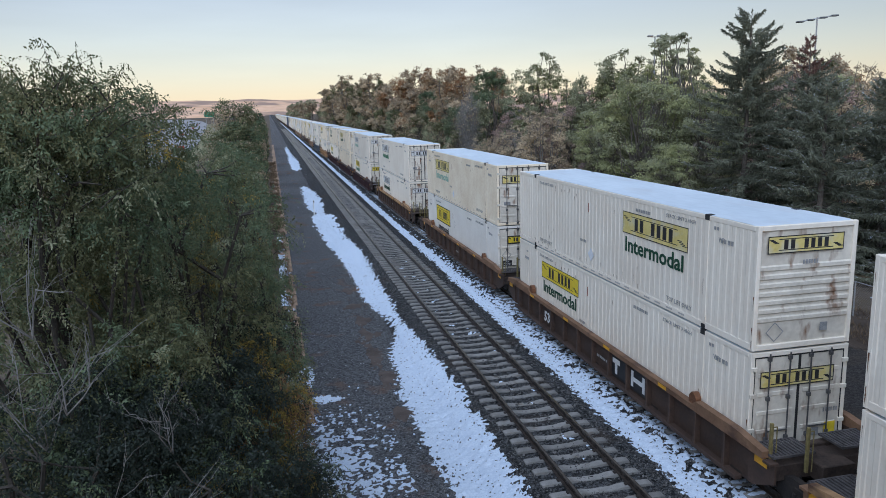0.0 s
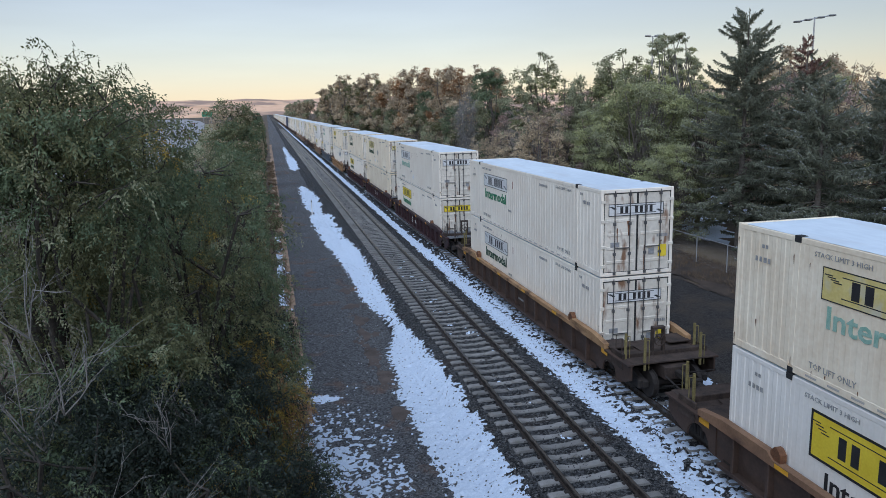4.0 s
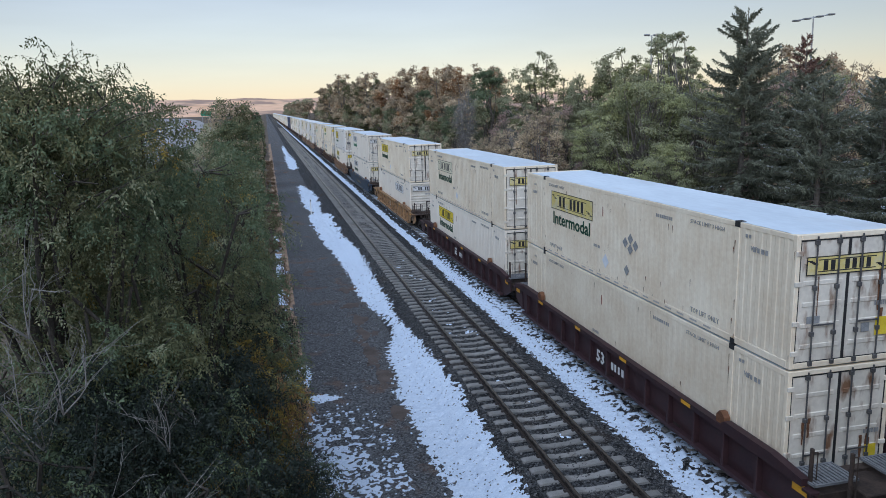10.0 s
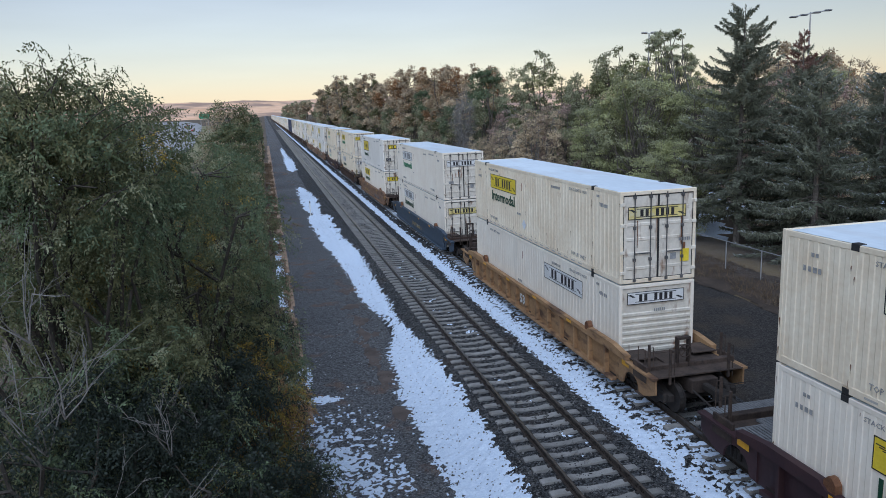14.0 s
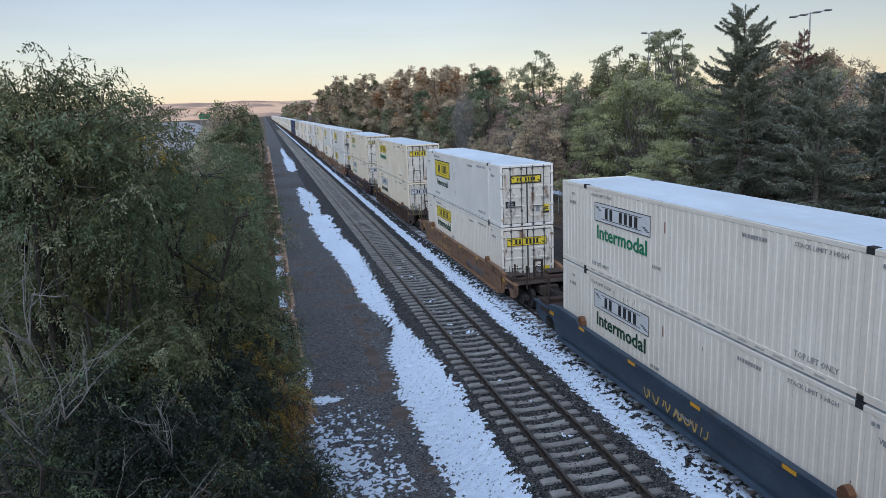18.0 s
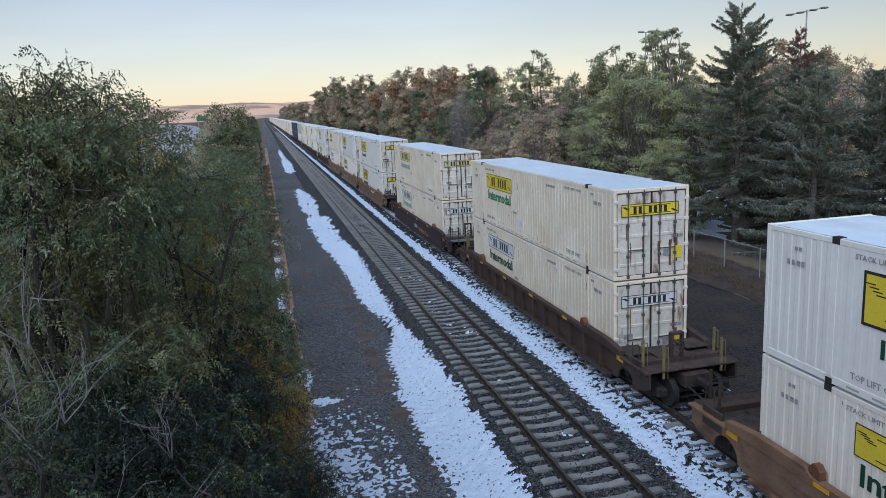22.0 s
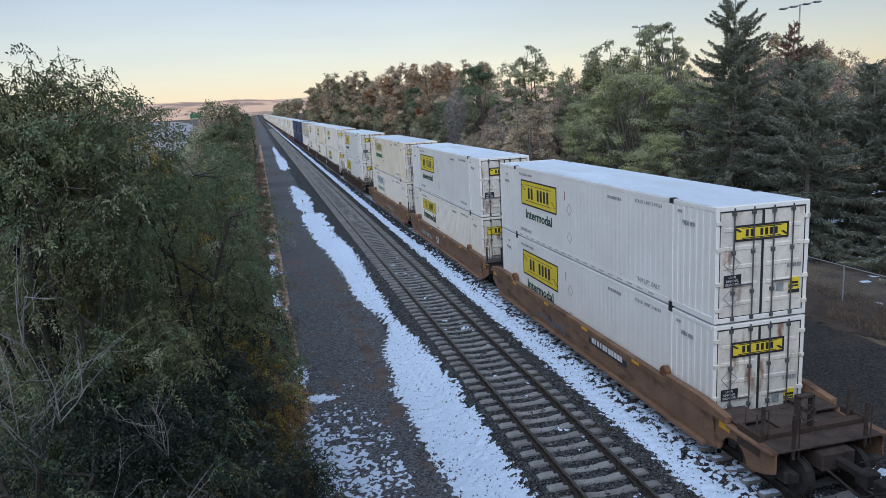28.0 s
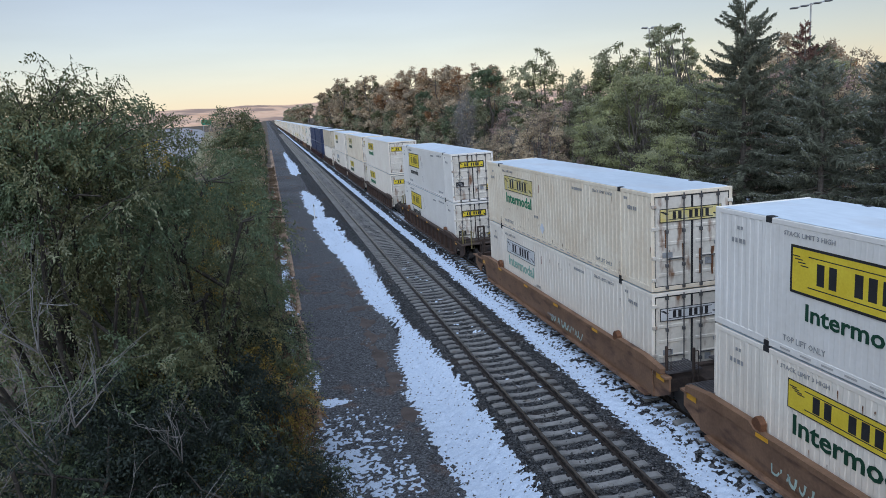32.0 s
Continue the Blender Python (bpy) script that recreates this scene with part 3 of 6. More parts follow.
def wood_snow():
    """Patches of old snow on the ground under the trees."""
    xs, ys = steps((13.2, 44, 0.4)), steps((20, 80, 0.5))
    h = {(x, y): 0.30 * noise.noise((x * 0.22, y * 0.16, 7.0)) + 0.10 * noise.noise((x * 0.8, y * 0.8, 2.0)) - 0.05 - 0.5 * max(0.0, min(1.0, (19 - x) / 3.0)) for x in xs for y in ys}
    for bx, by, rx, ry in ((13.6, 25.6, 0.7, 0.5), (16.8, 29.3, 1.1, 0.7), (18.2, 30.2, 0.9, 0.6), (17.5, 39.0, 1.2, 0.9)):
        for p in h:
            near = 1 - ((p[0] - bx) / rx) ** 2 - ((p[1] - by) / ry) ** 2
            if near > -1:
                h[p] = max(h[p], -0.10 + 0.07 * near + 0.16 * noise.noise((p[0] * 1.9, p[1] * 1.9, 8.0)))
    ob = sheet("snow", xs, ys, lambda x, y: profile(PROFILE, x) + 0.06 + max(-0.3, min(0.10, h[(x, y)])), SNOW, [h[(x, y)] > -0.06 for y in ys for x in xs])
    tagged(ob, "patches of old snow under the trees", "snow", kind="stuff")


wood_snow()


# ---- the two tracks ----
def rail_profile():
    return [(-0.07, -0.185), (0.07, -0.185), (0.07, -0.172), (0.012, -0.158), (0.012, -0.05), (0.036, -0.04), (0.036, -0.004), (0.028, 0.0),
            (-0.028, 0.0), (-0.036, -0.004), (-0.036, -0.04), (-0.012, -0.05), (-0.012, -0.158), (-0.07, -0.172)]


def rail(x):
    bm = bmesh.new()
    prism(bm, [(x + u, v) for u, v in rail_profile()], "y", -80, 4400)
    ob = link("rail", mesh_from(bm, RAILTOP))
    tagged(ob, "brown steel rail with a worn bright head", "rail", "rails of the two tracks")


for xc in (-4.45, 0.0):
    rail(xc - 0.755)
    rail(xc + 0.755)


def tie_mesh():
    """A concrete tie: high at the rail seats, dipped in the middle."""
    bm = bmesh.new()
    zs = [(-1.30, -0.215), (-1.2, -0.195), (-0.5, -0.195), (-0.25, -0.235), (0.25, -0.235), (0.5, -0.195), (1.2, -0.195), (1.30, -0.215)]
    rows = []
    for x, z in zs:
        rows.append([bm.verts.new((x, s * w, h)) for s, w, h in ((-1, 0.14, -0.4), (-1, 0.115, z), (1, 0.115, z), (1, 0.14, -0.4))])
    for a, b in zip(rows, rows[1:]):
        for i in range(3):
            bm.faces.new((a[i], b[i], b[i + 1], a[i + 1]))
    bm.faces.new(rows[0])
    bm.faces.new(rows[-1][::-1])
    bmesh.ops.recalc_face_normals(bm, faces=bm.faces)
    return mesh_from(bm, TIE, "tie")


def clip_mesh():
    bm = boxes((-0.14, -0.075, -0.05, 0.05, -0.2, -0.155), (0.075, 0.14, -0.05, 0.05, -0.2, -0.155), bevel=0.01)
    return mesh_from(bm, DARK, "rail_clip")


def track(xc, near, label):
    t = thing("track", label, "railway track", kind="structure")
    t.location = (xc, 0, 0)
    me, cm = tie_mesh(), clip_mesh()
    y, n = 9.0, 0
    verts, faces = [], []
    co = [v.co.copy() for v in me.vertices]
    polys = [tuple(p.vertices) for p in me.polygons]
    while y < 420:
        if n < near:
            link("tie", me, t, m=pose(rnd.uniform(-0.02, 0.02), y + rnd.uniform(-0.015, 0.015), rnd.uniform(-0.012, 0.008), 0, 0, rnd.uniform(-0.6, 0.6)))
            if y < 32 and near > 200:
                for s in (-0.755, 0.755):
                    link("rail_clip", cm, t, m=pose(s, y, 0))
        else:
            k = len(verts)
            verts += [(v.x, v.y + y, v.z) for v in co]
            faces += [tuple(k + i for i in p) for p in polys]
        n += 1
        y += 0.61
    far = link("far_ties", grid_mesh("far_ties", verts, faces, TIE), t)
    tagged(far, kind="stuff")


def tie_snow():
    """Snow left on the ends of the ties beside the train."""
    g = np.random.default_rng(61)
    verts, faces = [], []
    for k in range(230):
        y = 9.0 + 0.61 * k
        for c in (-1.14, -0.93):
            if g.random() < 0.16:
                continue
            a = np.arange(9) / 9 * 6.283
            r = g.uniform(0.65, 1.15, 9)
            ring = np.stack([c + 0.17 * r * np.cos(a), y + 0.125 * r * np.sin(a), np.full(9, -0.20)], 1)
            i = len(verts)
            verts += [tuple(p) for p in ring] + [(c, y, -0.165)]
            faces += [(i + j, i + (j + 1) % 9, i + 9) for j in range(9)]
    tagged(link("snow", grid_mesh("snow", verts, faces, SNOW, True)), "snow lying on the tie ends under the train", "snow", kind="stuff")


tie_snow()
track(-4.45, 260, "empty railway track on dark ballast with concrete ties")
track(0.0, 150, "railway track with snow-dusted concrete ties under the train")


# ---- the overpass on which the camera stands ----
def overpass():
    t = thing("overpass", "plain grey concrete road overpass across the tracks", "bridge", kind="structure")
    grey = surface("bridge_concrete", (0.24, 0.235, 0.225), (0.36, 0.35, 0.335), 0.8, 0.9, 0.3, 12)
    part("deck", boxes((-70, 70, -13.6, -0.45, 7.15, 7.40), bevel=0.02), grey, t)
    for y in (-13.4, -0.62):
        part("parapet", boxes((-70, 70, y - 0.14, y + 0.14, 7.40, 8.25), bevel=0.03), grey, t)
    for y in (-12.6, -9.8, -7.0, -4.2, -1.4):
        part("girder", boxes((-70, 70, y - 0.2, y + 0.2, 6.55, 7.15)), grey, t)
    for x in (-19.0, 12.0):
        for y in (-11.0, -7.0, -3.0):
            part("pier", boxes((x - 0.45, x + 0.45, y - 0.45, y + 0.45, -1.2, 6.0), bevel=0.06), grey, t)
        part("pier_cap", boxes((x - 0.6, x + 0.6, -13.2, -0.9, 6.0, 6.55), bevel=0.03), grey, t)


overpass()

# ---- the train ----
CL, CW, CH, POST = 16.154, 1.2954, 2.896, 1.98
PITCH, DEEP = 0.28, 0.011
BASE = 0.35


def wave(y):
    p = (y / PITCH) % 1.0
    if p < 0.40:
        return 0.0
    if p < 0.5:
        return (p - 0.40) / 0.1
    return 1.0 if p < 0.9 else 1 - (p - 0.9) / 0.1


def breaks(y0, y1):
    ks = range(int(y0 / PITCH) - 1, int(y1 / PITCH) + 2)
    ys = [PITCH * (k + f) for k in ks for f in (0.0, 0.40, 0.5, 0.9)]
    return [y0] + [y for y in ys if y0 + 1e-4 < y < y1 - 1e-4] + [y1]


def corrugated(bm, x, s, y0, y1, z0, z1, out=0.0, deep=DEEP):
    """A corrugated wall in the plane x that looks to the side s."""
    ys = breaks(y0, y1)
    lo = [bm.verts.new((x + s * (out - deep * wave(y)), y, z0)) for y in ys]
    hi = [bm.verts.new((x + s * (out - deep * wave(y)), y, z1)) for y in ys]
    for i in range(len(ys) - 1):
        f = (lo[i], lo[i + 1], hi[i + 1], hi[i])
        bm.faces.new(f[::-1] if s > 0 else f)


SPANS = [(0.1, POST - 0.07), (POST + 0.07, CL - POST - 0.07), (CL - POST + 0.07, CL - 0.1)]


def side_panel(s, k, smooth):
    """One of the three wall panels of a side, between two posts."""
    bm = bmesh.new()
    a, b = SPANS[k]
    if smooth and k == 1:
        corrugated(bm, s * CW, s, a, b, 0.16, CH - 0.12, 0.0, 0.0035)
    else:
        corrugated(bm, s * CW, s, a, b, 0.16, CH - 0.12)
    return bm


def frame_bm():
    """Corner posts, 40-foot posts, sills and rails of a container."""
    rows = []
    for s in (-1, 1):
        a, b = sorted((s * (CW - 0.10), s * (CW + 0.006)))
        for y in (0.0, CL - 0.11):
            rows.append((a, b, y, y + 0.11, 0, CH))
        for y in (POST, CL - POST):
            rows.append((a, b, y - 0.075, y + 0.075, 0.0, CH - 0.02))
        rows.append((a, b, 0.11, CL - 0.11, 0.0, 0.17))
        rows.append((a, b, 0.11, CL - 0.11, CH - 0.13, CH - 0.01))
    for y in (0.0, CL - 0.11):
        rows.append((-CW + 0.1, CW - 0.1, y, y + 0.1, 0, 0.13))
        rows.append((-CW + 0.1, CW - 0.1, y, y + 0.1, CH - 0.12, CH - 0.005))
    return boxes(*rows, bevel=0.012)


def casting_bm(top):
    return boxes((-0.085, 0.085, -0.10, 0.10, -0.13, 0.012) if top else (-0.085, 0.085, -0.09, 0.09, -0.02, 0.11), bevel=0.01)


def ribbed(bm, x0, x1, stops):
    """A sheet across x0..x1 that follows stops of (y, z)."""
    lo = [bm.verts.new((x0, y, z)) for y, z in stops]
    hi = [bm.verts.new((x1, y, z)) for y, z in stops]
    for i in range(len(stops) - 1):
        bm.faces.new((lo[i], hi[i], hi[i + 1], lo[i + 1]))


def roof_bm():
    bm = bmesh.new()
    stops = [(0.03, CH - 0.03)]
    for k in range(25):
        y = 0.25 + k * 0.63
        stops += [(y, CH - 0.002), (y + 0.08, CH + 0.001), (y + 0.36, CH + 0.001), (y + 0.44, CH - 0.002)]
    stops.append((CL - 0.03, CH - 0.03))
    ribbed(bm, -CW + 0.02, CW - 0.02, stops)
    return bm


def plain_end_bm(y, s):
    """An end without doors: a wall with pressed level ribs under a smooth head."""
    bm = bmesh.new()
    f = y + 0.05 if s < 0 else y + 0.05
    o = 0.035 * s
    stops = [(f, 0.10), (f, 0.62)]
    for k in range(7):
        z = 0.64 + k * 0.2
        stops += [(f, z), (f + o, z + 0.03), (f + o, z + 0.11), (f, z + 0.14)]
    stops += [(f, 2.1), (f, CH - 0.1)]
    ribbed(bm, -CW + 0.08, CW - 0.08, stops)
    return bm


def door_bm(s):
    """One door leaf with five pressed level ribs."""
    x0, x1 = (-CW + 0.115, -0.02) if s < 0 else (0.02, CW - 0.115)
    bm = boxes((x0, x1, 0.025, 0.065, 0.14, CH - 0.13), bevel=0.008)
    for k in range(5):
        z = 0.42 + k * 0.46
        box(bm, x0 + 0.1, x1 - 0.1, 0.008, 0.04, z, z + 0.11, bevel=0.015)
    return bm


def gasket_bm():
    e = 0.012
    return boxes((-CW + 0.07, CW - 0.07, e, 0.08, 0.10, 0.15), (-CW + 0.07, CW - 0.07, e, 0.08, CH - 0.15, CH - 0.10),
                 (-CW + 0.07, -CW + 0.122, e, 0.08, 0.15, CH - 0.15), (CW - 0.122, CW - 0.07, e, 0.08, 0.15, CH - 0.15), (-0.03, 0.03, e - 0.004, 0.08, 0.15, CH - 0.15))


def lock_rod_bm(x):
    bm = bmesh.new()
    rod(bm, (x, -0.022, 0.05), (x, -0.022, CH - 0.05), 0.019, sides=6)
    for z in (0.10, 0.75, 1.75, CH - 0.18):
        box(bm, x - 0.045, x + 0.045, -0.045, 0.03, z - 0.05, z + 0.05, bevel=0.008)
    s = -1 if x < 0 else 1
    box(bm, *sorted((x, x + s * 0.0 - 0.32 * (1 if abs(x) > 0.6 else -1) * s)), -0.05, -0.035, 0.93, 0.965)
    return bm


def hinge_bm(s):
    return boxes((*sorted((s * (CW - 0.15), s * (CW + 0.005))), -0.03, 0.03, -0.05, 0.05), bevel=0.008)


def logo_panel(kind, smooth, w, h, end=False):
    """A sign panel with a border line, in the plane's own space: x across, y up, z out."""
    bm = boxes((-w / 2, w / 2, -h / 2, h / 2, 0, 0.003))
    return bm


def logo_marks(w, h, bordered):
    """The sign's lettering as plain blocks, with winged outlines at both ends and a border."""
    bm = bmesh.new()
    t = 0.055 if bordered else 0.022
    z = 0.004
    for r in ((-w / 2, w / 2, -h / 2, -h / 2 + t), (-w / 2, w / 2, h / 2 - t, h / 2), (-w / 2, -w / 2 + t, -h / 2 + t, h / 2 - t), (w / 2 - t, w / 2, -h / 2 + t, h / 2 - t)):
        box(bm, *r, 0, z + 0.002)
    n, a = 7, h * (0.22 if bordered else 0.27)
    gap = w * 0.62 / n
    for k in range(n):
        if k == 2:
            continue
        x = -w * 0.31 + (k + 0.5) * gap
        box(bm, x - gap * 0.31, x + gap * 0.31, -a, a, 0, z)
    for s in (-1, 1):
        for k in range(4):
            x, y = s * w * (0.36 + 0.022 * k), h * (0.10 + 0.06 * k) * -s
            box(bm, min(x, x + s * w * 0.06), max(x, x + s * w * 0.06), y - 0.012, y + 0.012, 0, z)
        box(bm, -w * 0.36, w * 0.36, s * h * 0.31 - 0.011, s * h * 0.31 + 0.011, 0, z)
    return bm


def drips_bm(seed):
    """Rust that runs down from chips low on the wall and under the top rail."""
    r = random.Random(seed)
    bm = bmesh.new()
    for k in range(44):
        y, w = r.choice((POST + r.uniform(-0.09, 0.09), CL - POST + r.uniform(-0.09, 0.09), 0.05, CL - 0.05)) if k > 30 else r.choice((r.uniform(0.3, CL - 0.3), r.gauss(6.5, 1.6), r.gauss(11, 1.8))), r.uniform(0.005, 0.022)
        z = r.choice((r.uniform(0.18, 0.34), r.uniform(0.18, 0.30), r.uniform(0.3, 1.3), r.uniform(2.2, 2.7)))
        l = r.uniform(0.05, 0.26) * (2.0 if k > 30 else 1.0)
        bm.faces.new([bm.verts.new(p) for p in ((-y - w, z, 0.003), (-y - w * 0.3, z - l * 0.6 + 0.02, 0.003), (-y, max(0.17, z - l), 0.003), (-y + w * 0.5, z - l * 0.4, 0.003), (-y + w, z + 0.03, 0.003), (-y, z + 0.05, 0.003))])
    return bm


def door_rust_bm(seed):
    """Rust that has run down the doors beside the locking rods."""
    r = random.Random(seed)
    bm = bmesh.new()
    for x in (-0.86, -0.72, -0.30, 0.26, 0.66, 0.80, 0.88):
        if r.random() < 0.3:
            continue
        z, w, l = r.uniform(1.0, 2.1), r.uniform(0.02, 0.07), r.uniform(0.5, 1.1)
        n = 7
        a = [bm.verts.new((x - w * r.uniform(0.4, 1.1) * (1 - k / n * 0.5), max(0.16, z - l * k / n), 0.002)) for k in range(n)]
        b = [bm.verts.new((x + w * r.uniform(0.4, 1.1) * (1 - k / n * 0.5), max(0.16, z - l * k / n), 0.002)) for k in range(n)]
        for k in range(n - 1):
            bm.faces.new((a[k], a[k + 1], b[k + 1], b[k]))
    return bm


def slots_bm():
    """Short flat bars along the bottom rail; the shade of openings is in their colour."""
    return boxes(*[(y - 0.16, y + 0.16, -0.022, 0.022, 0, 0.003) for y in [2.6 + 0.62 * k for k in range(18)]])


def placard_bm(r):
    bm = bmesh.new()
    bm.faces.new([bm.verts.new((x, y, 0.004)) for x, y in ((r, 0), (0, r), (-r, 0), (0, -r))])
    return bm


def diamond_bm(r):
    bm = bmesh.new()
    c = [(r, 0), (0, r), (-r, 0), (0, -r)]
    k = r * 0.86
    d = [(k, 0), (0, k), (-k, 0), (0, -k)]
    a = [bm.verts.new((x, y, 0.004)) for x, y in c]
    b = [bm.verts.new((x, y, 0.004)) for x, y in d]
    for i in range(4):
        bm.faces.new((a[i], a[(i + 1) % 4], b[(i + 1) % 4], b[i]))
    return bm


def mark_bars(w, h, n, r):
    """Writing too small to read, as plain bars."""
    bm = bmesh.new()
    x = -w / 2
    for k in range(n):
        l = w / n * r.uniform(0.5, 0.85)
        box(bm, x, x + l, -h / 2, h / 2, 0, 0.003)
        x += w / n
    return bm


MESH = {}


def shared(key, make, material):
    if key not in MESH:
        made = make()
        if isinstance(made, bpy.types.Mesh):
            made.materials.clear()
            made.materials.append(material)
            MESH[key] = made
        else:
            MESH[key] = mesh_from(made, material, key if isinstance(key, str) else str(key[0]))
    return MESH[key]


SIGN = {"y": (PALE, 3.65, 0.66, False), "b": (YELLOW, 3.7, 1.02, True), "v": (YELLOW, 3.65, 0.66, False), "w": (SIGNWHITE, 3.65, 0.62, False), "e": (FADED, 3.65, 0.66, False)}
INK = {"g": GREEN, "d": DKGREEN, "f": TEAL, "k": BLACK}


def container(spec, near=True):
    """A 53-foot container. spec: wall (c ribbed, s smooth), sign (y b v w -), letter colour (g d f k -), end (d doors, p plain), end sign, sign's place, paint."""
    wall, sign, ink, end, end_sign, place, paint = spec
    paint = "F" if paint == "W" and sign == "b" else paint
    skin = {"W": WHITE, "F": FRESH, "C": CREAM, "T": TAN, "N": NAVY}[paint]
    tone = {"W": "white", "F": "clean white", "C": "aged off-white", "T": "tan", "N": "navy blue"}[paint]
    smooth = wall == "s"
    words = f"{tone} {'smooth' if smooth else 'ribbed'} steel freight container"
    if sign != "-":
        words += {"y": ", faded yellow sign", "b": ", black-edged yellow sign", "v": ", yellow sign", "w": ", outlined white sign", "e": ", bleached cream sign"}[sign]
    if ink != "-":
        words += " and green lettering"
    c = thing("shipping_container", words, "container", "containers on the train")
    link("frame", shared(("frame", paint), frame_bm, skin), c)
    link("roof", shared("roof", roof_bm, ROOF), c, "frosted white roof")
    for s, nm in ((-1, "near"), (1, "far")):
        for k in range(3):
            flat = smooth and k == 1
            link("wall_panel", shared(("wall_panel", s, k, flat, paint), lambda: side_panel(s, k, flat), skin), c)
    if near:
        for s in (-1, 1):
            for y in (POST, CL - POST):
                link("corner_casting", shared("casting_top", lambda: casting_bm(True), GASKET), c, "dark lifting casting", pose(s * (CW - 0.07), y, CH))
                link("corner_casting", shared("casting_foot", lambda: casting_bm(False), GASKET), c, "dark lifting casting", pose(s * (CW - 0.07), y, 0))
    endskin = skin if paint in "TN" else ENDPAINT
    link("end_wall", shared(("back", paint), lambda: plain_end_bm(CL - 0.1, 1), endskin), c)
    if end == "d":
        for s in (-1, 1):
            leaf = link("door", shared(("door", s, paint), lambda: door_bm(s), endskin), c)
            if near:
                for x in (0.28, 0.82):
                    link("lock_rod", shared(("lock_rod", s * x), lambda: lock_rod_bm(s * x), STEEL), leaf, "grey steel locking rod")
        link("gasket", shared("gasket", gasket_bm, GASKET), c, "black rubber door seal")
        if near:
            for s in (-1, 1):
                for z in (0.35, 1.0, 1.85, 2.5):
                    link("hinge", shared(("hinge", s, paint), lambda: hinge_bm(s), endskin), c, m=pose(0, 0, z))
    else:
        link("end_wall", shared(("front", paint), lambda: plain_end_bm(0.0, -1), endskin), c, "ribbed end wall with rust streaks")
    if end_sign != "-":
        m, w, h, b = SIGN[end_sign]
        w, h = (1.52, 0.40) if b else (1.98, 0.40)
        z = 2.215 if end == "d" else 2.45
        panel = link("sign", shared(("end_sign", end_sign), lambda: logo_panel(end_sign, True, w, h), m), c, "yellow sign" if end_sign != "w" else "white sign", on_end(-0.05, 0.004, z))
        link("sign_print", shared(("end_marks", w, h, b), lambda: logo_marks(w, h, b), BLACK), panel)
    if sign != "-":
        m, w, h, b = SIGN[sign]
        y = {"far": 11.6, "mid": 4.63}[place]
        z = 1.91 if b else 2.10
        panel = link("sign", shared(("sign", sign), lambda: logo_panel(sign, smooth, w, h), m), c, "side sign", on_side(-CW - 0.008 - 0, y, z))
        link("sign_print", shared(("marks", w, h, b), lambda: logo_marks(w, h, b), BLACK), panel)
        if ink != "-":
            wide, high, foot = (2.75, 0.37, 0.87) if b else (3.28, 0.46, 1.21)
            link("lettering", shared(("letters", ink, wide), lambda: lettering("Intermodal", wide, high), INK[ink]), c, "green word Intermodal" if ink != "k" else "black word Intermodal",
                 on_side(-CW - 0.010 - 0, y, foot))
    if near and paint in "WFC":
        x = -CW - 0.010
        link("lettering", shared("lift", lambda: lettering("TOP LIFT ONLY", 1.25, 0.13, 0.0), MARK), c, "small grey writing", on_side(x, 3.15, 0.28))
        link("lettering", shared("lift", lambda: lettering("TOP LIFT ONLY", 1.25, 0.13, 0.0), MARK), c, "small grey writing", on_side(x, CL - 3.15, 0.28))
        link("lettering", shared("stick", lambda: lettering("STACK LIMIT 3 HIGH", 1.45, 0.10, 0.0), MARK), c, "small grey writing", on_side(x, 3.2, 2.58))
        link("lettering", shared("stick", lambda: lettering("STACK LIMIT 3 HIGH", 1.45, 0.10, 0.0), MARK), c, "small grey writing", on_side(x, CL - 3.2, 2.58))
        link("marking", shared("bars_a", lambda: mark_bars(0.9, 0.09, 9, rnd), FAINT), c, m=on_side(x, 5.2, 2.55))
        link("marking", shared("bars_b", lambda: mark_bars(0.55, 0.11, 4, rnd), FAINT), c, m=on_side(x, 1.1, 2.35))
        link("marking", shared("bars_c", lambda: mark_bars(0.24, 0.08, 2, rnd), FAINT), c, m=on_side(x, 1.55, 2.62))
        link("rail_slot", shared("slots", slots_bm, SLOT), c, "grey slots in the bottom rail", on_side(-CW - 0.008, CL, 0.085))["kind"] = "stuff"
        if sign != "b":
            link("marking", shared("bars_f", lambda: mark_bars(0.5, 0.09, 5, rnd), FAINT), c, m=on_side(x, 9.4, 1.0))
        link("marking", shared("red_bar", lambda: boxes((-0.022, 0.022, -0.16, 0.16, 0, 0.003)), REDMARK), c, "red-brown bar mark", on_side(x, 9.0, 2.2))
        if sign == "b":
            for z in (0.75, 1.75):
                link("placard_holder", shared("diamond", lambda: diamond_bm(0.22), FAINT), c, "diamond placard holder", on_side(x, 8.6, z))
        if (paint == "C" or ink in "df") and sign != "b":
            rusty = link("rust", shared(("drips", paint, ink), lambda: drips_bm(ord(paint) + ord(ink)), RUST), c, "rust streaks on the wall", on_side(-CW - 0.008, 0, 0))
            rusty["kind"] = "stuff"
            link("peeled_patch", shared("peel", lambda: placard_bm(0.24), PEEL), c, "pale peeled patch", on_side(x, 8.75, 0.62))
        link("lettering", shared("wp", lambda: lettering("WP", 0.24, 0.12, 0.0), MARK), c, "small letters WP", on_side(x, 1.35, 2.30))
        if place == "far":
            link("marking", shared("bars_b", lambda: mark_bars(0.55, 0.11, 4, rnd), FAINT), c, m=on_side(x, CL - 0.95, 2.2))
            link("marking", shared("bars_c", lambda: mark_bars(0.24, 0.08, 2, rnd), FAINT), c, m=on_side(x, CL - 1.0, 2.5))
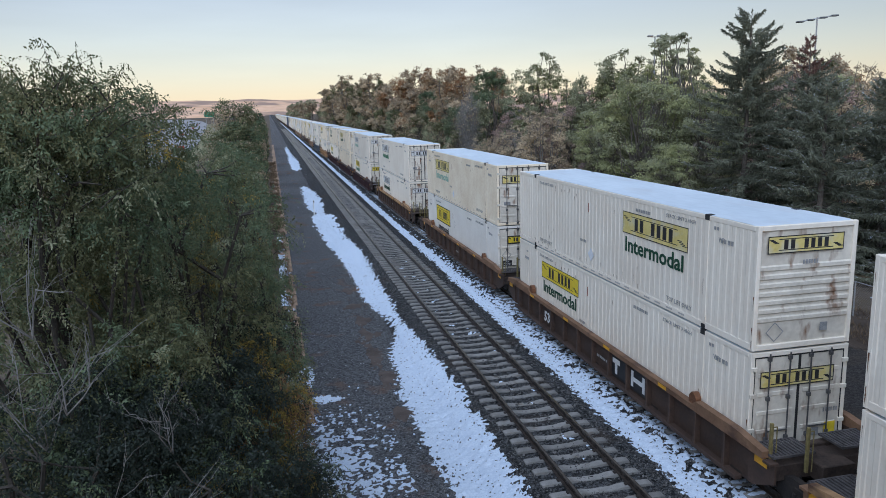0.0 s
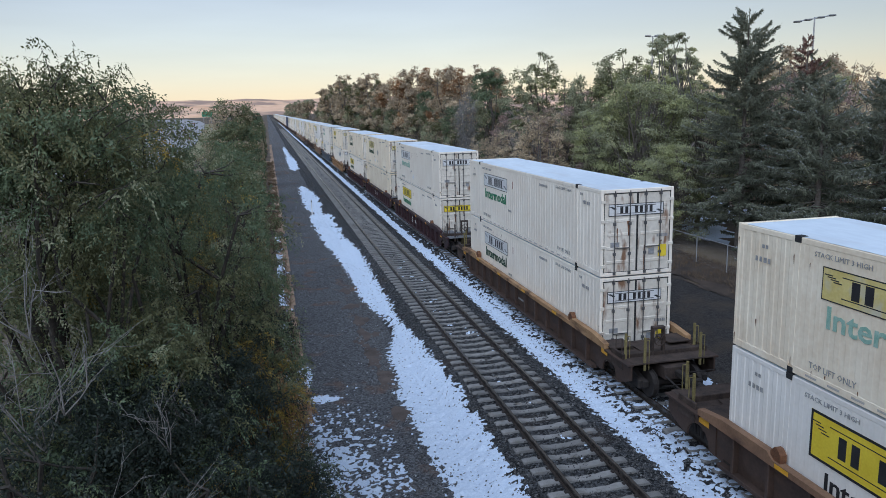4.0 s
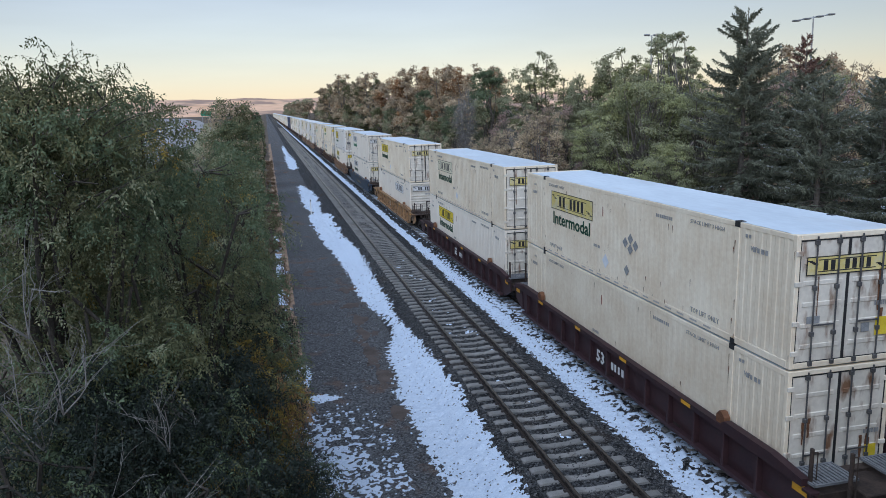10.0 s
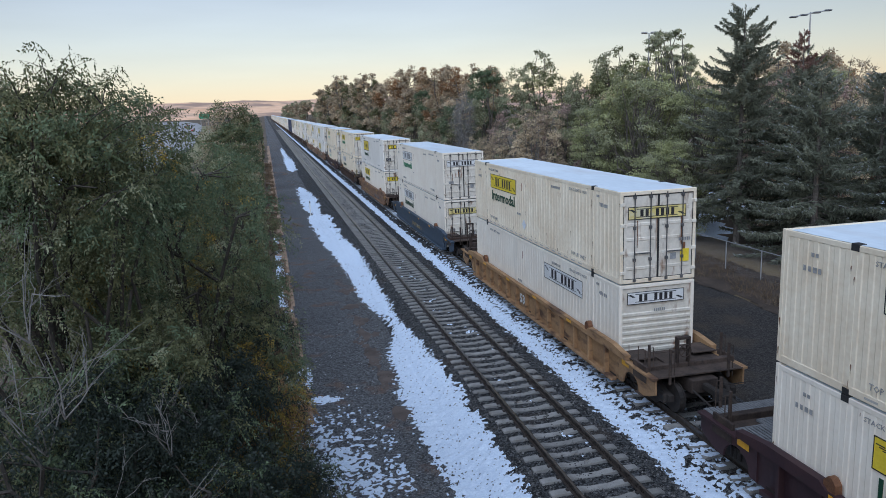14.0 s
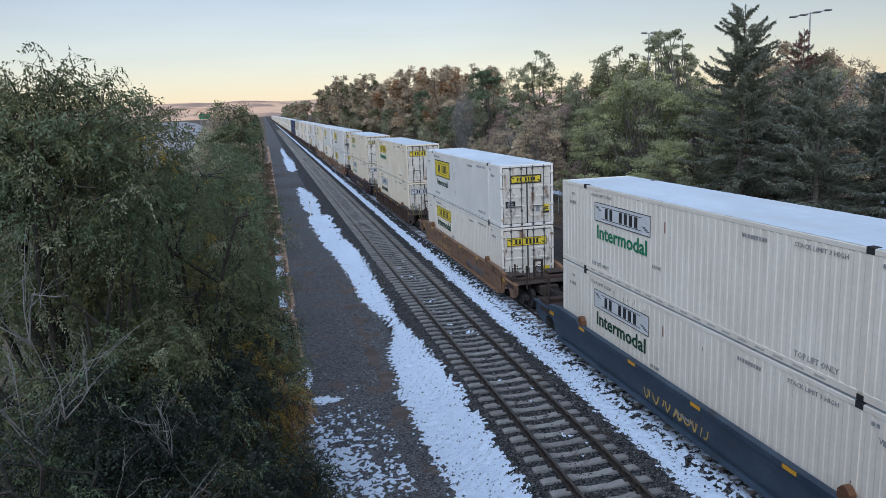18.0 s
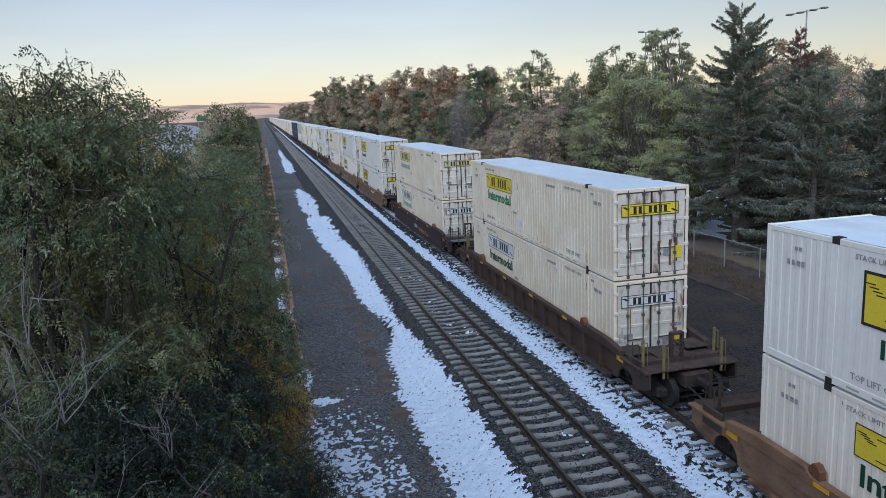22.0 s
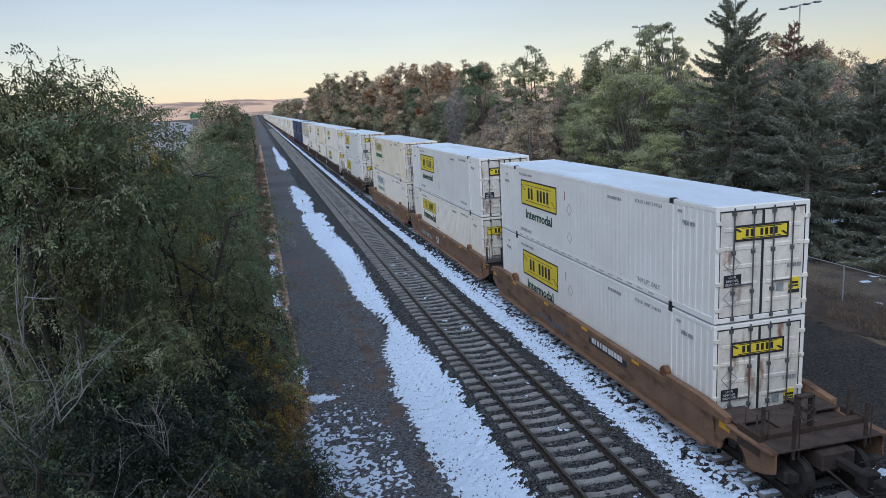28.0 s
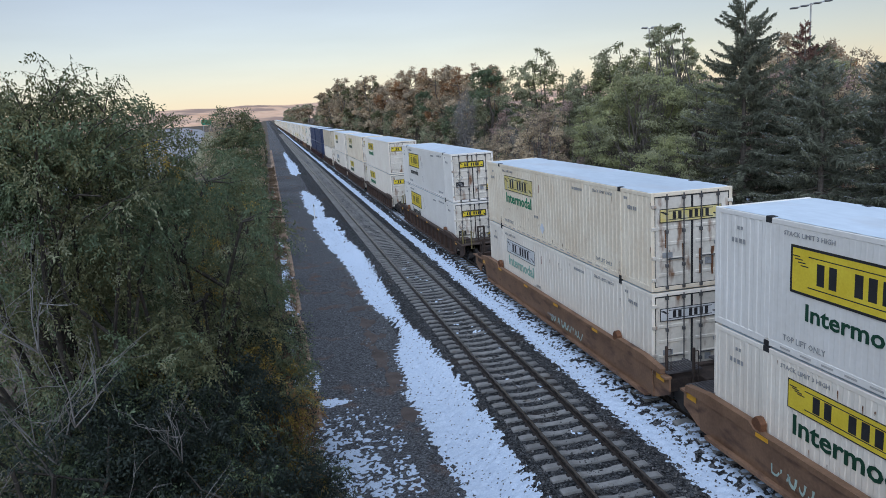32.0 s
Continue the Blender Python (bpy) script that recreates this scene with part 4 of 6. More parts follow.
        if ink == "d" and paint == "C" and sign == "y" and place == "far":
            for dy, z in ((7.1, 1.62), (7.1, 1.30), (7.42, 1.46), (6.78, 1.46), (7.3, 0.62)):
                link("placard", shared("placard", lambda: placard_bm(0.17), MARK), c, "grey diamond placard", on_side(x, dy, z))
        if end == "d":
            if ink == "g" or paint == "C":
                link("rust", shared(("door_rust", ink, paint), lambda: door_rust_bm(ord(ink) * 3 + ord(paint)), RUST), c, "rust run down the doors", on_end(0, 0.003, 0))["kind"] = "stuff"
            if end_sign == "b":
                for z in (1.06 + 0.42, 1.06 - 0.42):
                    link("placard_holder", shared("diamond_end", lambda: diamond_bm(0.21), MARK), c, m=on_end(-0.85, 0.002, z))
                link("notice", shared("notice", lambda: boxes((-0.24, 0.24, -0.15, 0.15, 0, 0.004)), BLACK), c, "black notice with white words", on_end(-0.83, -0.002, 1.06))
                for w, dz in (("LOCAL", 0.06), ("REGIONAL", -0.03), ("DEDICATED", -0.12)):
                    link("lettering", shared(("notice", w), lambda: lettering(w, 0.042 * len(w), 0.06, 0.0), SIGNWHITE), c, "small white words", on_end(-0.83, -0.007, 1.06 + dz))
                link("marking", shared("slit_bars", lambda: boxes((-0.16, 0.16, -0.20, -0.11, 0.004, 0.006), (-0.12, 0.12, 0.03, 0.09, 0.004, 0.006), (-0.12, 0.12, -0.04, 0.0, 0.004, 0.006)), BLACK), c, "black caution print", on_end(0.92, -0.004, 0.78))
            elif sign in "yw":
                link("sticker", shared("sticker_black", lambda: boxes((-0.16, 0.16, -0.08, 0.08, 0, 0.004)), MARK), c, "grey notice", on_end(-0.80, -0.002, 1.06))
            link("sticker", shared("sticker_yellow", lambda: boxes((-0.15, 0.15, -0.2, 0.2, 0, 0.004)), YELLOW), c, "yellow warning sticker", on_end(0.92, -0.002, 0.78))
            link("sticker", shared("sticker_grey", lambda: boxes((-0.1, 0.1, -0.1, 0.1, 0, 0.004)), MARK), c, m=on_end(0.52, -0.002, 0.78))
            link("marking", shared("bars_d", lambda: mark_bars(0.42, 0.1, 6, rnd), MARK), c, m=on_end(0.92, -0.002, 1.3))
        else:
            link("placard_holder", shared("diamond_end", lambda: diamond_bm(0.24), MARK), c, m=on_end(-0.75, -0.002, 0.42))
            link("marking", shared("bars_d", lambda: mark_bars(0.42, 0.1, 6, rnd), MARK), c, m=on_end(0.1, -0.002, 2.02))
            link("sticker", shared("sticker_grey", lambda: boxes((-0.1, 0.1, -0.1, 0.1, 0, 0.004)), MARK), c, m=on_end(0.55, -0.002, 0.45))
    return c


# -- well cars --
WORNYELLOW = surface("worn_yellow_paint", (0.13, 0.105, 0.045), (0.27, 0.22, 0.09), 6, 0.7, 0.1, 20)
SOOTY = surface("sooty_brown_steel", (0.030, 0.022, 0.019), (0.085, 0.060, 0.047), 3, 0.8, 0.2, 18, vary=0.2)

def wall_bm(s, staked):
    """The side girder of a well car with its chords."""
    bm = bmesh.new()
    x = s * (1.37 if staked else 1.44)
    out = s * (0.03 if staked else 0.09)
    prism(bm, [(x - 0.02, 0.25), (x + 0.02, 0.25), (x + out + 0.02, 1.16), (x + out - 0.02, 1.16)] if s > 0 else
          [(x + 0.02, 0.25), (x - 0.02, 0.25), (x + out - 0.02, 1.16), (x + out + 0.02, 1.16)], "y", -0.35, CL + 0.35)
    return bm


def chord_bm(s, staked):
    """Top chord, raised over both ends, and bottom chord."""
    x = s * 1.48
    bm = bmesh.new()
    lo, hi = sorted((x - s * 0.10, x + s * 0.09))
    prism(bm, [(-0.9, 1.14), (CL + 0.9, 1.14), (CL + 0.9, 1.30), (CL - 0.1, 1.42), (CL - 1.75, 1.42), (CL - 1.95, 1.28), (1.95, 1.28), (1.75, 1.42), (0.1, 1.42), (-0.9, 1.30)], "x", lo, hi)
    return bm


def sill_bm(s):
    lo, hi = sorted((s * 1.38, s * 1.57))
    return boxes((lo, hi, 0.0, CL, 0.16, 0.28), bevel=0.015)


def stake_bm(s):
    a, b = sorted((s * 1.38, s * 1.555))
    return boxes((a, b, -0.05, 0.05, 0.24, 1.15), bevel=0.012)


def guide_bm(s):
    bm = bmesh.new()
    prism(bm, [(-0.16, 1.26), (0.16, 1.26), (0.16, 1.46), (0.05, 1.58), (-0.05, 1.58), (-0.16, 1.46)], "x", *sorted((s * 1.36, s * 1.52)))
    return bm


def floor_bm():
    rows = [(-1.40, 1.40, y, y + 0.45, 0.22, 0.34) for y in (0.0, 3.9, 7.85, 11.8, CL - 0.45)]
    rows += [(s - 0.25, s + 0.25, 0, CL, 0.24, 0.30) for s in (-1.1, 1.1)]
    return boxes(*rows, bevel=0.01)


def deck_bm(long):
    """The end deck over the truck: plate, bolster box and centre sill."""
    e = -long
    bm = boxes((-1.36, 1.36, e + 0.9, -0.30, 0.98, 1.10), (-0.42, 0.42, e, -0.30, 0.62, 1.02), (-1.35, 1.35, -1.05, -0.45, 0.62, 1.0), bevel=0.02)
    bmesh.ops.recalc_face_normals(bm, faces=bm.faces)
    return bm


def end_plate_bm(long, s):
    """A side plate of the car's end, arched over the wheels, with a flange on top."""
    e = -long + 0.25
    arch = [(-0.55 - 0.50 * (1 - math.cos(math.pi * k / 8)), 0.34 + 0.46 * math.sin(math.pi * k / 8)) for k in range(9)]
    bm = bmesh.new()
    prism(bm, [(-0.28, 1.14), (-0.28, 0.28), (-0.50, 0.30)] + (arch + [(-1.75, 0.34), (-2.2, 0.48)] if long > 2 else []) + [(e, 0.62), (e, 1.06)], "x", *sorted((s * 1.385, s * 1.44)))
    box(bm, *sorted((s * 1.34, s * 1.56)), e, -0.90, 1.06, 1.13, bevel=0.01)
    return bm


def plate_bm(y0, y1, x0, x1, z):
    """A flat deck plate with a low rim."""
    return boxes((x0, x1, y0, y1, z - 0.03, z), (x0, x1, y0, y0 + 0.03, z, z + 0.012), (x0, x1, y1 - 0.03, y1, z, z + 0.012), bevel=0.004)


def walkway_bm(y0, y1, x0, x1, z):
    """A grating of bars in a rim."""
    bm = boxes((x0, x1, y0, y0 + 0.04, z - 0.05, z), (x0, x1, y1 - 0.04, y1, z - 0.05, z), (x0, x0 + 0.04, y0, y1, z - 0.05, z), (x1 - 0.04, x1, y0, y1, z - 0.05, z))
    n = int((x1 - x0) / 0.09)
    for k in range(1, n):
        x = x0 + (x1 - x0) * k / n
        box(bm, x - 0.028, x + 0.028, y0 + 0.04, y1 - 0.04, z - 0.03, z - 0.006)
    return bm


def stanchion_bm(x, y, z0, z1):
    bm = bmesh.new()
    box(bm, x - 0.035, x + 0.035, y - 0.035, y + 0.035, z0, z1, bevel=0.008)
    rod(bm, (x + 0.14, y, z0), (x + 0.14, y, z1 - 0.1), 0.014)
    rod(bm, (x, y, z1 - 0.1), (x + 0.14, y, z1 - 0.1), 0.014)
    return bm


def brake_bm(y):
    """The hand-brake stand: two plates joined by a wheel."""
    bm = boxes((-0.42, -0.36, y - 0.05, y + 0.12, 1.05, 2.05), (-0.05, 0.01, y - 0.05, y + 0.12, 1.05, 2.05), (-0.42, 0.01, y - 0.05, y + 0.12, 1.98, 2.06), bevel=0.01)
    for k in range(14):
        a, b = 2 * math.pi * k / 14, 2 * math.pi * (k + 1) / 14
        rod(bm, (-0.2 + 0.19 * math.cos(a), y - 0.1, 1.66 + 0.19 * math.sin(a)), (-0.2 + 0.19 * math.cos(b), y - 0.1, 1.66 + 0.19 * math.sin(b)), 0.016)
    for k in range(4):
        a = math.pi / 4 + math.pi / 2 * k
        rod(bm, (-0.2, y - 0.1, 1.66), (-0.2 + 0.19 * math.cos(a), y - 0.1, 1.66 + 0.19 * math.sin(a)), 0.012)
    return bm


def beam_bm():
    """A raised cross beam with end plates on the deck."""
    return boxes((-1.40, 1.40, -1.92, -1.70, 1.02, 1.26), (-1.46, -1.38, -2.0, -1.2, 0.78, 1.30), (1.38, 1.46, -2.0, -1.2, 0.78, 1.30), bevel=0.015)


def hose_bm():
    bm = bmesh.new()
    pts = [(0.35, -2.6, 0.80), (0.36, -2.85, 0.62), (0.34, -3.05, 0.42), (0.30, -3.25, 0.36), (0.27, -3.45, 0.42)]
    for a, b in zip(pts, pts[1:]):
        rod(bm, a, b, 0.028, sides=7)
    return bm


def ladder_bm(x, y):
    bm = bmesh.new()
    for dy in (-0.2, 0.2):
        rod(bm, (x, y + dy, 0.35), (x, y + dy, 1.75), 0.018)
    for z in (0.42, 0.72, 1.02):
        rod(bm, (x, y - 0.2, z), (x, y + 0.2, z), 0.015)
    box(bm, x - 0.1, x + 0.05, y - 0.22, y + 0.22, 0.34, 0.37)
    return bm


def coupler_bm(y):
    bm = boxes((-0.09, 0.09, y, y + 0.9, 0.72, 0.92), (-0.19, 0.19, y - 0.25, y + 0.08, 0.66, 0.98), bevel=0.03)
    rod(bm, (-0.55, y + 0.45, 0.85), (-0.2, y - 0.2, 0.42), 0.03)
    rod(bm, (0.1, y + 0.25, 0.98), (1.2, y + 0.25, 0.98), 0.014)
    return bm


def side_frame_bm(s):
    """A cast truck side frame with its spring window and axle boxes."""
    bm = bmesh.new()
    x0, x1 = sorted((s * 0.92, s * 1.08))
    prism(bm, [(-1.15, 0.42), (-0.75, 0.36), (-0.4, 0.14), (0.4, 0.14), (0.75, 0.36), (1.15, 0.42), (1.15, 0.60), (0.85, 0.64), (0.35, 0.80), (-0.35, 0.80), (-0.85, 0.64), (-1.15, 0.60)],
          "x", x0, x1)
    for y in (-0.89, 0.89):
        box(bm, *sorted((s * 1.04, s * 1.18)), y - 0.14, y + 0.14, 0.34, 0.62, bevel=0.03)
    for dy in (-0.14, 0.0, 0.14):
        rod(bm, (s * 1.1, dy, 0.24), (s * 1.1, dy, 0.52), 0.06, sides=8)
    return bm


def wheelset_bm():
    bm = bmesh.new()
    for s in (-1, 1):
        rod(bm, (s * 0.69, 0, 0), (s * 0.82, 0, 0), 0.42, sides=16)
        rod(bm, (s * 0.66, 0, 0), (s * 0.69, 0, 0), 0.455, sides=16)
        rod(bm, (s * 0.80, 0, 0), (s * 1.0, 0, 0), 0.12, sides=10)
        for k in range(3):
            a = 2 * math.pi * k / 3
            rod(bm, (s * 1.0, 0.06 * math.cos(a), 0.06 * math.sin(a)), (s * 1.03, 0.06 * math.cos(a), 0.06 * math.sin(a)), 0.025, sides=6)
    rod(bm, (-0.9, 0, 0), (0.9, 0, 0), 0.085, sides=10)
    return bm


WHEELS = []


def truck(car, y, near):
    tr = link("truck", shared("truck_bolster", lambda: boxes((-1.1, 1.1, -0.2, 0.2, 0.42, 0.66), bevel=0.03), DARK), car, "dark cast steel truck", pose(0, y, 0))
    for s in (-1, 1):
        link("side_frame", shared(("side_frame", s), lambda: side_frame_bm(s), DARK), tr)
    for dy in (-0.89, 0.89):
        w = link("wheelset", shared("wheelset", wheelset_bm, DARK), tr, m=pose(0, dy, 0.44))
        if near:
            WHEELS.append((w, dy))


def well_car(paint, staked, front, back, near=True, trim=None, marks=()):
    """One well of a double-stack car. front/back: 'coupled' or 'joined' ends."""
    skin, words = paint
    trim = trim or skin
    key = skin.name
    tread = GRATELIGHT if skin is MAROON else GRATE
    post_paint, post_words = (WORNYELLOW, "worn yellow handrail post") if skin is BROWN else (SOOTY, "sooty handrail post")
    car = thing("well_car", f"{words} {'ribbed-side' if staked else 'flat-sided'} double-stack well car", "rail car", "cars of the train")
    for s in (-1, 1):
        w = link("side_girder", shared(("girder", s, staked, key), lambda: wall_bm(s, staked), skin), car)
        link("chord", shared(("chord", s, trim.name), lambda: chord_bm(s, staked), trim), w)
        link("sill", shared(("sill", s, key), lambda: sill_bm(s), skin), w)
        if staked and (s < 0 or near):
            for k in range(13):
                link("stake", shared(("stake", s, key), lambda: stake_bm(s), skin), w, m=pose(0, 0.55 + k * 1.255, 0))
    if not near:
        truck(car, -1.65, False)
        if back == "coupled":
            truck(car, CL + 1.75, False)
        return car
    link("floor", shared("floor", floor_bm, DARK), car)
    for s in (-1, 1):
        for y in (POST, CL - POST):
            link("container_guide", shared(("guide", s), lambda: guide_bm(s), RUST), car, "rusty guide bracket", pose(0, y, 0))
    for which, y0, turn in ((front, 0.0, 0), (back, CL, 180)):
        base = pose(0, y0, 0, 0, 0, turn)
        long = 2.75 if which == "coupled" else 1.42
        d = link("end_deck", shared(("deck", long), lambda: deck_bm(long), SOOTY), car, "sooty dark end deck", base)
        for s in (-1, 1):
            link("end_plate", shared(("end_plate", long, s, key), lambda: end_plate_bm(long, s), skin), d)
        if which == "coupled":
            for x0, x1, ya, yb, z in ((-1.42, -0.62, -1.15, -0.32, 1.22), (0.62, 1.42, -1.15, -0.32, 1.22), (-0.55, 0.55, -1.55, -0.65, 1.16), (-1.35, 1.35, -2.55, -1.95, 1.14)):
                if tread is GRATE:
                    link("deck_plate", shared(("deck_plate", x0, ya), lambda: plate_bm(ya, yb, x0, x1, z), SOOTY), d)
                else:
                    link("walkway", shared(("walkway", x0, ya, tread.name), lambda: walkway_bm(ya, yb, x0, x1, z), tread), d, "steel grating")["kind"] = "stuff"
            for x, y in ((-1.34, -1.95), (-0.98, -2.5), (0.9, -2.5), (1.25, -1.6)):
                link("stanchion", shared(("stanchion", x, post_paint.name), lambda: stanchion_bm(x, y, 0.9, 1.95), post_paint), d, post_words)
            hard = BROWN if not staked else SOOTY
            link("cross_beam", shared(("cross_beam", hard.name), beam_bm, hard), d)
            link("air_hose", shared("air_hose", hose_bm, GASKET), d, "black rubber air hose")
            link("ladder", shared("ladder", lambda: ladder_bm(-1.40, -1.62), SOOTY), d)
            if turn == 0:
                link("brake_stand", shared("brake", lambda: brake_bm(-1.9), SOOTY), d)
            link("coupler", shared("coupler", lambda: coupler_bm(-3.45), DARK), d, "dark cast coupler")
            truck(car, y0 + (-1.50 if turn == 0 else 1.50), near)
        else:
            for x0, x1, ya, yb, z in ((-1.42, -0.35, -1.10, -0.32, 1.24), (0.35, 1.42, -1.10, -0.32, 1.24)):
                link("walkway", shared(("walkway_short", x0, ya, tread.name), lambda: walkway_bm(ya, yb, x0, x1, z), tread), d, "steel grating")["kind"] = "stuff"
            for x, y in ((-1.36, -0.9), (-0.75, -1.3)):
                link("stanchion", shared(("stanchion_short", x, post_paint.name), lambda: stanchion_bm(x, y, 0.9, 1.95), post_paint), d, post_words)
            if turn == 0:
                truck(car, y0 - 1.58, near)
        refl = link("reflector", shared("reflector", lambda: boxes((-0.22, 0.22, -0.11, 0.11, 0, 0.004)), REFLECT), d, "yellow reflector plate",
                    on_side(-1.475, -0.75, 1.02) if turn == 0 else Matrix(((0, 0, 1, 1.475), (1, 0, 0, -0.75), (0, 1, 0, 1.02), (0, 0, 0, 1))))
    xo = -1.575 if staked else -1.56
    for y in (3.4, 6.9, 10.3, 13.9):
        link("reflector", shared("reflector_strip", lambda: boxes((-0.22, 0.22, -0.05, 0.05, 0, 0.004)), REFLECT), car, "yellow reflector strip", on_side(-1.574, y, 1.21))
    light = shared("car_bars", lambda: mark_bars(0.95, 0.24, 4, rnd), SIGNWHITE) if skin is MAROON else shared("car_bars_small", lambda: mark_bars(0.8, 0.08, 7, rnd), FAINT)
    for m in marks:
        if m.startswith("53"):
            link("lettering", shared("fifty", lambda: lettering("53", 0.60, 0.42, 0.03), SIGNWHITE), car, "white number 53", on_side(xo + (0.125 if staked else 0.02), float(m[3:] or 8.707), 0.47))
        elif m == "bars":
            link("marking", light, car, "pale lettering bars", on_side(xo + (0.125 if staked else 0.02), 7.452, 0.66))
        elif m == "plate":
            link("marking", shared("plate", lambda: boxes((-1.3, 1.3, -0.17, 0.17, -0.005, 0)), BLACK), car, "black number plate", on_side(-1.535, 5.3, 0.98))
            link("marking", shared("plate_bars", lambda: mark_bars(2.2, 0.2, 11, rnd), SIGNWHITE), car, "pale lettering bars", on_side(-1.537, 5.3, 0.98))
        elif m == "shapes":
            link("emblem", shared("emblem_plate", lambda: boxes((-0.62, 0.62, -0.36, 0.36, -0.004, 0)), BLACK), car, "black and white emblem", on_side(-1.43, 5.0, 0.72))
            link("emblem", shared("emblem_plate", lambda: boxes((-0.62, 0.62, -0.36, 0.36, -0.004, 0)), BLACK), car, "black and white emblem", on_side(-1.43, 6.25, 0.72))
            link("emblem", shared("emblem", emblem_bm, SIGNWHITE), car, "white emblem", on_side(-1.436, 5.6, 0.72))
        elif m.startswith("tag"):
            y = float(m[3:])
            link("graffiti", shared(("tag", y), lambda: graffiti_bm(y), TAGS[int(y) % 3]), car, "sprayed graffiti", on_side(-1.5 if not staked else xo, y, 0.74))
    return car


TAGS = [surface("spray_mint", (0.30, 0.42, 0.36), (0.50, 0.60, 0.52), 5, 0.6, 0.02), surface("spray_blue", (0.07, 0.12, 0.17), (0.14, 0.20, 0.25), 5, 0.6, 0.02),
        surface("spray_ochre", (0.42, 0.26, 0.06), (0.55, 0.38, 0.12), 5, 0.6, 0.02)]


def emblem_bm():
    return boxes((-1.1, -0.6, 0.08, 0.24, 0, 0.004), (-0.93, -0.77, -0.26, 0.08, 0, 0.004), (0.15, 0.3, -0.26, 0.24, 0, 0.004), (0.3, 0.85, -0.08, 0.06, 0, 0.004),
                 (0.85, 1.0, -0.26, 0.24, 0, 0.004), bevel=0.0)


def graffiti_bm(seed):
    """Swelling strokes of spray paint, as flat bands."""
    r = random.Random(int(seed * 10))
    bm = bmesh.new()
    x = -1.5
    while x < 1.5:
        w, a0 = r.uniform(0.25, 0.45), r.uniform(0, 6)
        n = 9
        ring = [(x + w * 0.5 * math.cos(a0 + k / n * 5.2) * r.uniform(0.8, 1.1), 0.33 * math.sin(a0 + k / n * 5.2) * r.uniform(0.8, 1.1)) for k in range(n)]
        t = r.uniform(0.05, 0.10)
        vs = []
        for u, v in ring:
            k = 1 - t / max(0.12, math.hypot((u - x), v))
            vs.append((bm.verts.new((u, v, 0.006)), bm.verts.new((x + (u - x) * k, v * k, 0.006))))
        for p, q in zip(vs, vs[1:]):
            bm.faces.new((p[0], q[0], q[1], p[1]))
        x += w * 0.85
    bmesh.ops.recalc_face_normals(bm, faces=bm.faces)
    return bm


BR, TB, MR, OC, BL = (BROWN, "brown"), (TANBROWN, "rust-tan"), (MAROON, "dark maroon"), (OCHRE, "ochre"), (BLUE, "dark blue")
# where each stack's near end stands at the start, its car, and its upper and lower container
STACKS = [
    (-5.4, TB, True, OCHRE, ("bars",), "cyddy+W", "cyddy+W"),
    (14.0, BR, True, TANBROWN, ("shapes", "53@12.47", "bars"), "cydpy-W", "cvddy+W"),
    (33.45, BR, True, TANBROWN, ("bars",), "syfdy+C", "sbkdb+W"),
    (56.8, BR, True, OCHRE, ("bars",), "cwgdw+W", "cwddw+W"),
    (80.3, MR, True, None, ("53", "bars"), "swfdw+W", "cvgdv+W"),
    (100.05, MR, True, None, ("53", "bars"), "syddy+C", "s--d-+C"),
    (119.3, MR, True, None, ("53", "bars"), "ceddy+C", "cvddy+W"),
    (142.75, OC, True, None, ("53",), "cvddy+C", "cw-pw-W"),
    (166.1, BL, False, None, ("bars", "tag8"), "cwgdw+W", "cwddy+W"),
    (189.65, TB, False, None, ("tag4", "tag11"), "sbddb+W", "cvddv+W"),
    (213.0, BR, True, None, (), "cvgdv+C", "cwddw+C"),
    (236.15, MR, False, None, ("bars", "tag5"), "cyfdy+C", "cwfdw+C"),
    (259.85, TB, False, None, ("plate", "tag10"), "sbddb+W", "sbddb+W"),
    (279.2, TB, False, None, ("53", "tag12"), "sbddb+W", "cvddv+W"),
    (298.45, TB, False, None, ("tag6", "bars"), "cygdy+C", "cwfdw+W"),
    (322.0, BR, True, None, (), "sbkdb+W", "sbkdb+W"),
    (345.3, BR, True, None, (), "cvgdv+W", "cvgdv+W"),
    (364.7, BR, True, None, (), "cyddy+C", "cvddy+W"),
    (384.1, BR, True, None, (), "cvddy+W", "cwddw+W"),
    (407.5, BR, True, None, (), "c--d-+T", "c--d-+W"),
    (430.8, MR, True, None, (), "c--d-+N", "c--d-+N"),
    (450.2, MR, True, None, (), "c--d-+N", "c--d-+N"),
]
u = 450.2
for k in range(38):
    u += (23.35, 19.35, 19.35)[k % 3]
    STACKS.append((u, (BR, TB, MR)[k % 3], True, None, (), rnd.choice(("cyddy+W", "cwgdw+W", "cvddv+C")), rnd.choice(("cyddy+W", "cwgdw+W", "cvddv+C"))))

SPEED = 8.74
MOVING = []
for i, (u, paint, staked, trim, marks, top, low) in enumerate(STACKS):
    near = u < 330
    gap_front = u - STACKS[i - 1][0] if i else 19.4
    gap_back = STACKS[i + 1][0] - u if i + 1 < len(STACKS) else 23
    car = well_car(paint, staked, "joined" if gap_front < 21 else "coupled", "joined" if gap_back < 21 else "coupled", near, trim, marks)
    MOVING.append((car, u, 0.0))
    for spec, z in ((low, BASE), (top, BASE + CH + 0.045)):
        box_spec = (spec[0], spec[1], spec[2], spec[3], spec[4], "far" if spec[5] == "+" else "mid", spec[6])
        MOVING.append((container(box_spec, near), u, z))


# ---- trees, bushes and grass ----
def unit(v):
    return v / np.maximum(np.linalg.norm(v, axis=-1, keepdims=True), 1e-9)


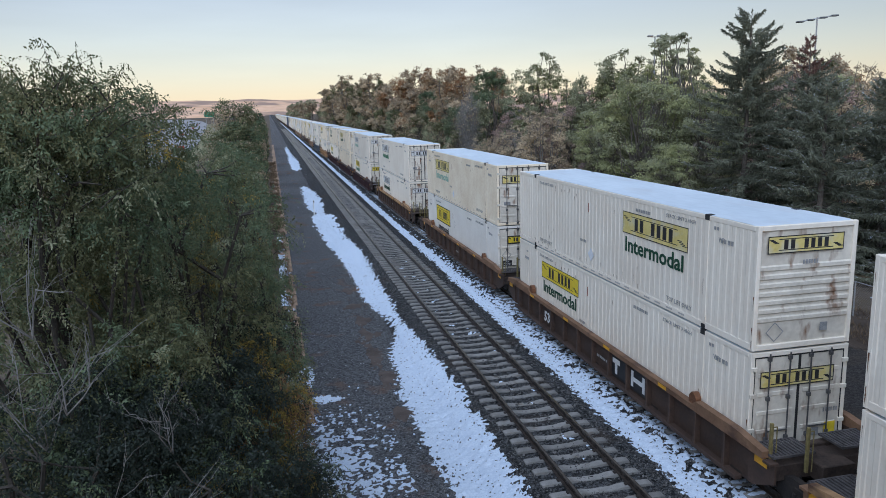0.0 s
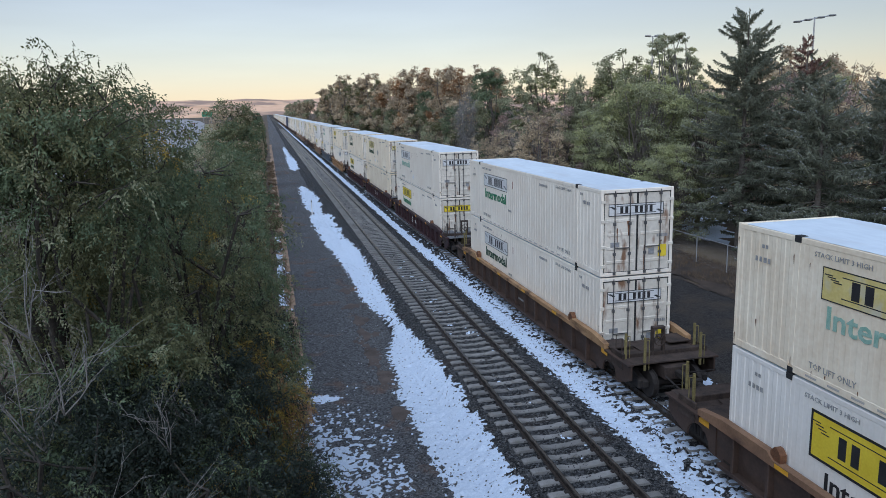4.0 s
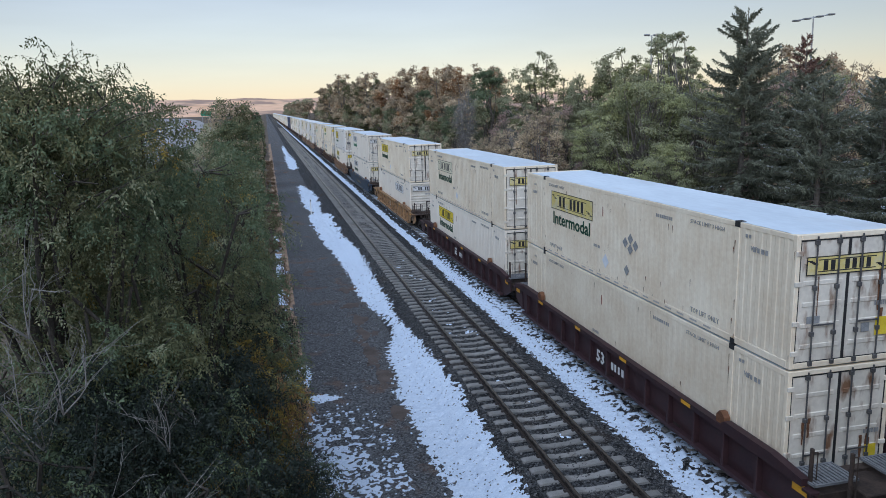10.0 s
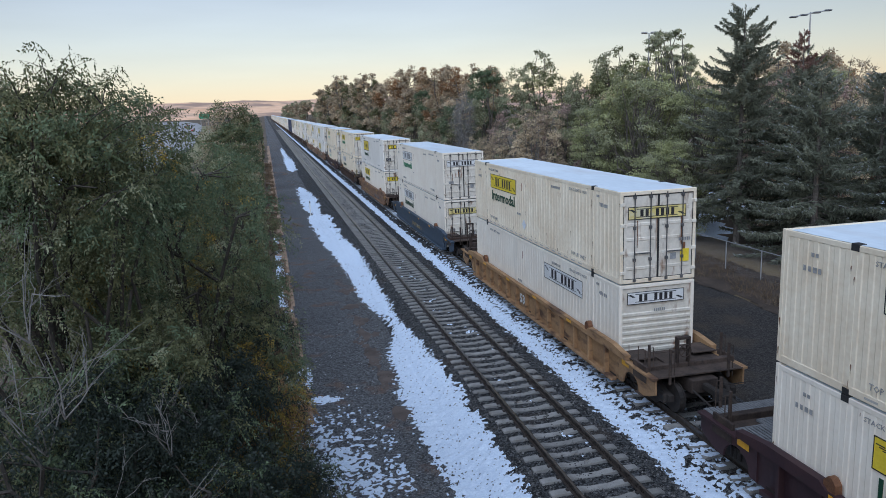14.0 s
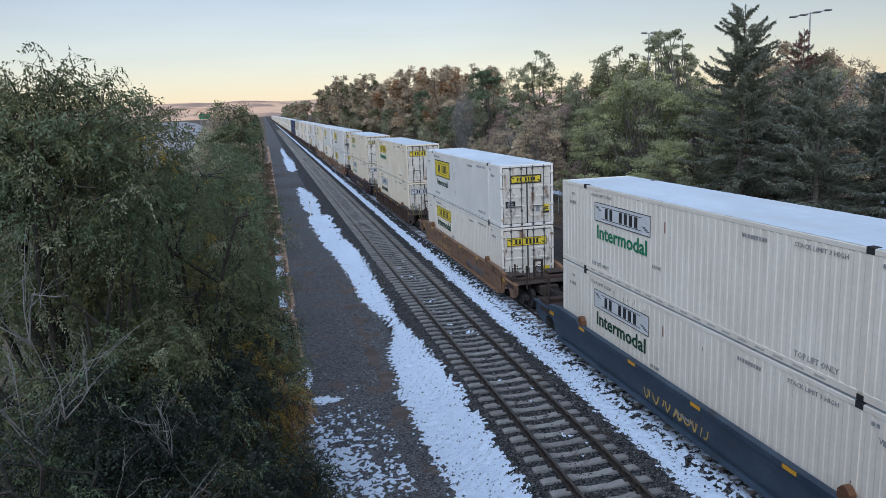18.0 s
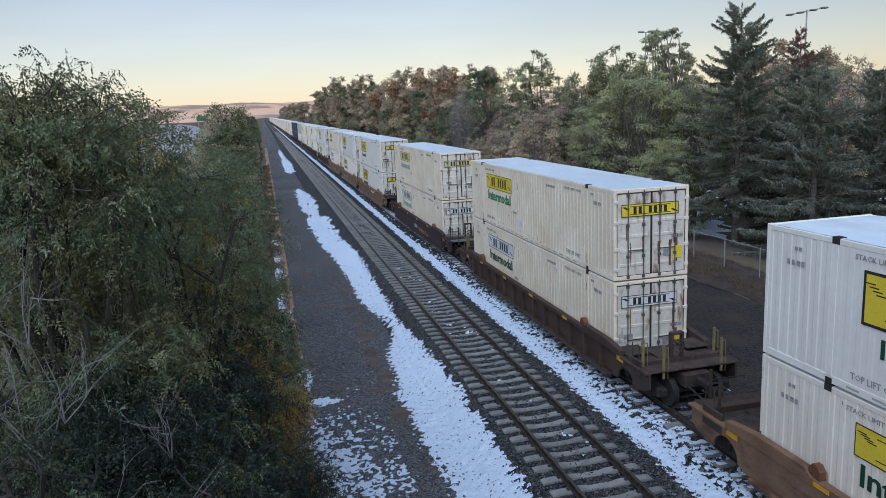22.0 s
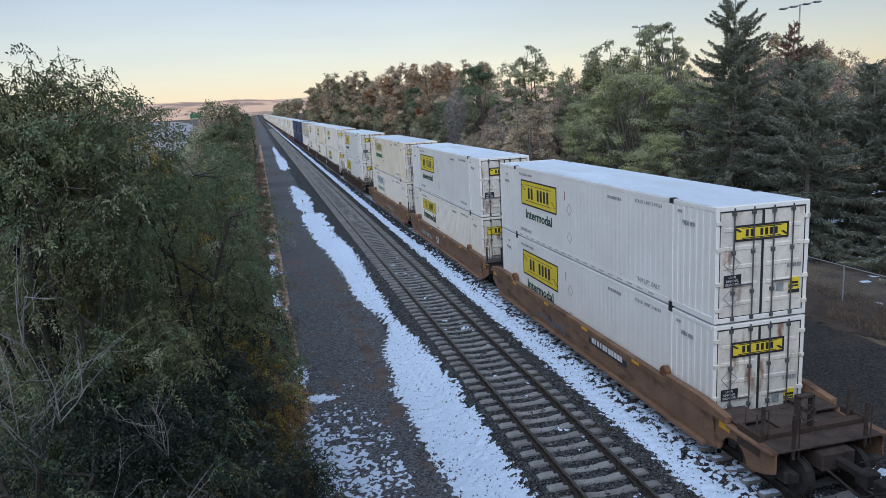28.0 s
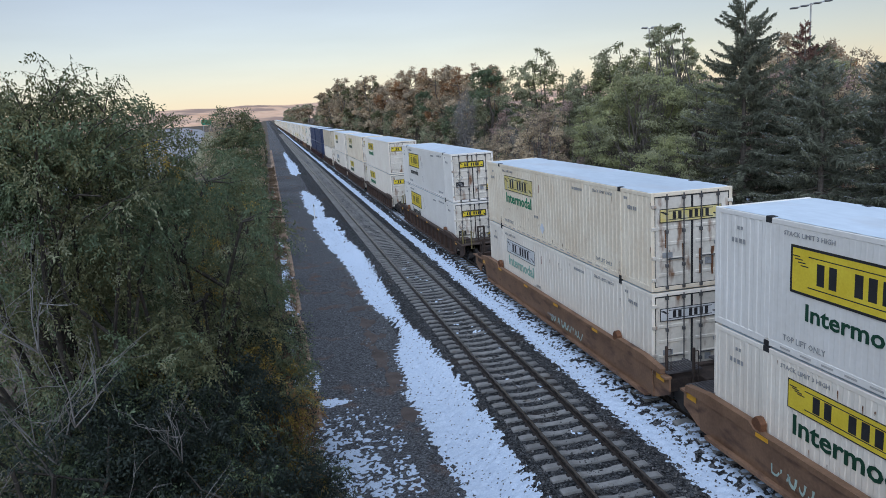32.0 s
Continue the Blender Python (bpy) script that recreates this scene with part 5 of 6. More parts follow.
def leaves(base, way, length, width, g, face=None):
    """Pointed leaves as quads: base, two shoulders and tip. They turn their blades to face, where it is given."""
    n = len(base)
    side = unit(np.cross(way, g.normal(size=(n, 3)) if face is None else face + g.normal(size=(n, 3)) * 0.42))
    length = length * g.uniform(0.7, 1.25, (n, 1))
    width = width * g.uniform(0.75, 1.2, (n, 1))
    mid = base + way * length * 0.45 + np.array([0, 0, 0.06]) * length
    tip = base + way * length
    return np.stack([base, mid + side * width / 2, tip, mid - side * width / 2], 1)


def small_leaves(base, way, length, width, g, face):
    """Pointed leaves of three corners, for crowns that stand far off."""
    side = unit(np.cross(way, face + g.normal(size=base.shape) * 0.28))
    length = length * g.uniform(0.6, 1.3, (len(base), 1))
    side = side * width * g.uniform(0.35, 0.6, (len(base), 1))
    return np.stack([base - side, base + side, base + way * length], 1)


def sprigs(points, outward, g, stem=0.45, count=9, length=0.13, width=0.045, droop=0.5):
    """Hanging sprigs, each with leaflets to both sides of a stem, turned to the light."""
    n = len(points)
    way = unit(outward * 0.8 + g.normal(size=(n, 3)) * 0.45 + np.array([0, 0, -droop * 0.6]))
    cross = unit(np.cross(way, g.normal(size=(n, 3))))
    face = unit(outward * 0.8 + np.array([0, 0, 0.45]))
    out = []
    for k in range(count):
        f = (k + 0.7) / count
        at = points + way * stem * f + np.array([0, 0, -droop * stem * f * f * 0.6])
        s = 1 if k % 2 else -1
        d = unit(way * 0.55 + cross * s * 0.75 + np.array([0, 0, -droop]) + g.normal(size=(n, 3)) * 0.22)
        out.append(leaves(at, d, length, width, g, face))
    return np.concatenate(out)


def crown_points(lumps, n, g, depth=0.35, ragged=0.12):
    """Points near the skin of a heap of round lumps, with the way outward."""
    lumps = np.asarray(lumps, float)
    area = lumps[:, 3] * lumps[:, 4] + lumps[:, 3] * lumps[:, 5] + lumps[:, 4] * lumps[:, 5]
    pick = g.choice(len(lumps), size=n, p=area / area.sum())
    d = unit(g.normal(size=(n, 3)))
    r = 1 - depth * g.random((n, 1)) ** 1.6 + ragged * g.normal(size=(n, 1))
    p = lumps[pick, :3] + d * lumps[pick, 3:] * r
    inside = np.zeros(n, bool)
    for k in range(len(lumps)):
        inside |= (((p - lumps[k, :3]) / (lumps[k, 3:] * 0.60)) ** 2).sum(1) < 1
    return p[~inside], d[~inside]


def dome(h0, h1, radius, count, g, small=0.30):
    """Lumps of a broad rounded crown that reaches low, spread to its rim."""
    out = []
    for k in range(count):
        f = (k + 0.5) / count
        z = h0 + (h1 - h0) * (f ** 0.85)
        rim = radius * math.sqrt(max(0.05, 1 - (abs((z - h0) / (h1 - h0) - 0.42) / 0.62) ** 2.2))
        rr = radius * g.uniform(small, small + 0.16)
        a = 2.4 * k + g.normal() * 0.5
        q = max(0.0, rim - rr * 0.75) * g.uniform(0.55, 1.05)
        out.append((q * math.cos(a), q * math.sin(a), min(max(z, h0 + rr * 0.4), h1 - rr * 0.85), rr, rr, rr * g.uniform(0.7, 0.95)))
    return out


def clumped_crown(lumps, mats, weights, g, n, leaf, droop=0.2, sprays=7, reach=0.72, shape=0.66, keep=None):
    """Leaves over a crown of many clumps, each broken into sprays; neighbouring clumps tend to one tone."""
    lumps = np.asarray(lumps, float)
    k = len(lumps)
    d = unit(g.normal(size=(k * sprays, 3)) + np.array([0, 0, 0.25]))
    owner = np.repeat(np.arange(k), sprays)
    mid = lumps[owner, :3] + d * lumps[owner, 3:] * reach * g.uniform(0.55, 1.15, (len(owner), 1))
    size = lumps[owner, 3:] * g.uniform(0.30, 0.58, (len(owner), 1)) * np.array([1.1, 1.1, 0.8])
    area = size[:, 0] ** 2
    m = int(2.0 * n)
    pick = g.choice(len(owner), size=m, p=area / area.sum())
    d = unit(g.normal(size=(m, 3)) + np.array([0, 0, 0.15]))
    r = g.random((m, 1)) ** 0.5 + 0.14 * g.normal(size=(m, 1))
    p = mid[pick] + d * size[pick] * r
    if keep is not None:
        ok = keep(p)
        p, d, pick = p[ok], d[ok], pick[ok]
    out = unit(p - lumps[owner[pick], :3])
    way = unit(np.cross(out, g.normal(size=d.shape)) * 0.8 + out * 0.6 + np.array([0, 0, -droop]))
    q = small_leaves(p, way, leaf * 0.78, leaf * shape, g, unit(out * 0.6 + d * 0.5 + np.array([0, 0, 0.22])))
    shift = g.uniform(0, 50)
    field = np.array([noise.noise((a * 0.3 + shift, b * 0.3, c * 0.3)) for a, b, c in lumps[:, :3]]) + g.normal(size=k) * 0.10
    cuts = np.quantile(field, np.cumsum(weights)[:-1])
    tint = field[owner] + g.normal(size=len(owner)) * 0.10
    return quads_mesh("crown", q, mats, np.searchsorted(cuts, tint[pick] + g.normal(size=len(pick)) * 0.10))


def limb_bm(bm, a, b, r0, r1, g, bends=3, sides=6):
    a, b = np.array(a, float), np.array(b, float)
    last = a
    wob = np.linalg.norm(b - a) * 0.06
    for k in range(1, bends + 1):
        p = a + (b - a) * k / bends + (g.normal(size=3) * wob if k < bends else 0)
        rod(bm, last, p, r0 + (r1 - r0) * (k - 1) / bends, r0 + (r1 - r0) * k / bends, sides)
        last = p


def skeleton(lumps, height, g, r=0.22, base=(0, 0, 0), twigs=True):
    trunk = bmesh.new()
    top = (g.normal() * 0.2, g.normal() * 0.2, height * 0.72)
    limb_bm(trunk, base, top, r, r * 0.25, g, 4, 8)
    limbs = bmesh.new()
    for l in lumps:
        f = min(0.95, max(0.25, (l[2] / height) * 0.75 - 0.12))
        start = np.array(base) + (np.array(top) - np.array(base)) * f
        limb_bm(limbs, start, l[:3], r * 0.35, 0.03, g, 3, 5)
        if twigs:
            for _ in range(2):
                d = unit(g.normal(size=3) + np.array([0, 0, 0.4]))
                limb_bm(limbs, l[:3], np.array(l[:3]) + d * l[3] * 0.95, 0.025, 0.006, g, 2, 4)
    return trunk, limbs


def shoots(p, d, g, length, each, droop=0.45):
    """Arching leafy shoots that leave the crown at p; gives the places along them and the ways of their sprigs."""
    k = len(p)
    way = unit(d * np.array([1, 1, 0.7]) + g.normal(size=(k, 3)) * 0.35 + np.array([0, 0, 0.35]))
    cross = unit(np.cross(way, np.array([0, 0, 1.0])) + g.normal(size=(k, 3)) * 0.15)
    long = length * g.uniform(0.6, 1.25, (k, 1))
    at, out = [], []
    for j in range(each):
        f = (j + 0.6) / each
        at.append(p - d * 0.35 * long + way * long * f + np.array([0, 0, -1.0]) * long * droop * f * f)
        out.append(unit(way * (0.35 + 0.5 * f) + cross * (0.9 if j % 2 else -0.9) + np.array([0, 0, -0.15 - 0.35 * f]) + g.normal(size=(k, 3)) * 0.2))
    return np.concatenate(at), np.concatenate(out)


def broadleaf(label, lumps, height, mats, weights, g, n=2200, stem=0.45, count=9, length=0.13, width=0.045, droop=0.5, r=0.2, bark=None, keep=None,
              name="tree", depth=0.4, category="tree", each=8):
    t = thing(name, label, category)
    trunk, limbs = skeleton(lumps, height, g, r)
    part("trunk", trunk, bark or BARK, t)
    tagged(part("bough", limbs, bark or BARK, t), kind="stuff")
    p0, d0 = crown_points(lumps, n // each, g, depth)
    p, d = shoots(p0, d0, g, stem * 2.4, each)
    # patches of turned leaves follow a slow random field over the crown
    field = np.array([noise.noise((x * 0.55 + n, y * 0.55, z * 0.55)) for x, y, z in p0]) + g.normal(size=len(p0)) * 0.20
    order = np.quantile(field, np.cumsum(weights)[:-1])
    which = np.tile(np.searchsorted(order, field), each)
    ok = keep(p)
    p, d, which = p[ok], d[ok], which[ok]
    q = sprigs(p, d, g, stem, count, length, width, droop)
    link("crown", quads_mesh("crown", q, mats, np.tile(which, count)), t)
    return t


# the dense growth beside the service road: x, y, radius, top, leaf mix, sprigs, leaflet size
def left_growth():
    rows = [
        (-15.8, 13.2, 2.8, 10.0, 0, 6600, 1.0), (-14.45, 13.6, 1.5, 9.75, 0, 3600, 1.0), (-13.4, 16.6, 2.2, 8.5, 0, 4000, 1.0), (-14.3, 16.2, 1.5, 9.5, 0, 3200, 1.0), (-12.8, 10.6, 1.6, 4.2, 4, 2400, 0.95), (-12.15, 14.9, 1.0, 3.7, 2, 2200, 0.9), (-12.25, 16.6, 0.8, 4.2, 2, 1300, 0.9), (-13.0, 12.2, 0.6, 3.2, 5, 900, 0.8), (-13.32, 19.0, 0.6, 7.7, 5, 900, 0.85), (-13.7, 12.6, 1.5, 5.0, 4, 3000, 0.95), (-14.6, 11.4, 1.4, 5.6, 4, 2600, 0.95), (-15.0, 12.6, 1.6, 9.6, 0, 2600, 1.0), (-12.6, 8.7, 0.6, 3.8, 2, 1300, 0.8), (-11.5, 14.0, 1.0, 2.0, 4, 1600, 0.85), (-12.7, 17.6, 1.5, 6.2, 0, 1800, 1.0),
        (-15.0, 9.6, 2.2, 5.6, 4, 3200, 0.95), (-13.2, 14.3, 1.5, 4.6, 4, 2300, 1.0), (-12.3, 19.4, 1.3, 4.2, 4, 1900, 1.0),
        (-13.6, 20.6, 2.3, 8.35, 0, 3300, 1.05), (-16.4, 20.0, 3.0, 7.9, 0, 3400, 1.1), (-13.2, 26.0, 2.0, 7.2, 0, 2500, 1.15),
        (-16.8, 27.5, 3.0, 7.5, 1, 2600, 1.25), (-13.3, 33.0, 2.0, 7.2, 1, 2200, 1.3), (-17.0, 37.0, 3.0, 7.0, 0, 2000, 1.45),
        (-13.5, 41.0, 2.1, 7.1, 1, 1900, 1.5), (-13.8, 50.0, 2.2, 7.3, 3, 1700, 1.7), (-18.5, 48.0, 3.4, 6.7, 1, 1500, 1.8),
        (-14.2, 60.0, 2.4, 8.4, 3, 1500, 1.9), (-14.9, 72.0, 3.2, 10.3, 3, 2000, 2.0), (-13.6, 84.0, 2.4, 9.3, 3, 1500, 2.3),
        (-13.9, 98.0, 2.4, 8.6, 3, 1300, 2.6), (-14.2, 116.0, 2.8, 8.4, 1, 1200, 3.0), (-14.5, 138.0, 3.2, 8.2, 1, 1200, 3.4),
        (-14.8, 165.0, 3.6, 8.2, 3, 1100, 4.0), (-15.5, 200.0, 4.2, 8.0, 1, 1100, 4.8), (-20.5, 21.0, 3.4, 9.4, 0, 1800, 1.2),
    ]
    # mix 4, for the low bushes, carries their shade in its darkest leaf
    mixes = [([LEAF, LEAFGREY, LEAFOLIVE, LEAFYELLOW], [0.40, 0.08, 0.505, 0.015]), ([LEAFOLIVE, LEAF, LEAFGREY, LEAFRUST], [0.40, 0.44, 0.12, 0.04]),
             ([LEAFSHADE, LEAFOLIVE, LEAFYELLOW, LEAFRUST], [0.20, 0.20, 0.32, 0.28]), ([LEAFBROWN, LEAFOLIVE, LEAF], [0.26, 0.44, 0.30]),
             ([LEAFSHADE, LEAF, LEAFOLIVE], [0.80, 0.12, 0.08]), ([LEAFYELLOW, LEAFOLIVE], [0.6, 0.4])]
    words = ["dense green leafy tree with drooping sprigs", "olive-green leafy tree turning brown in patches", "low bush turning yellow and russet", "dull brown-green bushy tree in autumn leaf",
             "deep green leafy bush beside the gravel road", "slender bush with yellow autumn leaves"]
    for x, y, rad, top, mix, n, s in rows:
        g = np.random.default_rng(int(100 * abs(x) + y))
        lumps = dome(0.1, top + 0.85, rad * 1.12, 17 if rad > 2 else 11, g)
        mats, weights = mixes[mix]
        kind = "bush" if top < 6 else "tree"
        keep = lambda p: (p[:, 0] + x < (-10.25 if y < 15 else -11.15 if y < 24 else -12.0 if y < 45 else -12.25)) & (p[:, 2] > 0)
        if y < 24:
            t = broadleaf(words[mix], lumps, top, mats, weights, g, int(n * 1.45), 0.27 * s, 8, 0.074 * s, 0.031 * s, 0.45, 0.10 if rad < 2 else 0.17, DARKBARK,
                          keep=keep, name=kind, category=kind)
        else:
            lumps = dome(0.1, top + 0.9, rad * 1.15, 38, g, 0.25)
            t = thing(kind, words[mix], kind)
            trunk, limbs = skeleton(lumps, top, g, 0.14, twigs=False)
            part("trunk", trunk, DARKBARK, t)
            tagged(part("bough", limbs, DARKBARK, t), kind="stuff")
            link("crown", clumped_crown(lumps, mats, weights, g, 9000 if y < 64 else 7000 if y < 100 else 3500, 0.045 + 0.0022 * y, 0.35, keep=keep), t)
        t.location = (x, y, profile(PROFILE, x) - 0.03)


left_growth()


def crown_sprays():
    """Long leafy shoots that stand up out of the tall tree's crown, with hanging leaflets and sky between them."""
    t = thing("tree", "tall green tree with airy leafy shoots on top", "tree")
    g = np.random.default_rng(77)
    stems, at, out = bmesh.new(), [], []
    for k in range(190):
        a = np.array([g.uniform(-17.2, -14.15), 13.1 + g.normal() * 0.6, g.uniform(7.4, 9.3)])
        side = g.normal() * 0.6 + (0.15 if a[0] > -15.2 else 0.0)
        long = g.uniform(0.7, 1.4)
        way = unit(np.array([side, g.normal() * 0.35 - 0.1, 0.95]))
        long = min(long, (10.22 - 0.45 * max(0.0, a[0] + 14.9) + 0.10 * g.normal() - a[2]) / max(0.3, way[2]) * 1.12)
        last, n = a, 9
        for j in range(1, n + 1):
            f = j / n
            p = a + way * long * f + np.array([way[0] * 0.35 * f * f, 0, -0.22 * f ** 3]) * long
            rod(stems, last, p, 0.013 * (1.15 - f), 0.013 * (1.1 - f), 4)
            if f > 0.3:
                for turn in (-1, 1):
                    at.append(p)
                    out.append(unit(np.array([way[0] * 0.5 + turn * 0.8, g.normal() * 0.5, 0.1 + g.normal() * 0.25])))
            last = p
    limb_bm(stems, (-15.6, 13.3, -0.8), (-15.4, 13.2, 8.2), 0.2, 0.06, g, 4, 8)
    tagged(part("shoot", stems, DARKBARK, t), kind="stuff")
    at, out = np.array(at), np.array(out)
    q = sprigs(at, out, g, 0.24, 9, 0.070, 0.030, 0.7)
    link("crown", quads_mesh("crown", q, [LEAF, LEAFOLIVE], (g.random(len(q)) < 0.8).astype(int)), t)


crown_sprays()


def bare_twigs(x, y, z, size, n, seed, label):
    """Bleached leafless branches that fork twice."""
    g = np.random.default_rng(seed)
    t = thing("dead_branch", label, "branch")
    bm = bmesh.new()

    def grow(a, d, l, r, level):
        b = a + d * l
        m = (a + b) / 2 + g.normal(size=3) * l * 0.05
        rod(bm, a, m, r, r * 0.8, 5)
        rod(bm, m, b, r * 0.8, r * 0.55, 5)
        if level:
            for _ in range(2):
                grow(a + (b - a) * g.uniform(0.3, 1.0), unit(d + g.normal(size=3) * 0.42), l * g.uniform(0.55, 0.85), r * 0.62, level - 1)
    for _ in range(n):
        grow(np.zeros(3), unit(np.array([g.normal() * 0.5, g.normal() * 0.3 - 0.35, 0.9])), size * g.uniform(0.55, 0.95), 0.011, 3)
    tagged(part("twig", bm, GREYBARK, t), kind="stuff")
    t.location = (x, y, z)


for row in ((-13.7, 9.3, 3.1, 1.15, 4, 3), (-14.8, 10.0, 4.6, 1.1, 5, 4), (-12.9, 9.6, 2.3, 0.8, 5, 5), (-16.2, 11.0, 5.4, 1.2, 4, 6), (-15.6, 8.4, 4.4, 0.9, 4, 8),
            (-15.0, 10.6, 6.0, 1.2, 4, 11), (-13.4, 10.8, 4.0, 1.1, 3, 12), (-14.3, 9.2, 5.4, 1.0, 3, 14), (-13.2, 12.2, 3.8, 0.9, 3, 15)):
    bare_twigs(*row, "bleached leafless branches sticking out of the bushes")


def grass_strip(name, boxes_, n, h, label, seed):
    g = np.random.default_rng(seed)
    pts = []
    for x0, x1, y0, y1, z in boxes_:
        k = int(n * (x1 - x0) * (y1 - y0))
        pts.append(np.stack([g.uniform(x0, x1, k), y0 + (y1 - y0) * g.random(k) ** 1.25, np.full(k, z)], 1))
    p = np.concatenate(pts)
    clump = np.array([noise.noise((a * 0.8, b * 0.35, 1.0)) for a, b, c in p])
    p = p[clump > -0.12]
    d = unit(g.normal(size=p.shape) * 0.45 + np.array([0, 0, 1.0]))
    q = leaves(p, d, h, 0.018, g)
    return tagged(link(name, quads_mesh(name, q, [DRYGRASS])), label, "grass", kind="stuff")


grass_strip("dry_grass", [(-12.2, -11.1, 14, 150, -0.74)], 230, 0.34, "tan dry grass along the foot of the bushes", 5)
grass_strip("dry_grass", [(10.2, 13.8, 14, 80, -0.55)], 110, 0.34, "tan dry grass and weeds on the bank by the fence", 6)


# -- trees beyond the train --
def spruce(label, height, radius, seed, dense=1.0, brown=0.0, low=0.06, taper_by=0.80, frost=0.0):
    """Whorls of boughs with upturned tips and hanging branchlets; uneven lengths, a thin leader on top."""
    g = np.random.default_rng(seed)
    t = thing("spruce_tree", label, "tree")
    trunk = bmesh.new()
    rod(trunk, (0, 0, 0), (0, 0, height), 0.26, 0.012, 8)
    part("trunk", trunk, BARK, t)
    quads, tone = [], []
    limbs = bmesh.new()
    z = low * height
    turn = 0.0
    while z < height - 0.25:
        f = z / height
        for k in range(g.integers(5, 8) if f < 0.8 else 4):
            a = turn + 6.283 * k / 6 + g.normal() * 0.28
            l = (radius * (1 - f) ** taper_by + 0.10) * g.choice([0.55, 0.8, 0.95, 1.05, 1.22], p=[0.14, 0.26, 0.3, 0.2, 0.1]) * g.uniform(0.9, 1.1)
            zz = z + g.normal() * 0.12
            way = unit(np.array([math.cos(a), math.sin(a), 0.85 * f - 0.30 + g.normal() * 0.09]))
            m = max(5, int(l * 14.0 * dense))
            s = (np.arange(m) + 0.5 + 0.5 * g.random(m)) / m
            curve = lambda v: np.stack([way[0] * l * v, way[1] * l * v, zz + way[2] * l * v - 0.20 * l * v * (1 - v) - 0.10 * l * v * v + 0.30 * l * np.maximum(0, v - 0.55) ** 1.5], 1)
            p = curve(s)
            q = curve(np.array([0.0, 0.35, 0.7, 1.0]))
            for i in range(3):
                rod(limbs, q[i], q[i + 1], 0.036 * (1.1 - f) * (1 - i / 3.3), 0.036 * (1.1 - f) * (1 - (i + 1) / 3.3), 4)
            across = np.array([-way[1], way[0], 0])
            taper = (1.05 - s[:, None]) * min(1.0, l / 2.2)
            ok = s > 0.15
            count = int(ok.sum())
            shade = int(f > 1 - brown and g.random() < 0.8)
            for side in (-1, 1):
                d = unit(way * 0.75 + across * side * 0.8 + np.array([0, 0, -0.20]) + g.normal(size=(m, 3)) * 0.28)
                quads.append(leaves(p, d, 0.18 + 0.50 * taper, 0.075 + 0.02 * taper, g)[ok])
                d = unit(way * 0.4 + across * side * 0.35 + np.array([0, 0, -0.95]) + g.normal(size=(m, 3)) * 0.35)
                quads.append(leaves(p, d, 0.18 + 0.34 * taper, 0.08, g)[ok])
            d = unit(way + np.array([0, 0, 0.25]) + g.normal(size=(m, 3)) * 0.3)
            quads.append(leaves(p, d, 0.24, 0.09, g)[ok])
            tone.append(np.full(4 * count, shade))
            tone.append(np.where((g.random(count) < frost) & (s[ok] > 0.35), 2, shade))
        turn += 0.7
        z += 0.30 + 0.26 * (1 - f) * g.uniform(0.7, 1.3)
    top = np.array([[0, 0, height - 0.6 + 0.06 * k] for k in range(11)])
    d = unit(g.normal(size=(11, 3)) * 0.6 + np.array([0, 0, 0.9]))
    quads.append(leaves(top, d, 0.22, 0.07, g))
    tone.append(np.full(11, int(brown > 0)))
    tagged(part("bough", limbs, BARK, t), kind="stuff")
    link("needles", quads_mesh("needles", np.concatenate(quads), [NEEDLE, NEEDLEBROWN, NEEDLEFROST], np.concatenate(tone)), t)
    return t


def branching(height, spread, g, split=0.22, leaders=5, sides=6, upright=1.0, clump=0.075):
    """A trunk that divides into rising leaders with side branches; gives the limbs and the leaf clumps at their ends."""
    segs, lumps = [], []
    fork = np.array([0, 0, split * height])
    segs.append((np.zeros(3), fork, 0.028 * height * 0.6, 0.022 * height * 0.6))
    for k in range(leaders):
        a = 6.283 * k / leaders + g.normal() * 0.35
        lean = spread * g.uniform(0.25, 0.95) if k else spread * 0.1
        end = np.array([math.cos(a) * lean, math.sin(a) * lean, height * g.uniform(0.82, 0.97) * (1 - 0.16 * (lean / spread) ** 2 * upright)])
        pts = [fork * g.uniform(0.6, 1.0)]
        for f in (0.35, 0.7, 1.0):
            pts.append(pts[0] + (end - pts[0]) * np.array([f ** 0.75, f ** 0.75, f]) + g.normal(size=3) * 0.02 * height * (f < 1))
        for i in range(3):
            segs.append((pts[i], pts[i + 1], 0.0095 * height * (1 - 0.28 * i), 0.0095 * height * (0.72 - 0.27 * i)))
        lumps.append((*end, *(clump * height * g.uniform(0.7, 1.0) * np.array([1, 1, 0.95]))))
        for j in range(sides):
            f = 0.12 + 0.8 * (j + g.random()) / sides
            i = min(2, int(f / 0.34))
            at = pts[i] + (pts[i + 1] - pts[i]) * min(1, (f - 0.34 * i) / 0.34)
            b = a + g.normal() * 0.9 if k else g.random() * 6.283
            l = spread * g.uniform(0.3, 0.62) * (1.12 - 0.55 * f)
            tip = at + np.array([math.cos(b) * l, math.sin(b) * l, l * g.uniform(-0.1, 0.6)])
            segs.append((at, tip, 0.0042 * height, 0.0016 * height))
            r = clump * height * g.uniform(0.65, 1.2)
            lumps.append((*tip, r, r, r * g.uniform(0.7, 1.0)))
            if g.random() < 0.6:
                mid = at + (tip - at) * 0.55 + g.normal(size=3) * 0.2
                lumps.append((*mid, r * 0.7, r * 0.7, r * 0.6))
    return segs, lumps


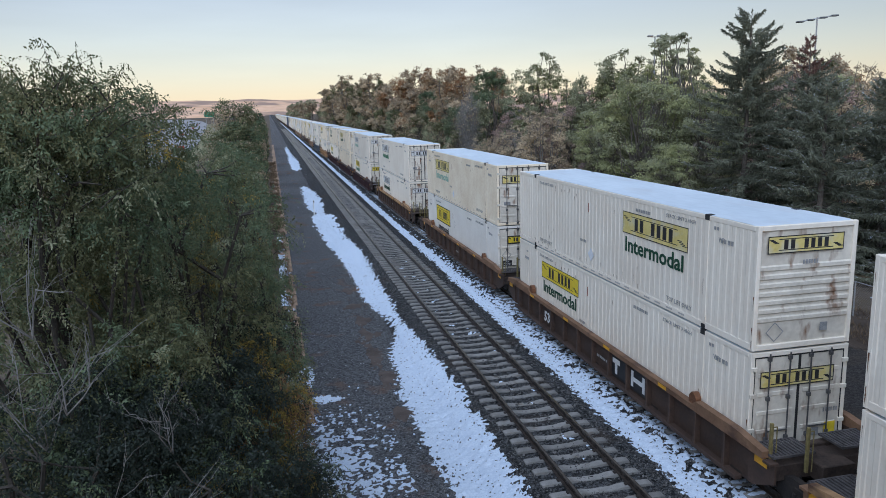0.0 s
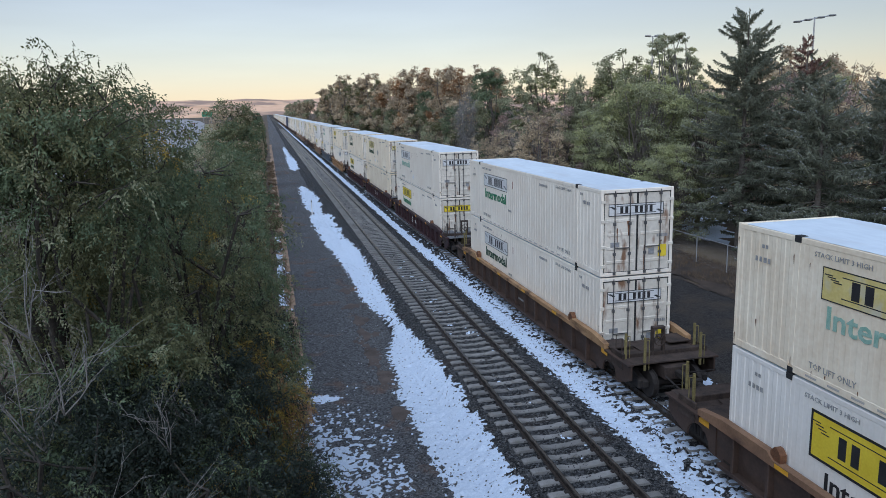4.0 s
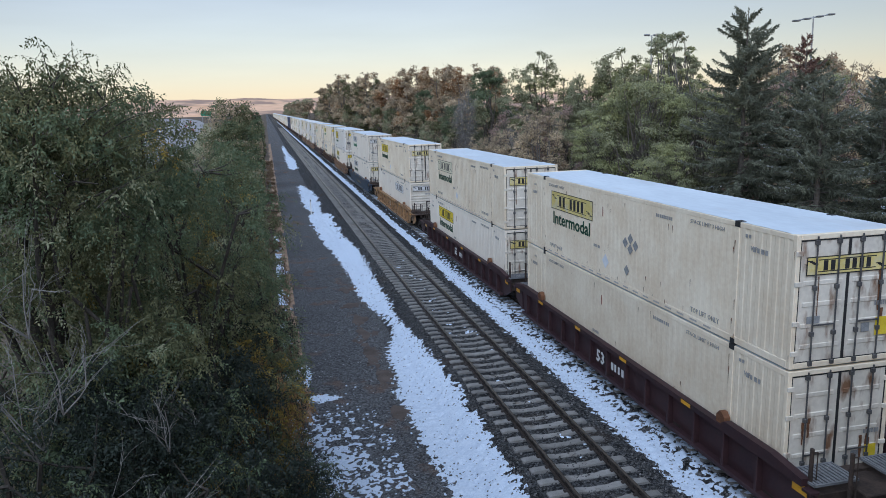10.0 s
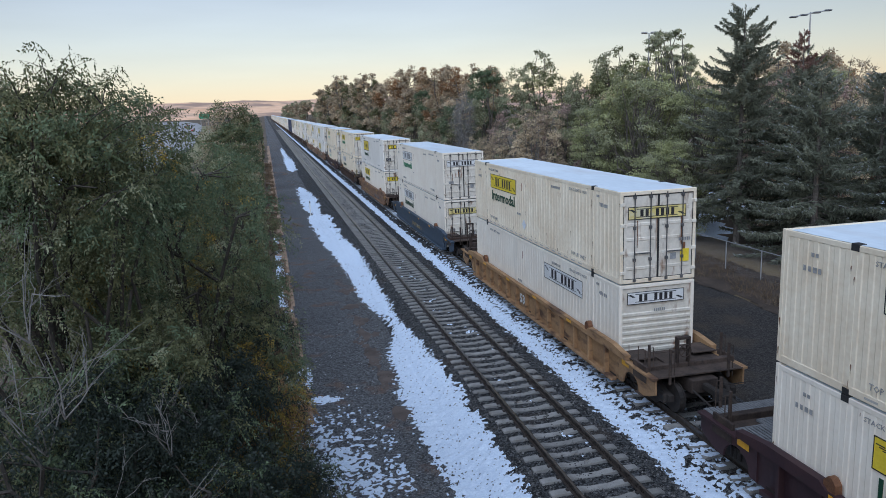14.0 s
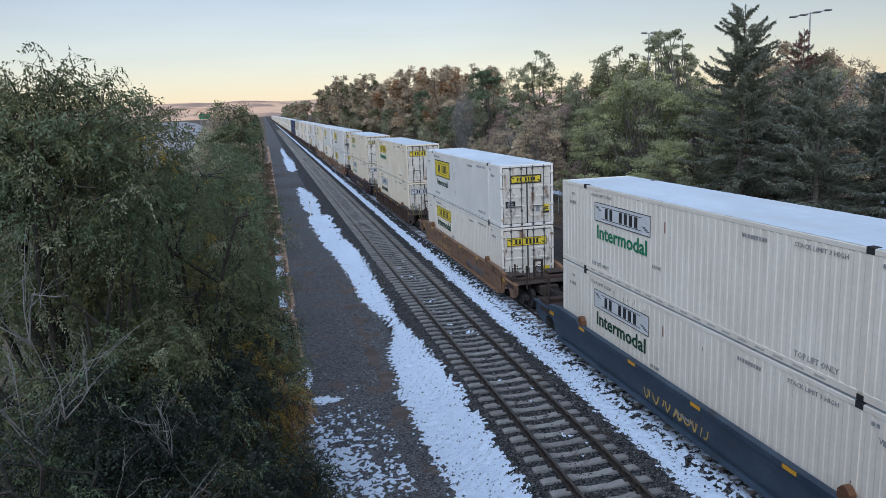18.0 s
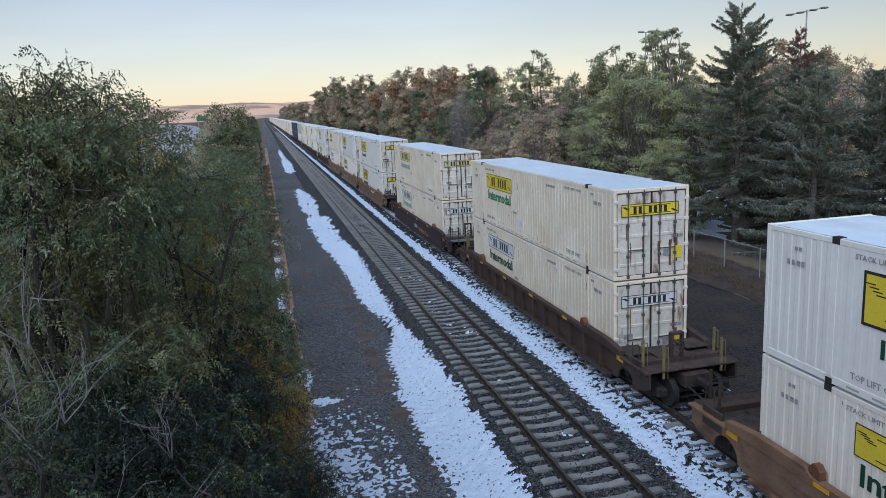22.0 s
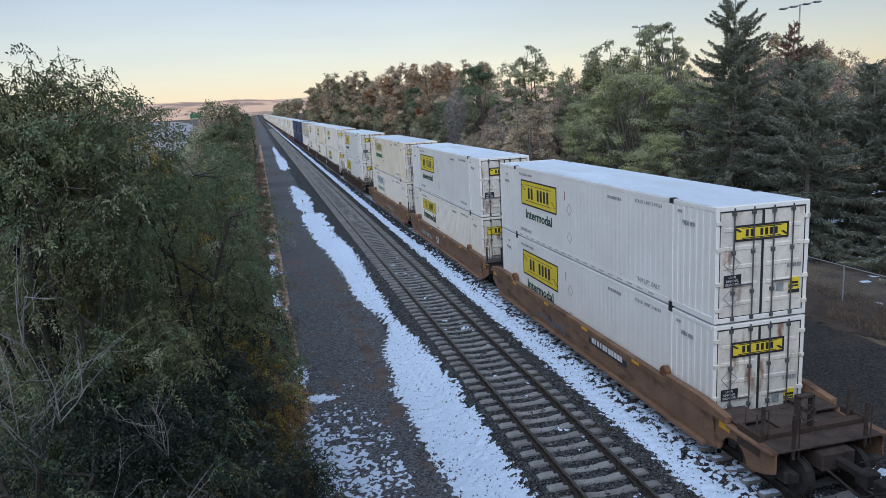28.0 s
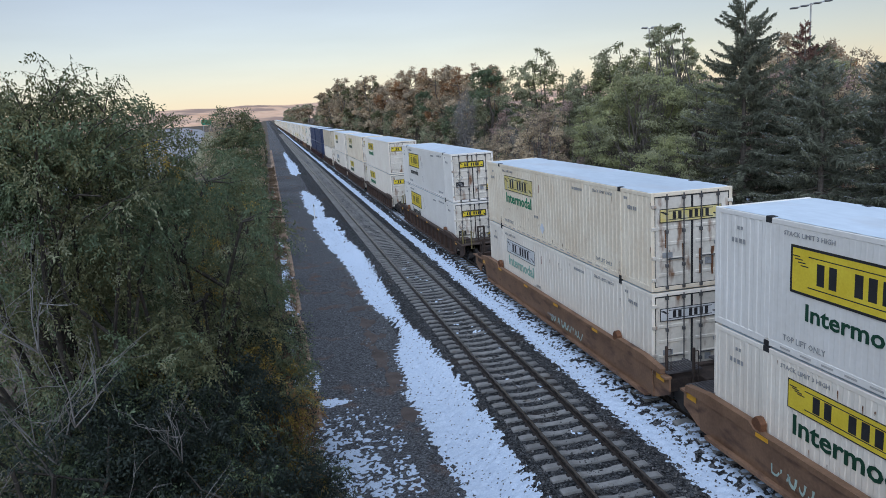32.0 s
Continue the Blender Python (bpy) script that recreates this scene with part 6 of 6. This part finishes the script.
def open_tree(label, height, spread, mats, weights, seed, n=9000, leaf=0.28, bark=None, split=0.2, leaders=5, sides=7, upright=1.0, clump=0.075, skirt=0, droop=0.2, name="tree"):
    g = np.random.default_rng(seed)
    segs, lumps = branching(height, spread, g, split, leaders, sides, upright, clump)
    for k in range(skirt):
        a = 2.4 * k
        r = spread * g.uniform(0.24, 0.36)
        lumps.append((math.cos(a) * spread * 0.7, math.sin(a) * spread * 0.7, height * g.uniform(0.06, 0.30), r, r, r * 0.8))
    t = thing(name, label, "tree")
    trunk, limbs = bmesh.new(), bmesh.new()
    for i, (a, b, r0, r1) in enumerate(segs):
        rod(limbs if i else trunk, a, b, r0, r1, 8 if not i else 5)
    for l in lumps:
        for _ in range(3):
            d = unit(g.normal(size=3) + np.array([0, 0, 0.6]))
            rod(limbs, l[:3], np.array(l[:3]) + d * l[3] * 1.25, 0.018, 0.005, 3)
    part("trunk", trunk, bark or BARK, t)
    tagged(part("bough", limbs, bark or BARK, t), kind="stuff")
    link("crown", clumped_crown(lumps, mats, weights, g, n, leaf, droop), t)
    return t


def far_tree(label, height, radius, mats, weights, seed, n=8000, leaf=0.27, bark=None, h0=0.06, count=34, droop=0.25, small=0.22, flat=1.0):
    """A full crown that reaches low, heaped from many clumps."""
    g = np.random.default_rng(seed)
    lumps = [(*l[:5], l[5] * flat) for l in dome(height * h0, height, radius, count, g, small)]
    t = thing("tree", label, "tree")
    trunk, limbs = skeleton(lumps, height, g, 0.22)
    part("trunk", trunk, bark or BARK, t)
    tagged(part("bough", limbs, bark or BARK, t), kind="stuff")
    link("crown", clumped_crown(lumps, mats, weights, g, n, leaf, droop), t)
    return t


def stand(t, spots):
    """Places a tree at the first spot and copies of it at the rest: x, y, turn, size."""
    s0 = spots[0][3]
    for k, (x, y, turn, s) in enumerate(spots):
        z = -1.0 if x > 15 else -0.75
        if k == 0:
            t.matrix_basis = pose(x, y, z, 0, 0, turn) @ Matrix.Diagonal((s, s, s, 1))
        else:
            copy_thing(t, pose(x, y, z, 0, 0, turn) @ Matrix.Diagonal((s / s0,) * 3 + (1,)))


stand(spruce("tall dark green spruce with ragged upswept boughs", 15.4, 4.5, 21, 1.1, taper_by=0.48, frost=0.08, low=0.17), [(18.3, 42.3, 0, 1.0)])
stand(spruce("spruce with a thin browned top", 13.8, 4.8, 24, 1.0, 0.17, frost=0.12), [(22.4, 41.9, 0, 1.0)])
stand(spruce("broad grey-green spruce with frosted tips on the bank", 11.0, 5.0, 22, 1.0, taper_by=0.62, frost=0.35),
      [(18.9, 36.0, 0, 1.0), (22.6, 35.4, 200, 1.0), (20.6, 29.0, 80, 0.84), (26.5, 37.0, 300, 1.04), (25.0, 29.5, 20, 0.9)])
stand(spruce("bluish spruce standing among bare trees", 12.0, 3.2, 23, 0.7), [(19.5, 112.0, 0, 1.05), (18.0, 121.0, 70, 1.15), (21.0, 92.0, 160, 0.85)])
# light green trees in front of the spruces
stand(far_tree("light green leafy tree with layered drooping sprays", 12.2, 4.9, [LEAFLIGHT, LEAFGREY, LEAFOLIVE], [0.45, 0.35, 0.2], 31, 17000, 0.17, count=70, small=0.16, flat=0.8, droop=0.5),
      [(16.2, 51.5, 0, 0.97), (15.4, 57.0, 110, 0.80), (20.0, 50.0, 200, 0.90), (15.6, 46.0, 70, 0.60), (32.0, 51.0, 40, 1.0)])
stand(far_tree("tall light green tree with an arching open crown", 15.4, 2.7, [LEAFLIGHT, LEAFGREY], [0.5, 0.5], 45, 7000, 0.15, PALEBARK, h0=0.5, count=44, small=0.13, flat=0.9, droop=0.9),
      [(20.0, 54.5, 0, 1.0), (24.5, 60.0, 140, 0.90)])
stand(open_tree("tall olive-green tree with upright tufted crown", 15.6, 2.9, [LEAFGREY, LEAFOLIVE, LEAFLIGHT], [0.5, 0.35, 0.15], 46, 9000, 0.22, leaders=6, sides=8, clump=0.062, skirt=3),
      [(19.0, 81.0, 0, 1.04), (19.0, 72.3, 80, 0.82), (21.0, 65.6, 200, 0.97), (21.2, 70.6, 300, 0.94), (21.5, 62.0, 30, 0.92), (26.0, 64.0, 150, 0.9)])
# cottonwoods and oaks in dull autumn leaf along the right of way
stand(open_tree("tall cottonwood in dull tan and brown leaf, pale limbs showing", 17.6, 5.0, [LEAFTAN, LEAFBROWN, LEAFOLIVE], [0.22, 0.43, 0.35], 47, 11000, 0.40, PALEBARK, leaders=6, sides=8, clump=0.075, skirt=4),
      [(16.0, 266.0, 0, 1.29), (15.0, 316.0, 80, 1.18), (16.0, 196.0, 20, 1.12), (20.0, 150.0, 250, 1.0), (18.0, 232.0, 130, 1.15), (36.7, 62.0, 40, 0.86)])
stand(open_tree("russet-tan tree in autumn leaf", 16.0, 4.6, [LEAFRUST, LEAFTAN, LEAFBROWN], [0.16, 0.34, 0.5], 48, 11000, 0.33, leaders=6, sides=8, clump=0.078, skirt=5),
      [(17.0, 145.0, 0, 1.18), (19.0, 124.5, 140, 1.11), (21.0, 114.0, 220, 1.07), (17.0, 172.0, 10, 1.05), (19.5, 290.0, 300, 1.3), (41.6, 62.0, 100, 0.92), (46.5, 62.0, 10, 0.8)])
stand(far_tree("dark green full-crowned tree", 14.2, 4.0, [LEAF, LEAFGREY], [0.6, 0.4], 35, 9000, 0.26),
      [(18.0, 97.5, 0, 1.04), (15.2, 106.0, 70, 0.72), (17.0, 133.0, 10, 0.92), (15.5, 160.0, 60, 0.8), (17.0, 215.0, 200, 0.95)])
stand(far_tree("low olive bushy tree by the line", 8.5, 3.2, [LEAFOLIVE, LEAFBROWN, LEAFGREY], [0.4, 0.35, 0.25], 39, 5500, 0.26, h0=0.04),
      [(14.0, 101.0, 0, 0.8), (13.8, 114.0, 90, 0.9), (14.0, 130.0, 200, 1.0), (14.2, 150.0, 30, 1.1), (14.4, 172.0, 300, 1.2), (14.4, 200.0, 20, 1.2), (14.4, 235.0, 120, 1.3)])
stand(open_tree("plum-brown thicket tree nearly bare", 10.6, 3.8, [LEAFPLUM, LEAFBROWN], [0.65, 0.35], 36, 8000, 0.18, split=0.08, leaders=8, sides=8, clump=0.075, skirt=8),
      [(17.6, 70.0, 0, 1.0), (18.5, 85.0, 120, 1.0), (25.0, 78.0, 250, 1.2), (29.0, 55.0, 80, 1.15), (27.5, 49.0, 190, 1.2)])
stand(open_tree("tan shrub-like tree nearly bare", 9.9, 3.0, [LEAFTAN, LEAFBROWN], [0.85, 0.15], 38, 7000, 0.17, PALEBARK, split=0.05, leaders=10, sides=8, clump=0.062, skirt=7),
      [(13.8, 67.6, 0, 1.0), (14.6, 81.0, 120, 0.72), (14.2, 88.0, 210, 0.66), (28.0, 47.0, 20, 1.35)])
stand(open_tree("pale grey leafless poplar", 12.4, 1.4, [LEAFBROWN, LEAFTAN], [0.6, 0.4], 37, 500, 0.2, GREYBARK, split=0.1, leaders=16, sides=18, clump=0.06), [(13.4, 93.0, 0, 1.0), (16.0, 150.0, 80, 1.2)])
# the last trees where the line runs out of sight
for k, (x, y, s) in enumerate(((15, 480, 1.15), (14.5, 560, 1.2), (13.5, 640, 1.2), (13, 740, 1.2), (14, 860, 1.2), (22, 400, 1.25), (28, 470, 1.35), (40, 420, 1.4), (45, 560, 1.6), (60, 700, 1.8))):
    if k == 0:
        far_wood = far_tree("distant dark tree by the line", 15, 6.5, [LEAFGREY, LEAFBROWN], [0.5, 0.5], 41, 3000, 0.7, count=22)
        far_wood.matrix_basis = pose(x, y, -1) @ Matrix.Diagonal((s, s, s, 1))
        first = s
    else:
        copy_thing(far_wood, pose(x, y, -1, 0, 0, 67 * k) @ Matrix.Diagonal((s / first,) * 3 + (1,)))


# ---- fence, light mast, pole ----
def fence():
    t = thing("chain_link_fence", "grey chain-link fence with a top rail on the bank", "fence")
    X, z0, z1 = 12.5, -0.5, 1.12
    bm = bmesh.new()
    rod(bm, (X, 14, z1), (X, 74, z1), 0.022)
    part("top_rail", bm, GALV, t)
    pm = None
    for k in range(21):
        bm = bmesh.new()
        rod(bm, (0, 0, z0 - 0.1), (0, 0, z1 + 0.03), 0.032, sides=8)
        pm = pm or mesh_from(bm, GALV, "post")
        link("post", pm, t, m=pose(X, 14 + 3.0 * k, 0))
    q = []
    for k in range(int(60 / 0.11)):
        y = 14 + k * 0.11
        for s in (-1, 1):
            h = z1 - z0
            a, b = np.array([X, y, z0]), np.array([X, y + s * h, z1])
            if 14 <= b[1] <= 74:
                w = np.array([0, 0.0022, 0])
                q.append([a - w, a + w, b + w, b - w])
    link("mesh", quads_mesh("mesh", q, [GALV]), t, "woven wire mesh")


fence()


def light_mast():
    t = thing("light_mast", "tall grey floodlight mast with three lamp heads", "light mast")
    bm = bmesh.new()
    rod(bm, (0, 0, -1), (0, 0, 17.2), 0.13, 0.07, 10)
    part("pole", bm, GALV, t)
    arm = bmesh.new()
    rod(arm, (-1.9, 0, 16.78), (1.9, 0, 17.36), 0.06, sides=8)
    part("crossarm", arm, GALV, t)
    for x in (-1.75, -0.7, 0.6, 1.75):
        z = 17.07 + 0.153 * x
        part("lamp_head", boxes((x - 0.34, x + 0.34, -0.35, 0.3, z - 0.10, z + 0.06), bevel=0.05), LAMPGREY, t)
    t.matrix_basis = pose(44.5, 68.4, 0, 0, 0, -14)


light_mast()


def lamp_pole():
    t = thing("street_lamp", "thin pale street lamp pole rising among the trees", "street lamp")
    bm = bmesh.new()
    rod(bm, (0, 0, -1.1), (0, 0, 14.4), 0.07, 0.05, 8)
    part("pole", bm, GALV, t)
    bm = bmesh.new()
    rod(bm, (-0.35, 0, 14.35), (0.35, 0, 14.35), 0.03, sides=6)
    part("crossarm", bm, GALV, t)
    for x in (-0.4, 0.4):
        part("lamp_head", boxes((x - 0.22, x + 0.22, -0.2, 0.2, 14.36, 14.50), bevel=0.04), GALV, t)
    t.matrix_basis = pose(20.4, 58.2, 0, 0, 0, -10)


lamp_pole()


def marker_post():
    t = thing("marker_post", "short white marker post standing in the snow", "post")
    bm = bmesh.new()
    prism(bm, [(-0.05, -0.75), (0.05, -0.75), (0.05, 0.75), (0.0, 0.80), (-0.05, 0.75)], "y", -0.04, 0.04)
    part("post", bm, SIGNWHITE, t)
    part("band", boxes((-0.055, 0.055, -0.045, 0.045, 0.55, 0.70)), BLACK, t)
    t.location = (-8.15, 69.5, 0)


marker_post()


# ---- highway, hills and what stands far off ----
def strip(name, rows, z, material, label, category):
    """A road along rows of (x, y, half width)."""
    verts, faces = [], []
    for x, y, w in rows:
        verts += [(x - w, y, z), (x + w, y, z)]
    for k in range(len(rows) - 1):
        faces.append((2 * k, 2 * k + 1, 2 * k + 3, 2 * k + 2))
    return tagged(link(name, grid_mesh(name, verts, faces, material)), label, category, kind="structure")


strip("verge", [(-24, 60, 8), (-29, 180, 7), (-33, 300, 6), (-42, 420, 6), (-54, 600, 6), (-74, 900, 8)], -2.75, VERGE, "tan and green grass verge beside the highway", "grass")
LANES = [(-48, 150, 13), (-55, 300, 15), (-64, 420, 17), (-78, 600, 19), (-105, 900, 24), (-150, 1300, 30), (-240, 1900, 40)]
strip("highway", LANES, -2.9, CONCRETE, "pale concrete highway curving away", "highway")


def road_sign():
    t = thing("road_sign", "green road sign on two posts beside the highway", "road sign")
    part("panel", boxes((-1.9, 1.9, -0.05, 0.05, 10.6, 12.6), bevel=0.03), SIGNGREEN, t)
    for x in (-1.4, 1.4):
        bm = bmesh.new()
        rod(bm, (x, 0.12, -0.5), (x, 0.12, 12.4), 0.12, 0.1, 8)
        part("post", bm, GALV, t)
    t.location = (-35.2, 315, -2.75)


road_sign()


def ridge(name, y, x0, x1, base, high, seed, label):
    bm_v, f = [], []
    n, rows = 90, 6
    for j in range(rows + 1):
        for i in range(n + 1):
            x = x0 + (x1 - x0) * i / n
            s = math.sin(math.pi * 0.5 * min(1, j / rows * 1.15))
            h = high * (0.72 + 0.30 * noise.noise((x / 700, seed, 0)) + 0.10 * noise.noise((x / 160, seed, j * 0.4)))
            bm_v.append((x, y + 160 * j + 60 * noise.noise((x / 300, j, seed)), base + h * s))
    for j in range(rows):
        for i in range(n):
            k = j * (n + 1) + i
            f.append((k, k + 1, k + n + 2, k + n + 1))
    return tagged(link(name, grid_mesh(name, bm_v, f, HILL, True)), label, "hills", kind="structure")


ridge("hills", 2900, -2800, 2600, -8, 106, 4.0, "far orange-brown hills in the last sunlight")


def motor_car(paint, label):
    t = thing("car", label, "car", "cars on the highway")
    bm = bmesh.new()
    prism(bm, [(-2.2, 0.35), (2.2, 0.35), (2.25, 0.75), (1.3, 0.95), (0.7, 1.42), (-1.3, 1.45), (-2.0, 1.0), (-2.25, 0.9)], "x", -0.88, 0.88)
    part("body", bm, paint, t)
    bm = bmesh.new()
    prism(bm, [(-1.85, 0.98), (1.15, 0.98), (0.68, 1.36), (-1.25, 1.38)], "x", -0.90, 0.90)
    part("windows", bm, BLACK, t)
    for x in (-0.8, 0.8):
        for y in (-1.4, 1.4):
            bm = bmesh.new()
            rod(bm, (x - 0.1, y, 0.33), (x + 0.1, y, 0.33), 0.33, sides=12)
            part("wheel", bm, GASKET, t)
    return t


def house():
    t = thing("house", "brown two-storey house with a snowy roof behind the spruces", "house")
    W, D, H = 11.0, 9.0, 5.6
    part("wall", boxes((-W / 2, W / 2, -D / 2, D / 2, -1.5, H)), BRICK, t)
    bm = bmesh.new()
    prism(bm, [(-W / 2 - 0.5, H), (W / 2 + 0.5, H), (0, H + 2.4)], "y", -D / 2 - 0.4, D / 2 + 0.4)
    part("roof", bm, SNOW, t, "snow-covered roof")
    wm, fm = mesh_from(boxes((-0.55, 0.55, -0.02, 0.02, -0.6, 0.6)), BLACK, "pane"), mesh_from(boxes((-0.65, 0.65, -0.04, 0.0, -0.7, -0.6), (-0.65, 0.65, -0.04, 0.0, 0.6, 0.7), (-0.65, -0.55, -0.04, 0.0, -0.6, 0.6), (0.55, 0.65, -0.04, 0.0, -0.6, 0.6)), SIGNWHITE, "frame")
    for z in (1.2, 4.0):
        for x in (-3.6, 0.0, 3.6):
            w = link("window", fm, t, m=pose(x, -D / 2, z))
            link("pane", wm, w)
        for y in (-2.2, 2.2):
            w = link("window", fm, t, m=pose(-W / 2, y, z, 0, 0, -90))
            link("pane", wm, w)
    t.matrix_basis = pose(55, 66, 0, 0, 0, 12)


BRICK = surface("brown_brick", (0.16, 0.085, 0.06), (0.27, 0.15, 0.105), 2, 0.9, 0.3, 20)
house()

CARRED = surface("car_red", (0.30, 0.02, 0.02), (0.42, 0.04, 0.03), 2, 0.3, 0)
CARDARK = surface("car_dark", (0.02, 0.022, 0.026), (0.05, 0.055, 0.06), 2, 0.3, 0)
TRAFFIC = []
for k in range(16):
    paint, words = ((CARDARK, "dark car driving on the highway"), (SIGNWHITE, "white car driving on the highway"), (CARRED, "red car driving on the highway"), (CARDARK, "dark car driving on the highway"))[k % 4]
    TRAFFIC.append((motor_car(paint, words), k))


for x, y, turn, paint, words in ((51.5, 103, 40, SIGNWHITE, "white car parked beyond the trees"), (56, 99, 30, CARDARK, "dark car parked beyond the trees")):
    parked = motor_car(paint, words)
    parked["group"] = "parked cars"
    parked.matrix_basis = pose(x, y, -1.15, 0, 0, turn)


# ---- what moves ----
def lane(y, off):
    ys, xs = [r[1] for r in LANES], [r[0] for r in LANES]
    x0, x1 = np.interp(y, ys, xs), np.interp(y + 5, ys, xs)
    return pose(float(x0) + off, y, -2.9, 0, 0, math.degrees(math.atan2(-(x1 - x0), 5)))


def rolling(rows_end=32.0, step=2 / 30):
    n = int(rows_end / step + 0.5)
    return [(k * step, -math.degrees(SPEED * k * step / 0.455)) for k in range(n + 1)]


def motions():
    times = (0.0, 0.1, 1.0, 8.0, 16.0, 24.0, 31.0, 31.9, 32.0)
    for ob, u, z in MOVING:
        walk(ob, [(t, pose(0, u - SPEED * t, z)) for t in times])
    turns = [(t, a % 360) for t, a in rolling()]
    for ob, y in WHEELS:
        walk(ob, [(t, pose(0, y, 0.44, a)) for t, a in turns])
    for ob, k in TRAFFIC:
        away = k % 2 == 0
        v = 26 if away else -26
        y0 = (170 + 95 * (k // 2)) if away else (980 + 95 * (k // 2) - 60 * k)
        off = 5 + 3.5 * (k % 3) if away else -5 - 3.5 * (k % 3)
        walk(ob, [(t, lane(y0 + v * t, off)) for t in (0.0, 0.1, 4.0, 8.0, 12.0, 16.0, 20.0, 24.0, 28.0, 31.9, 32.0)])


motions()
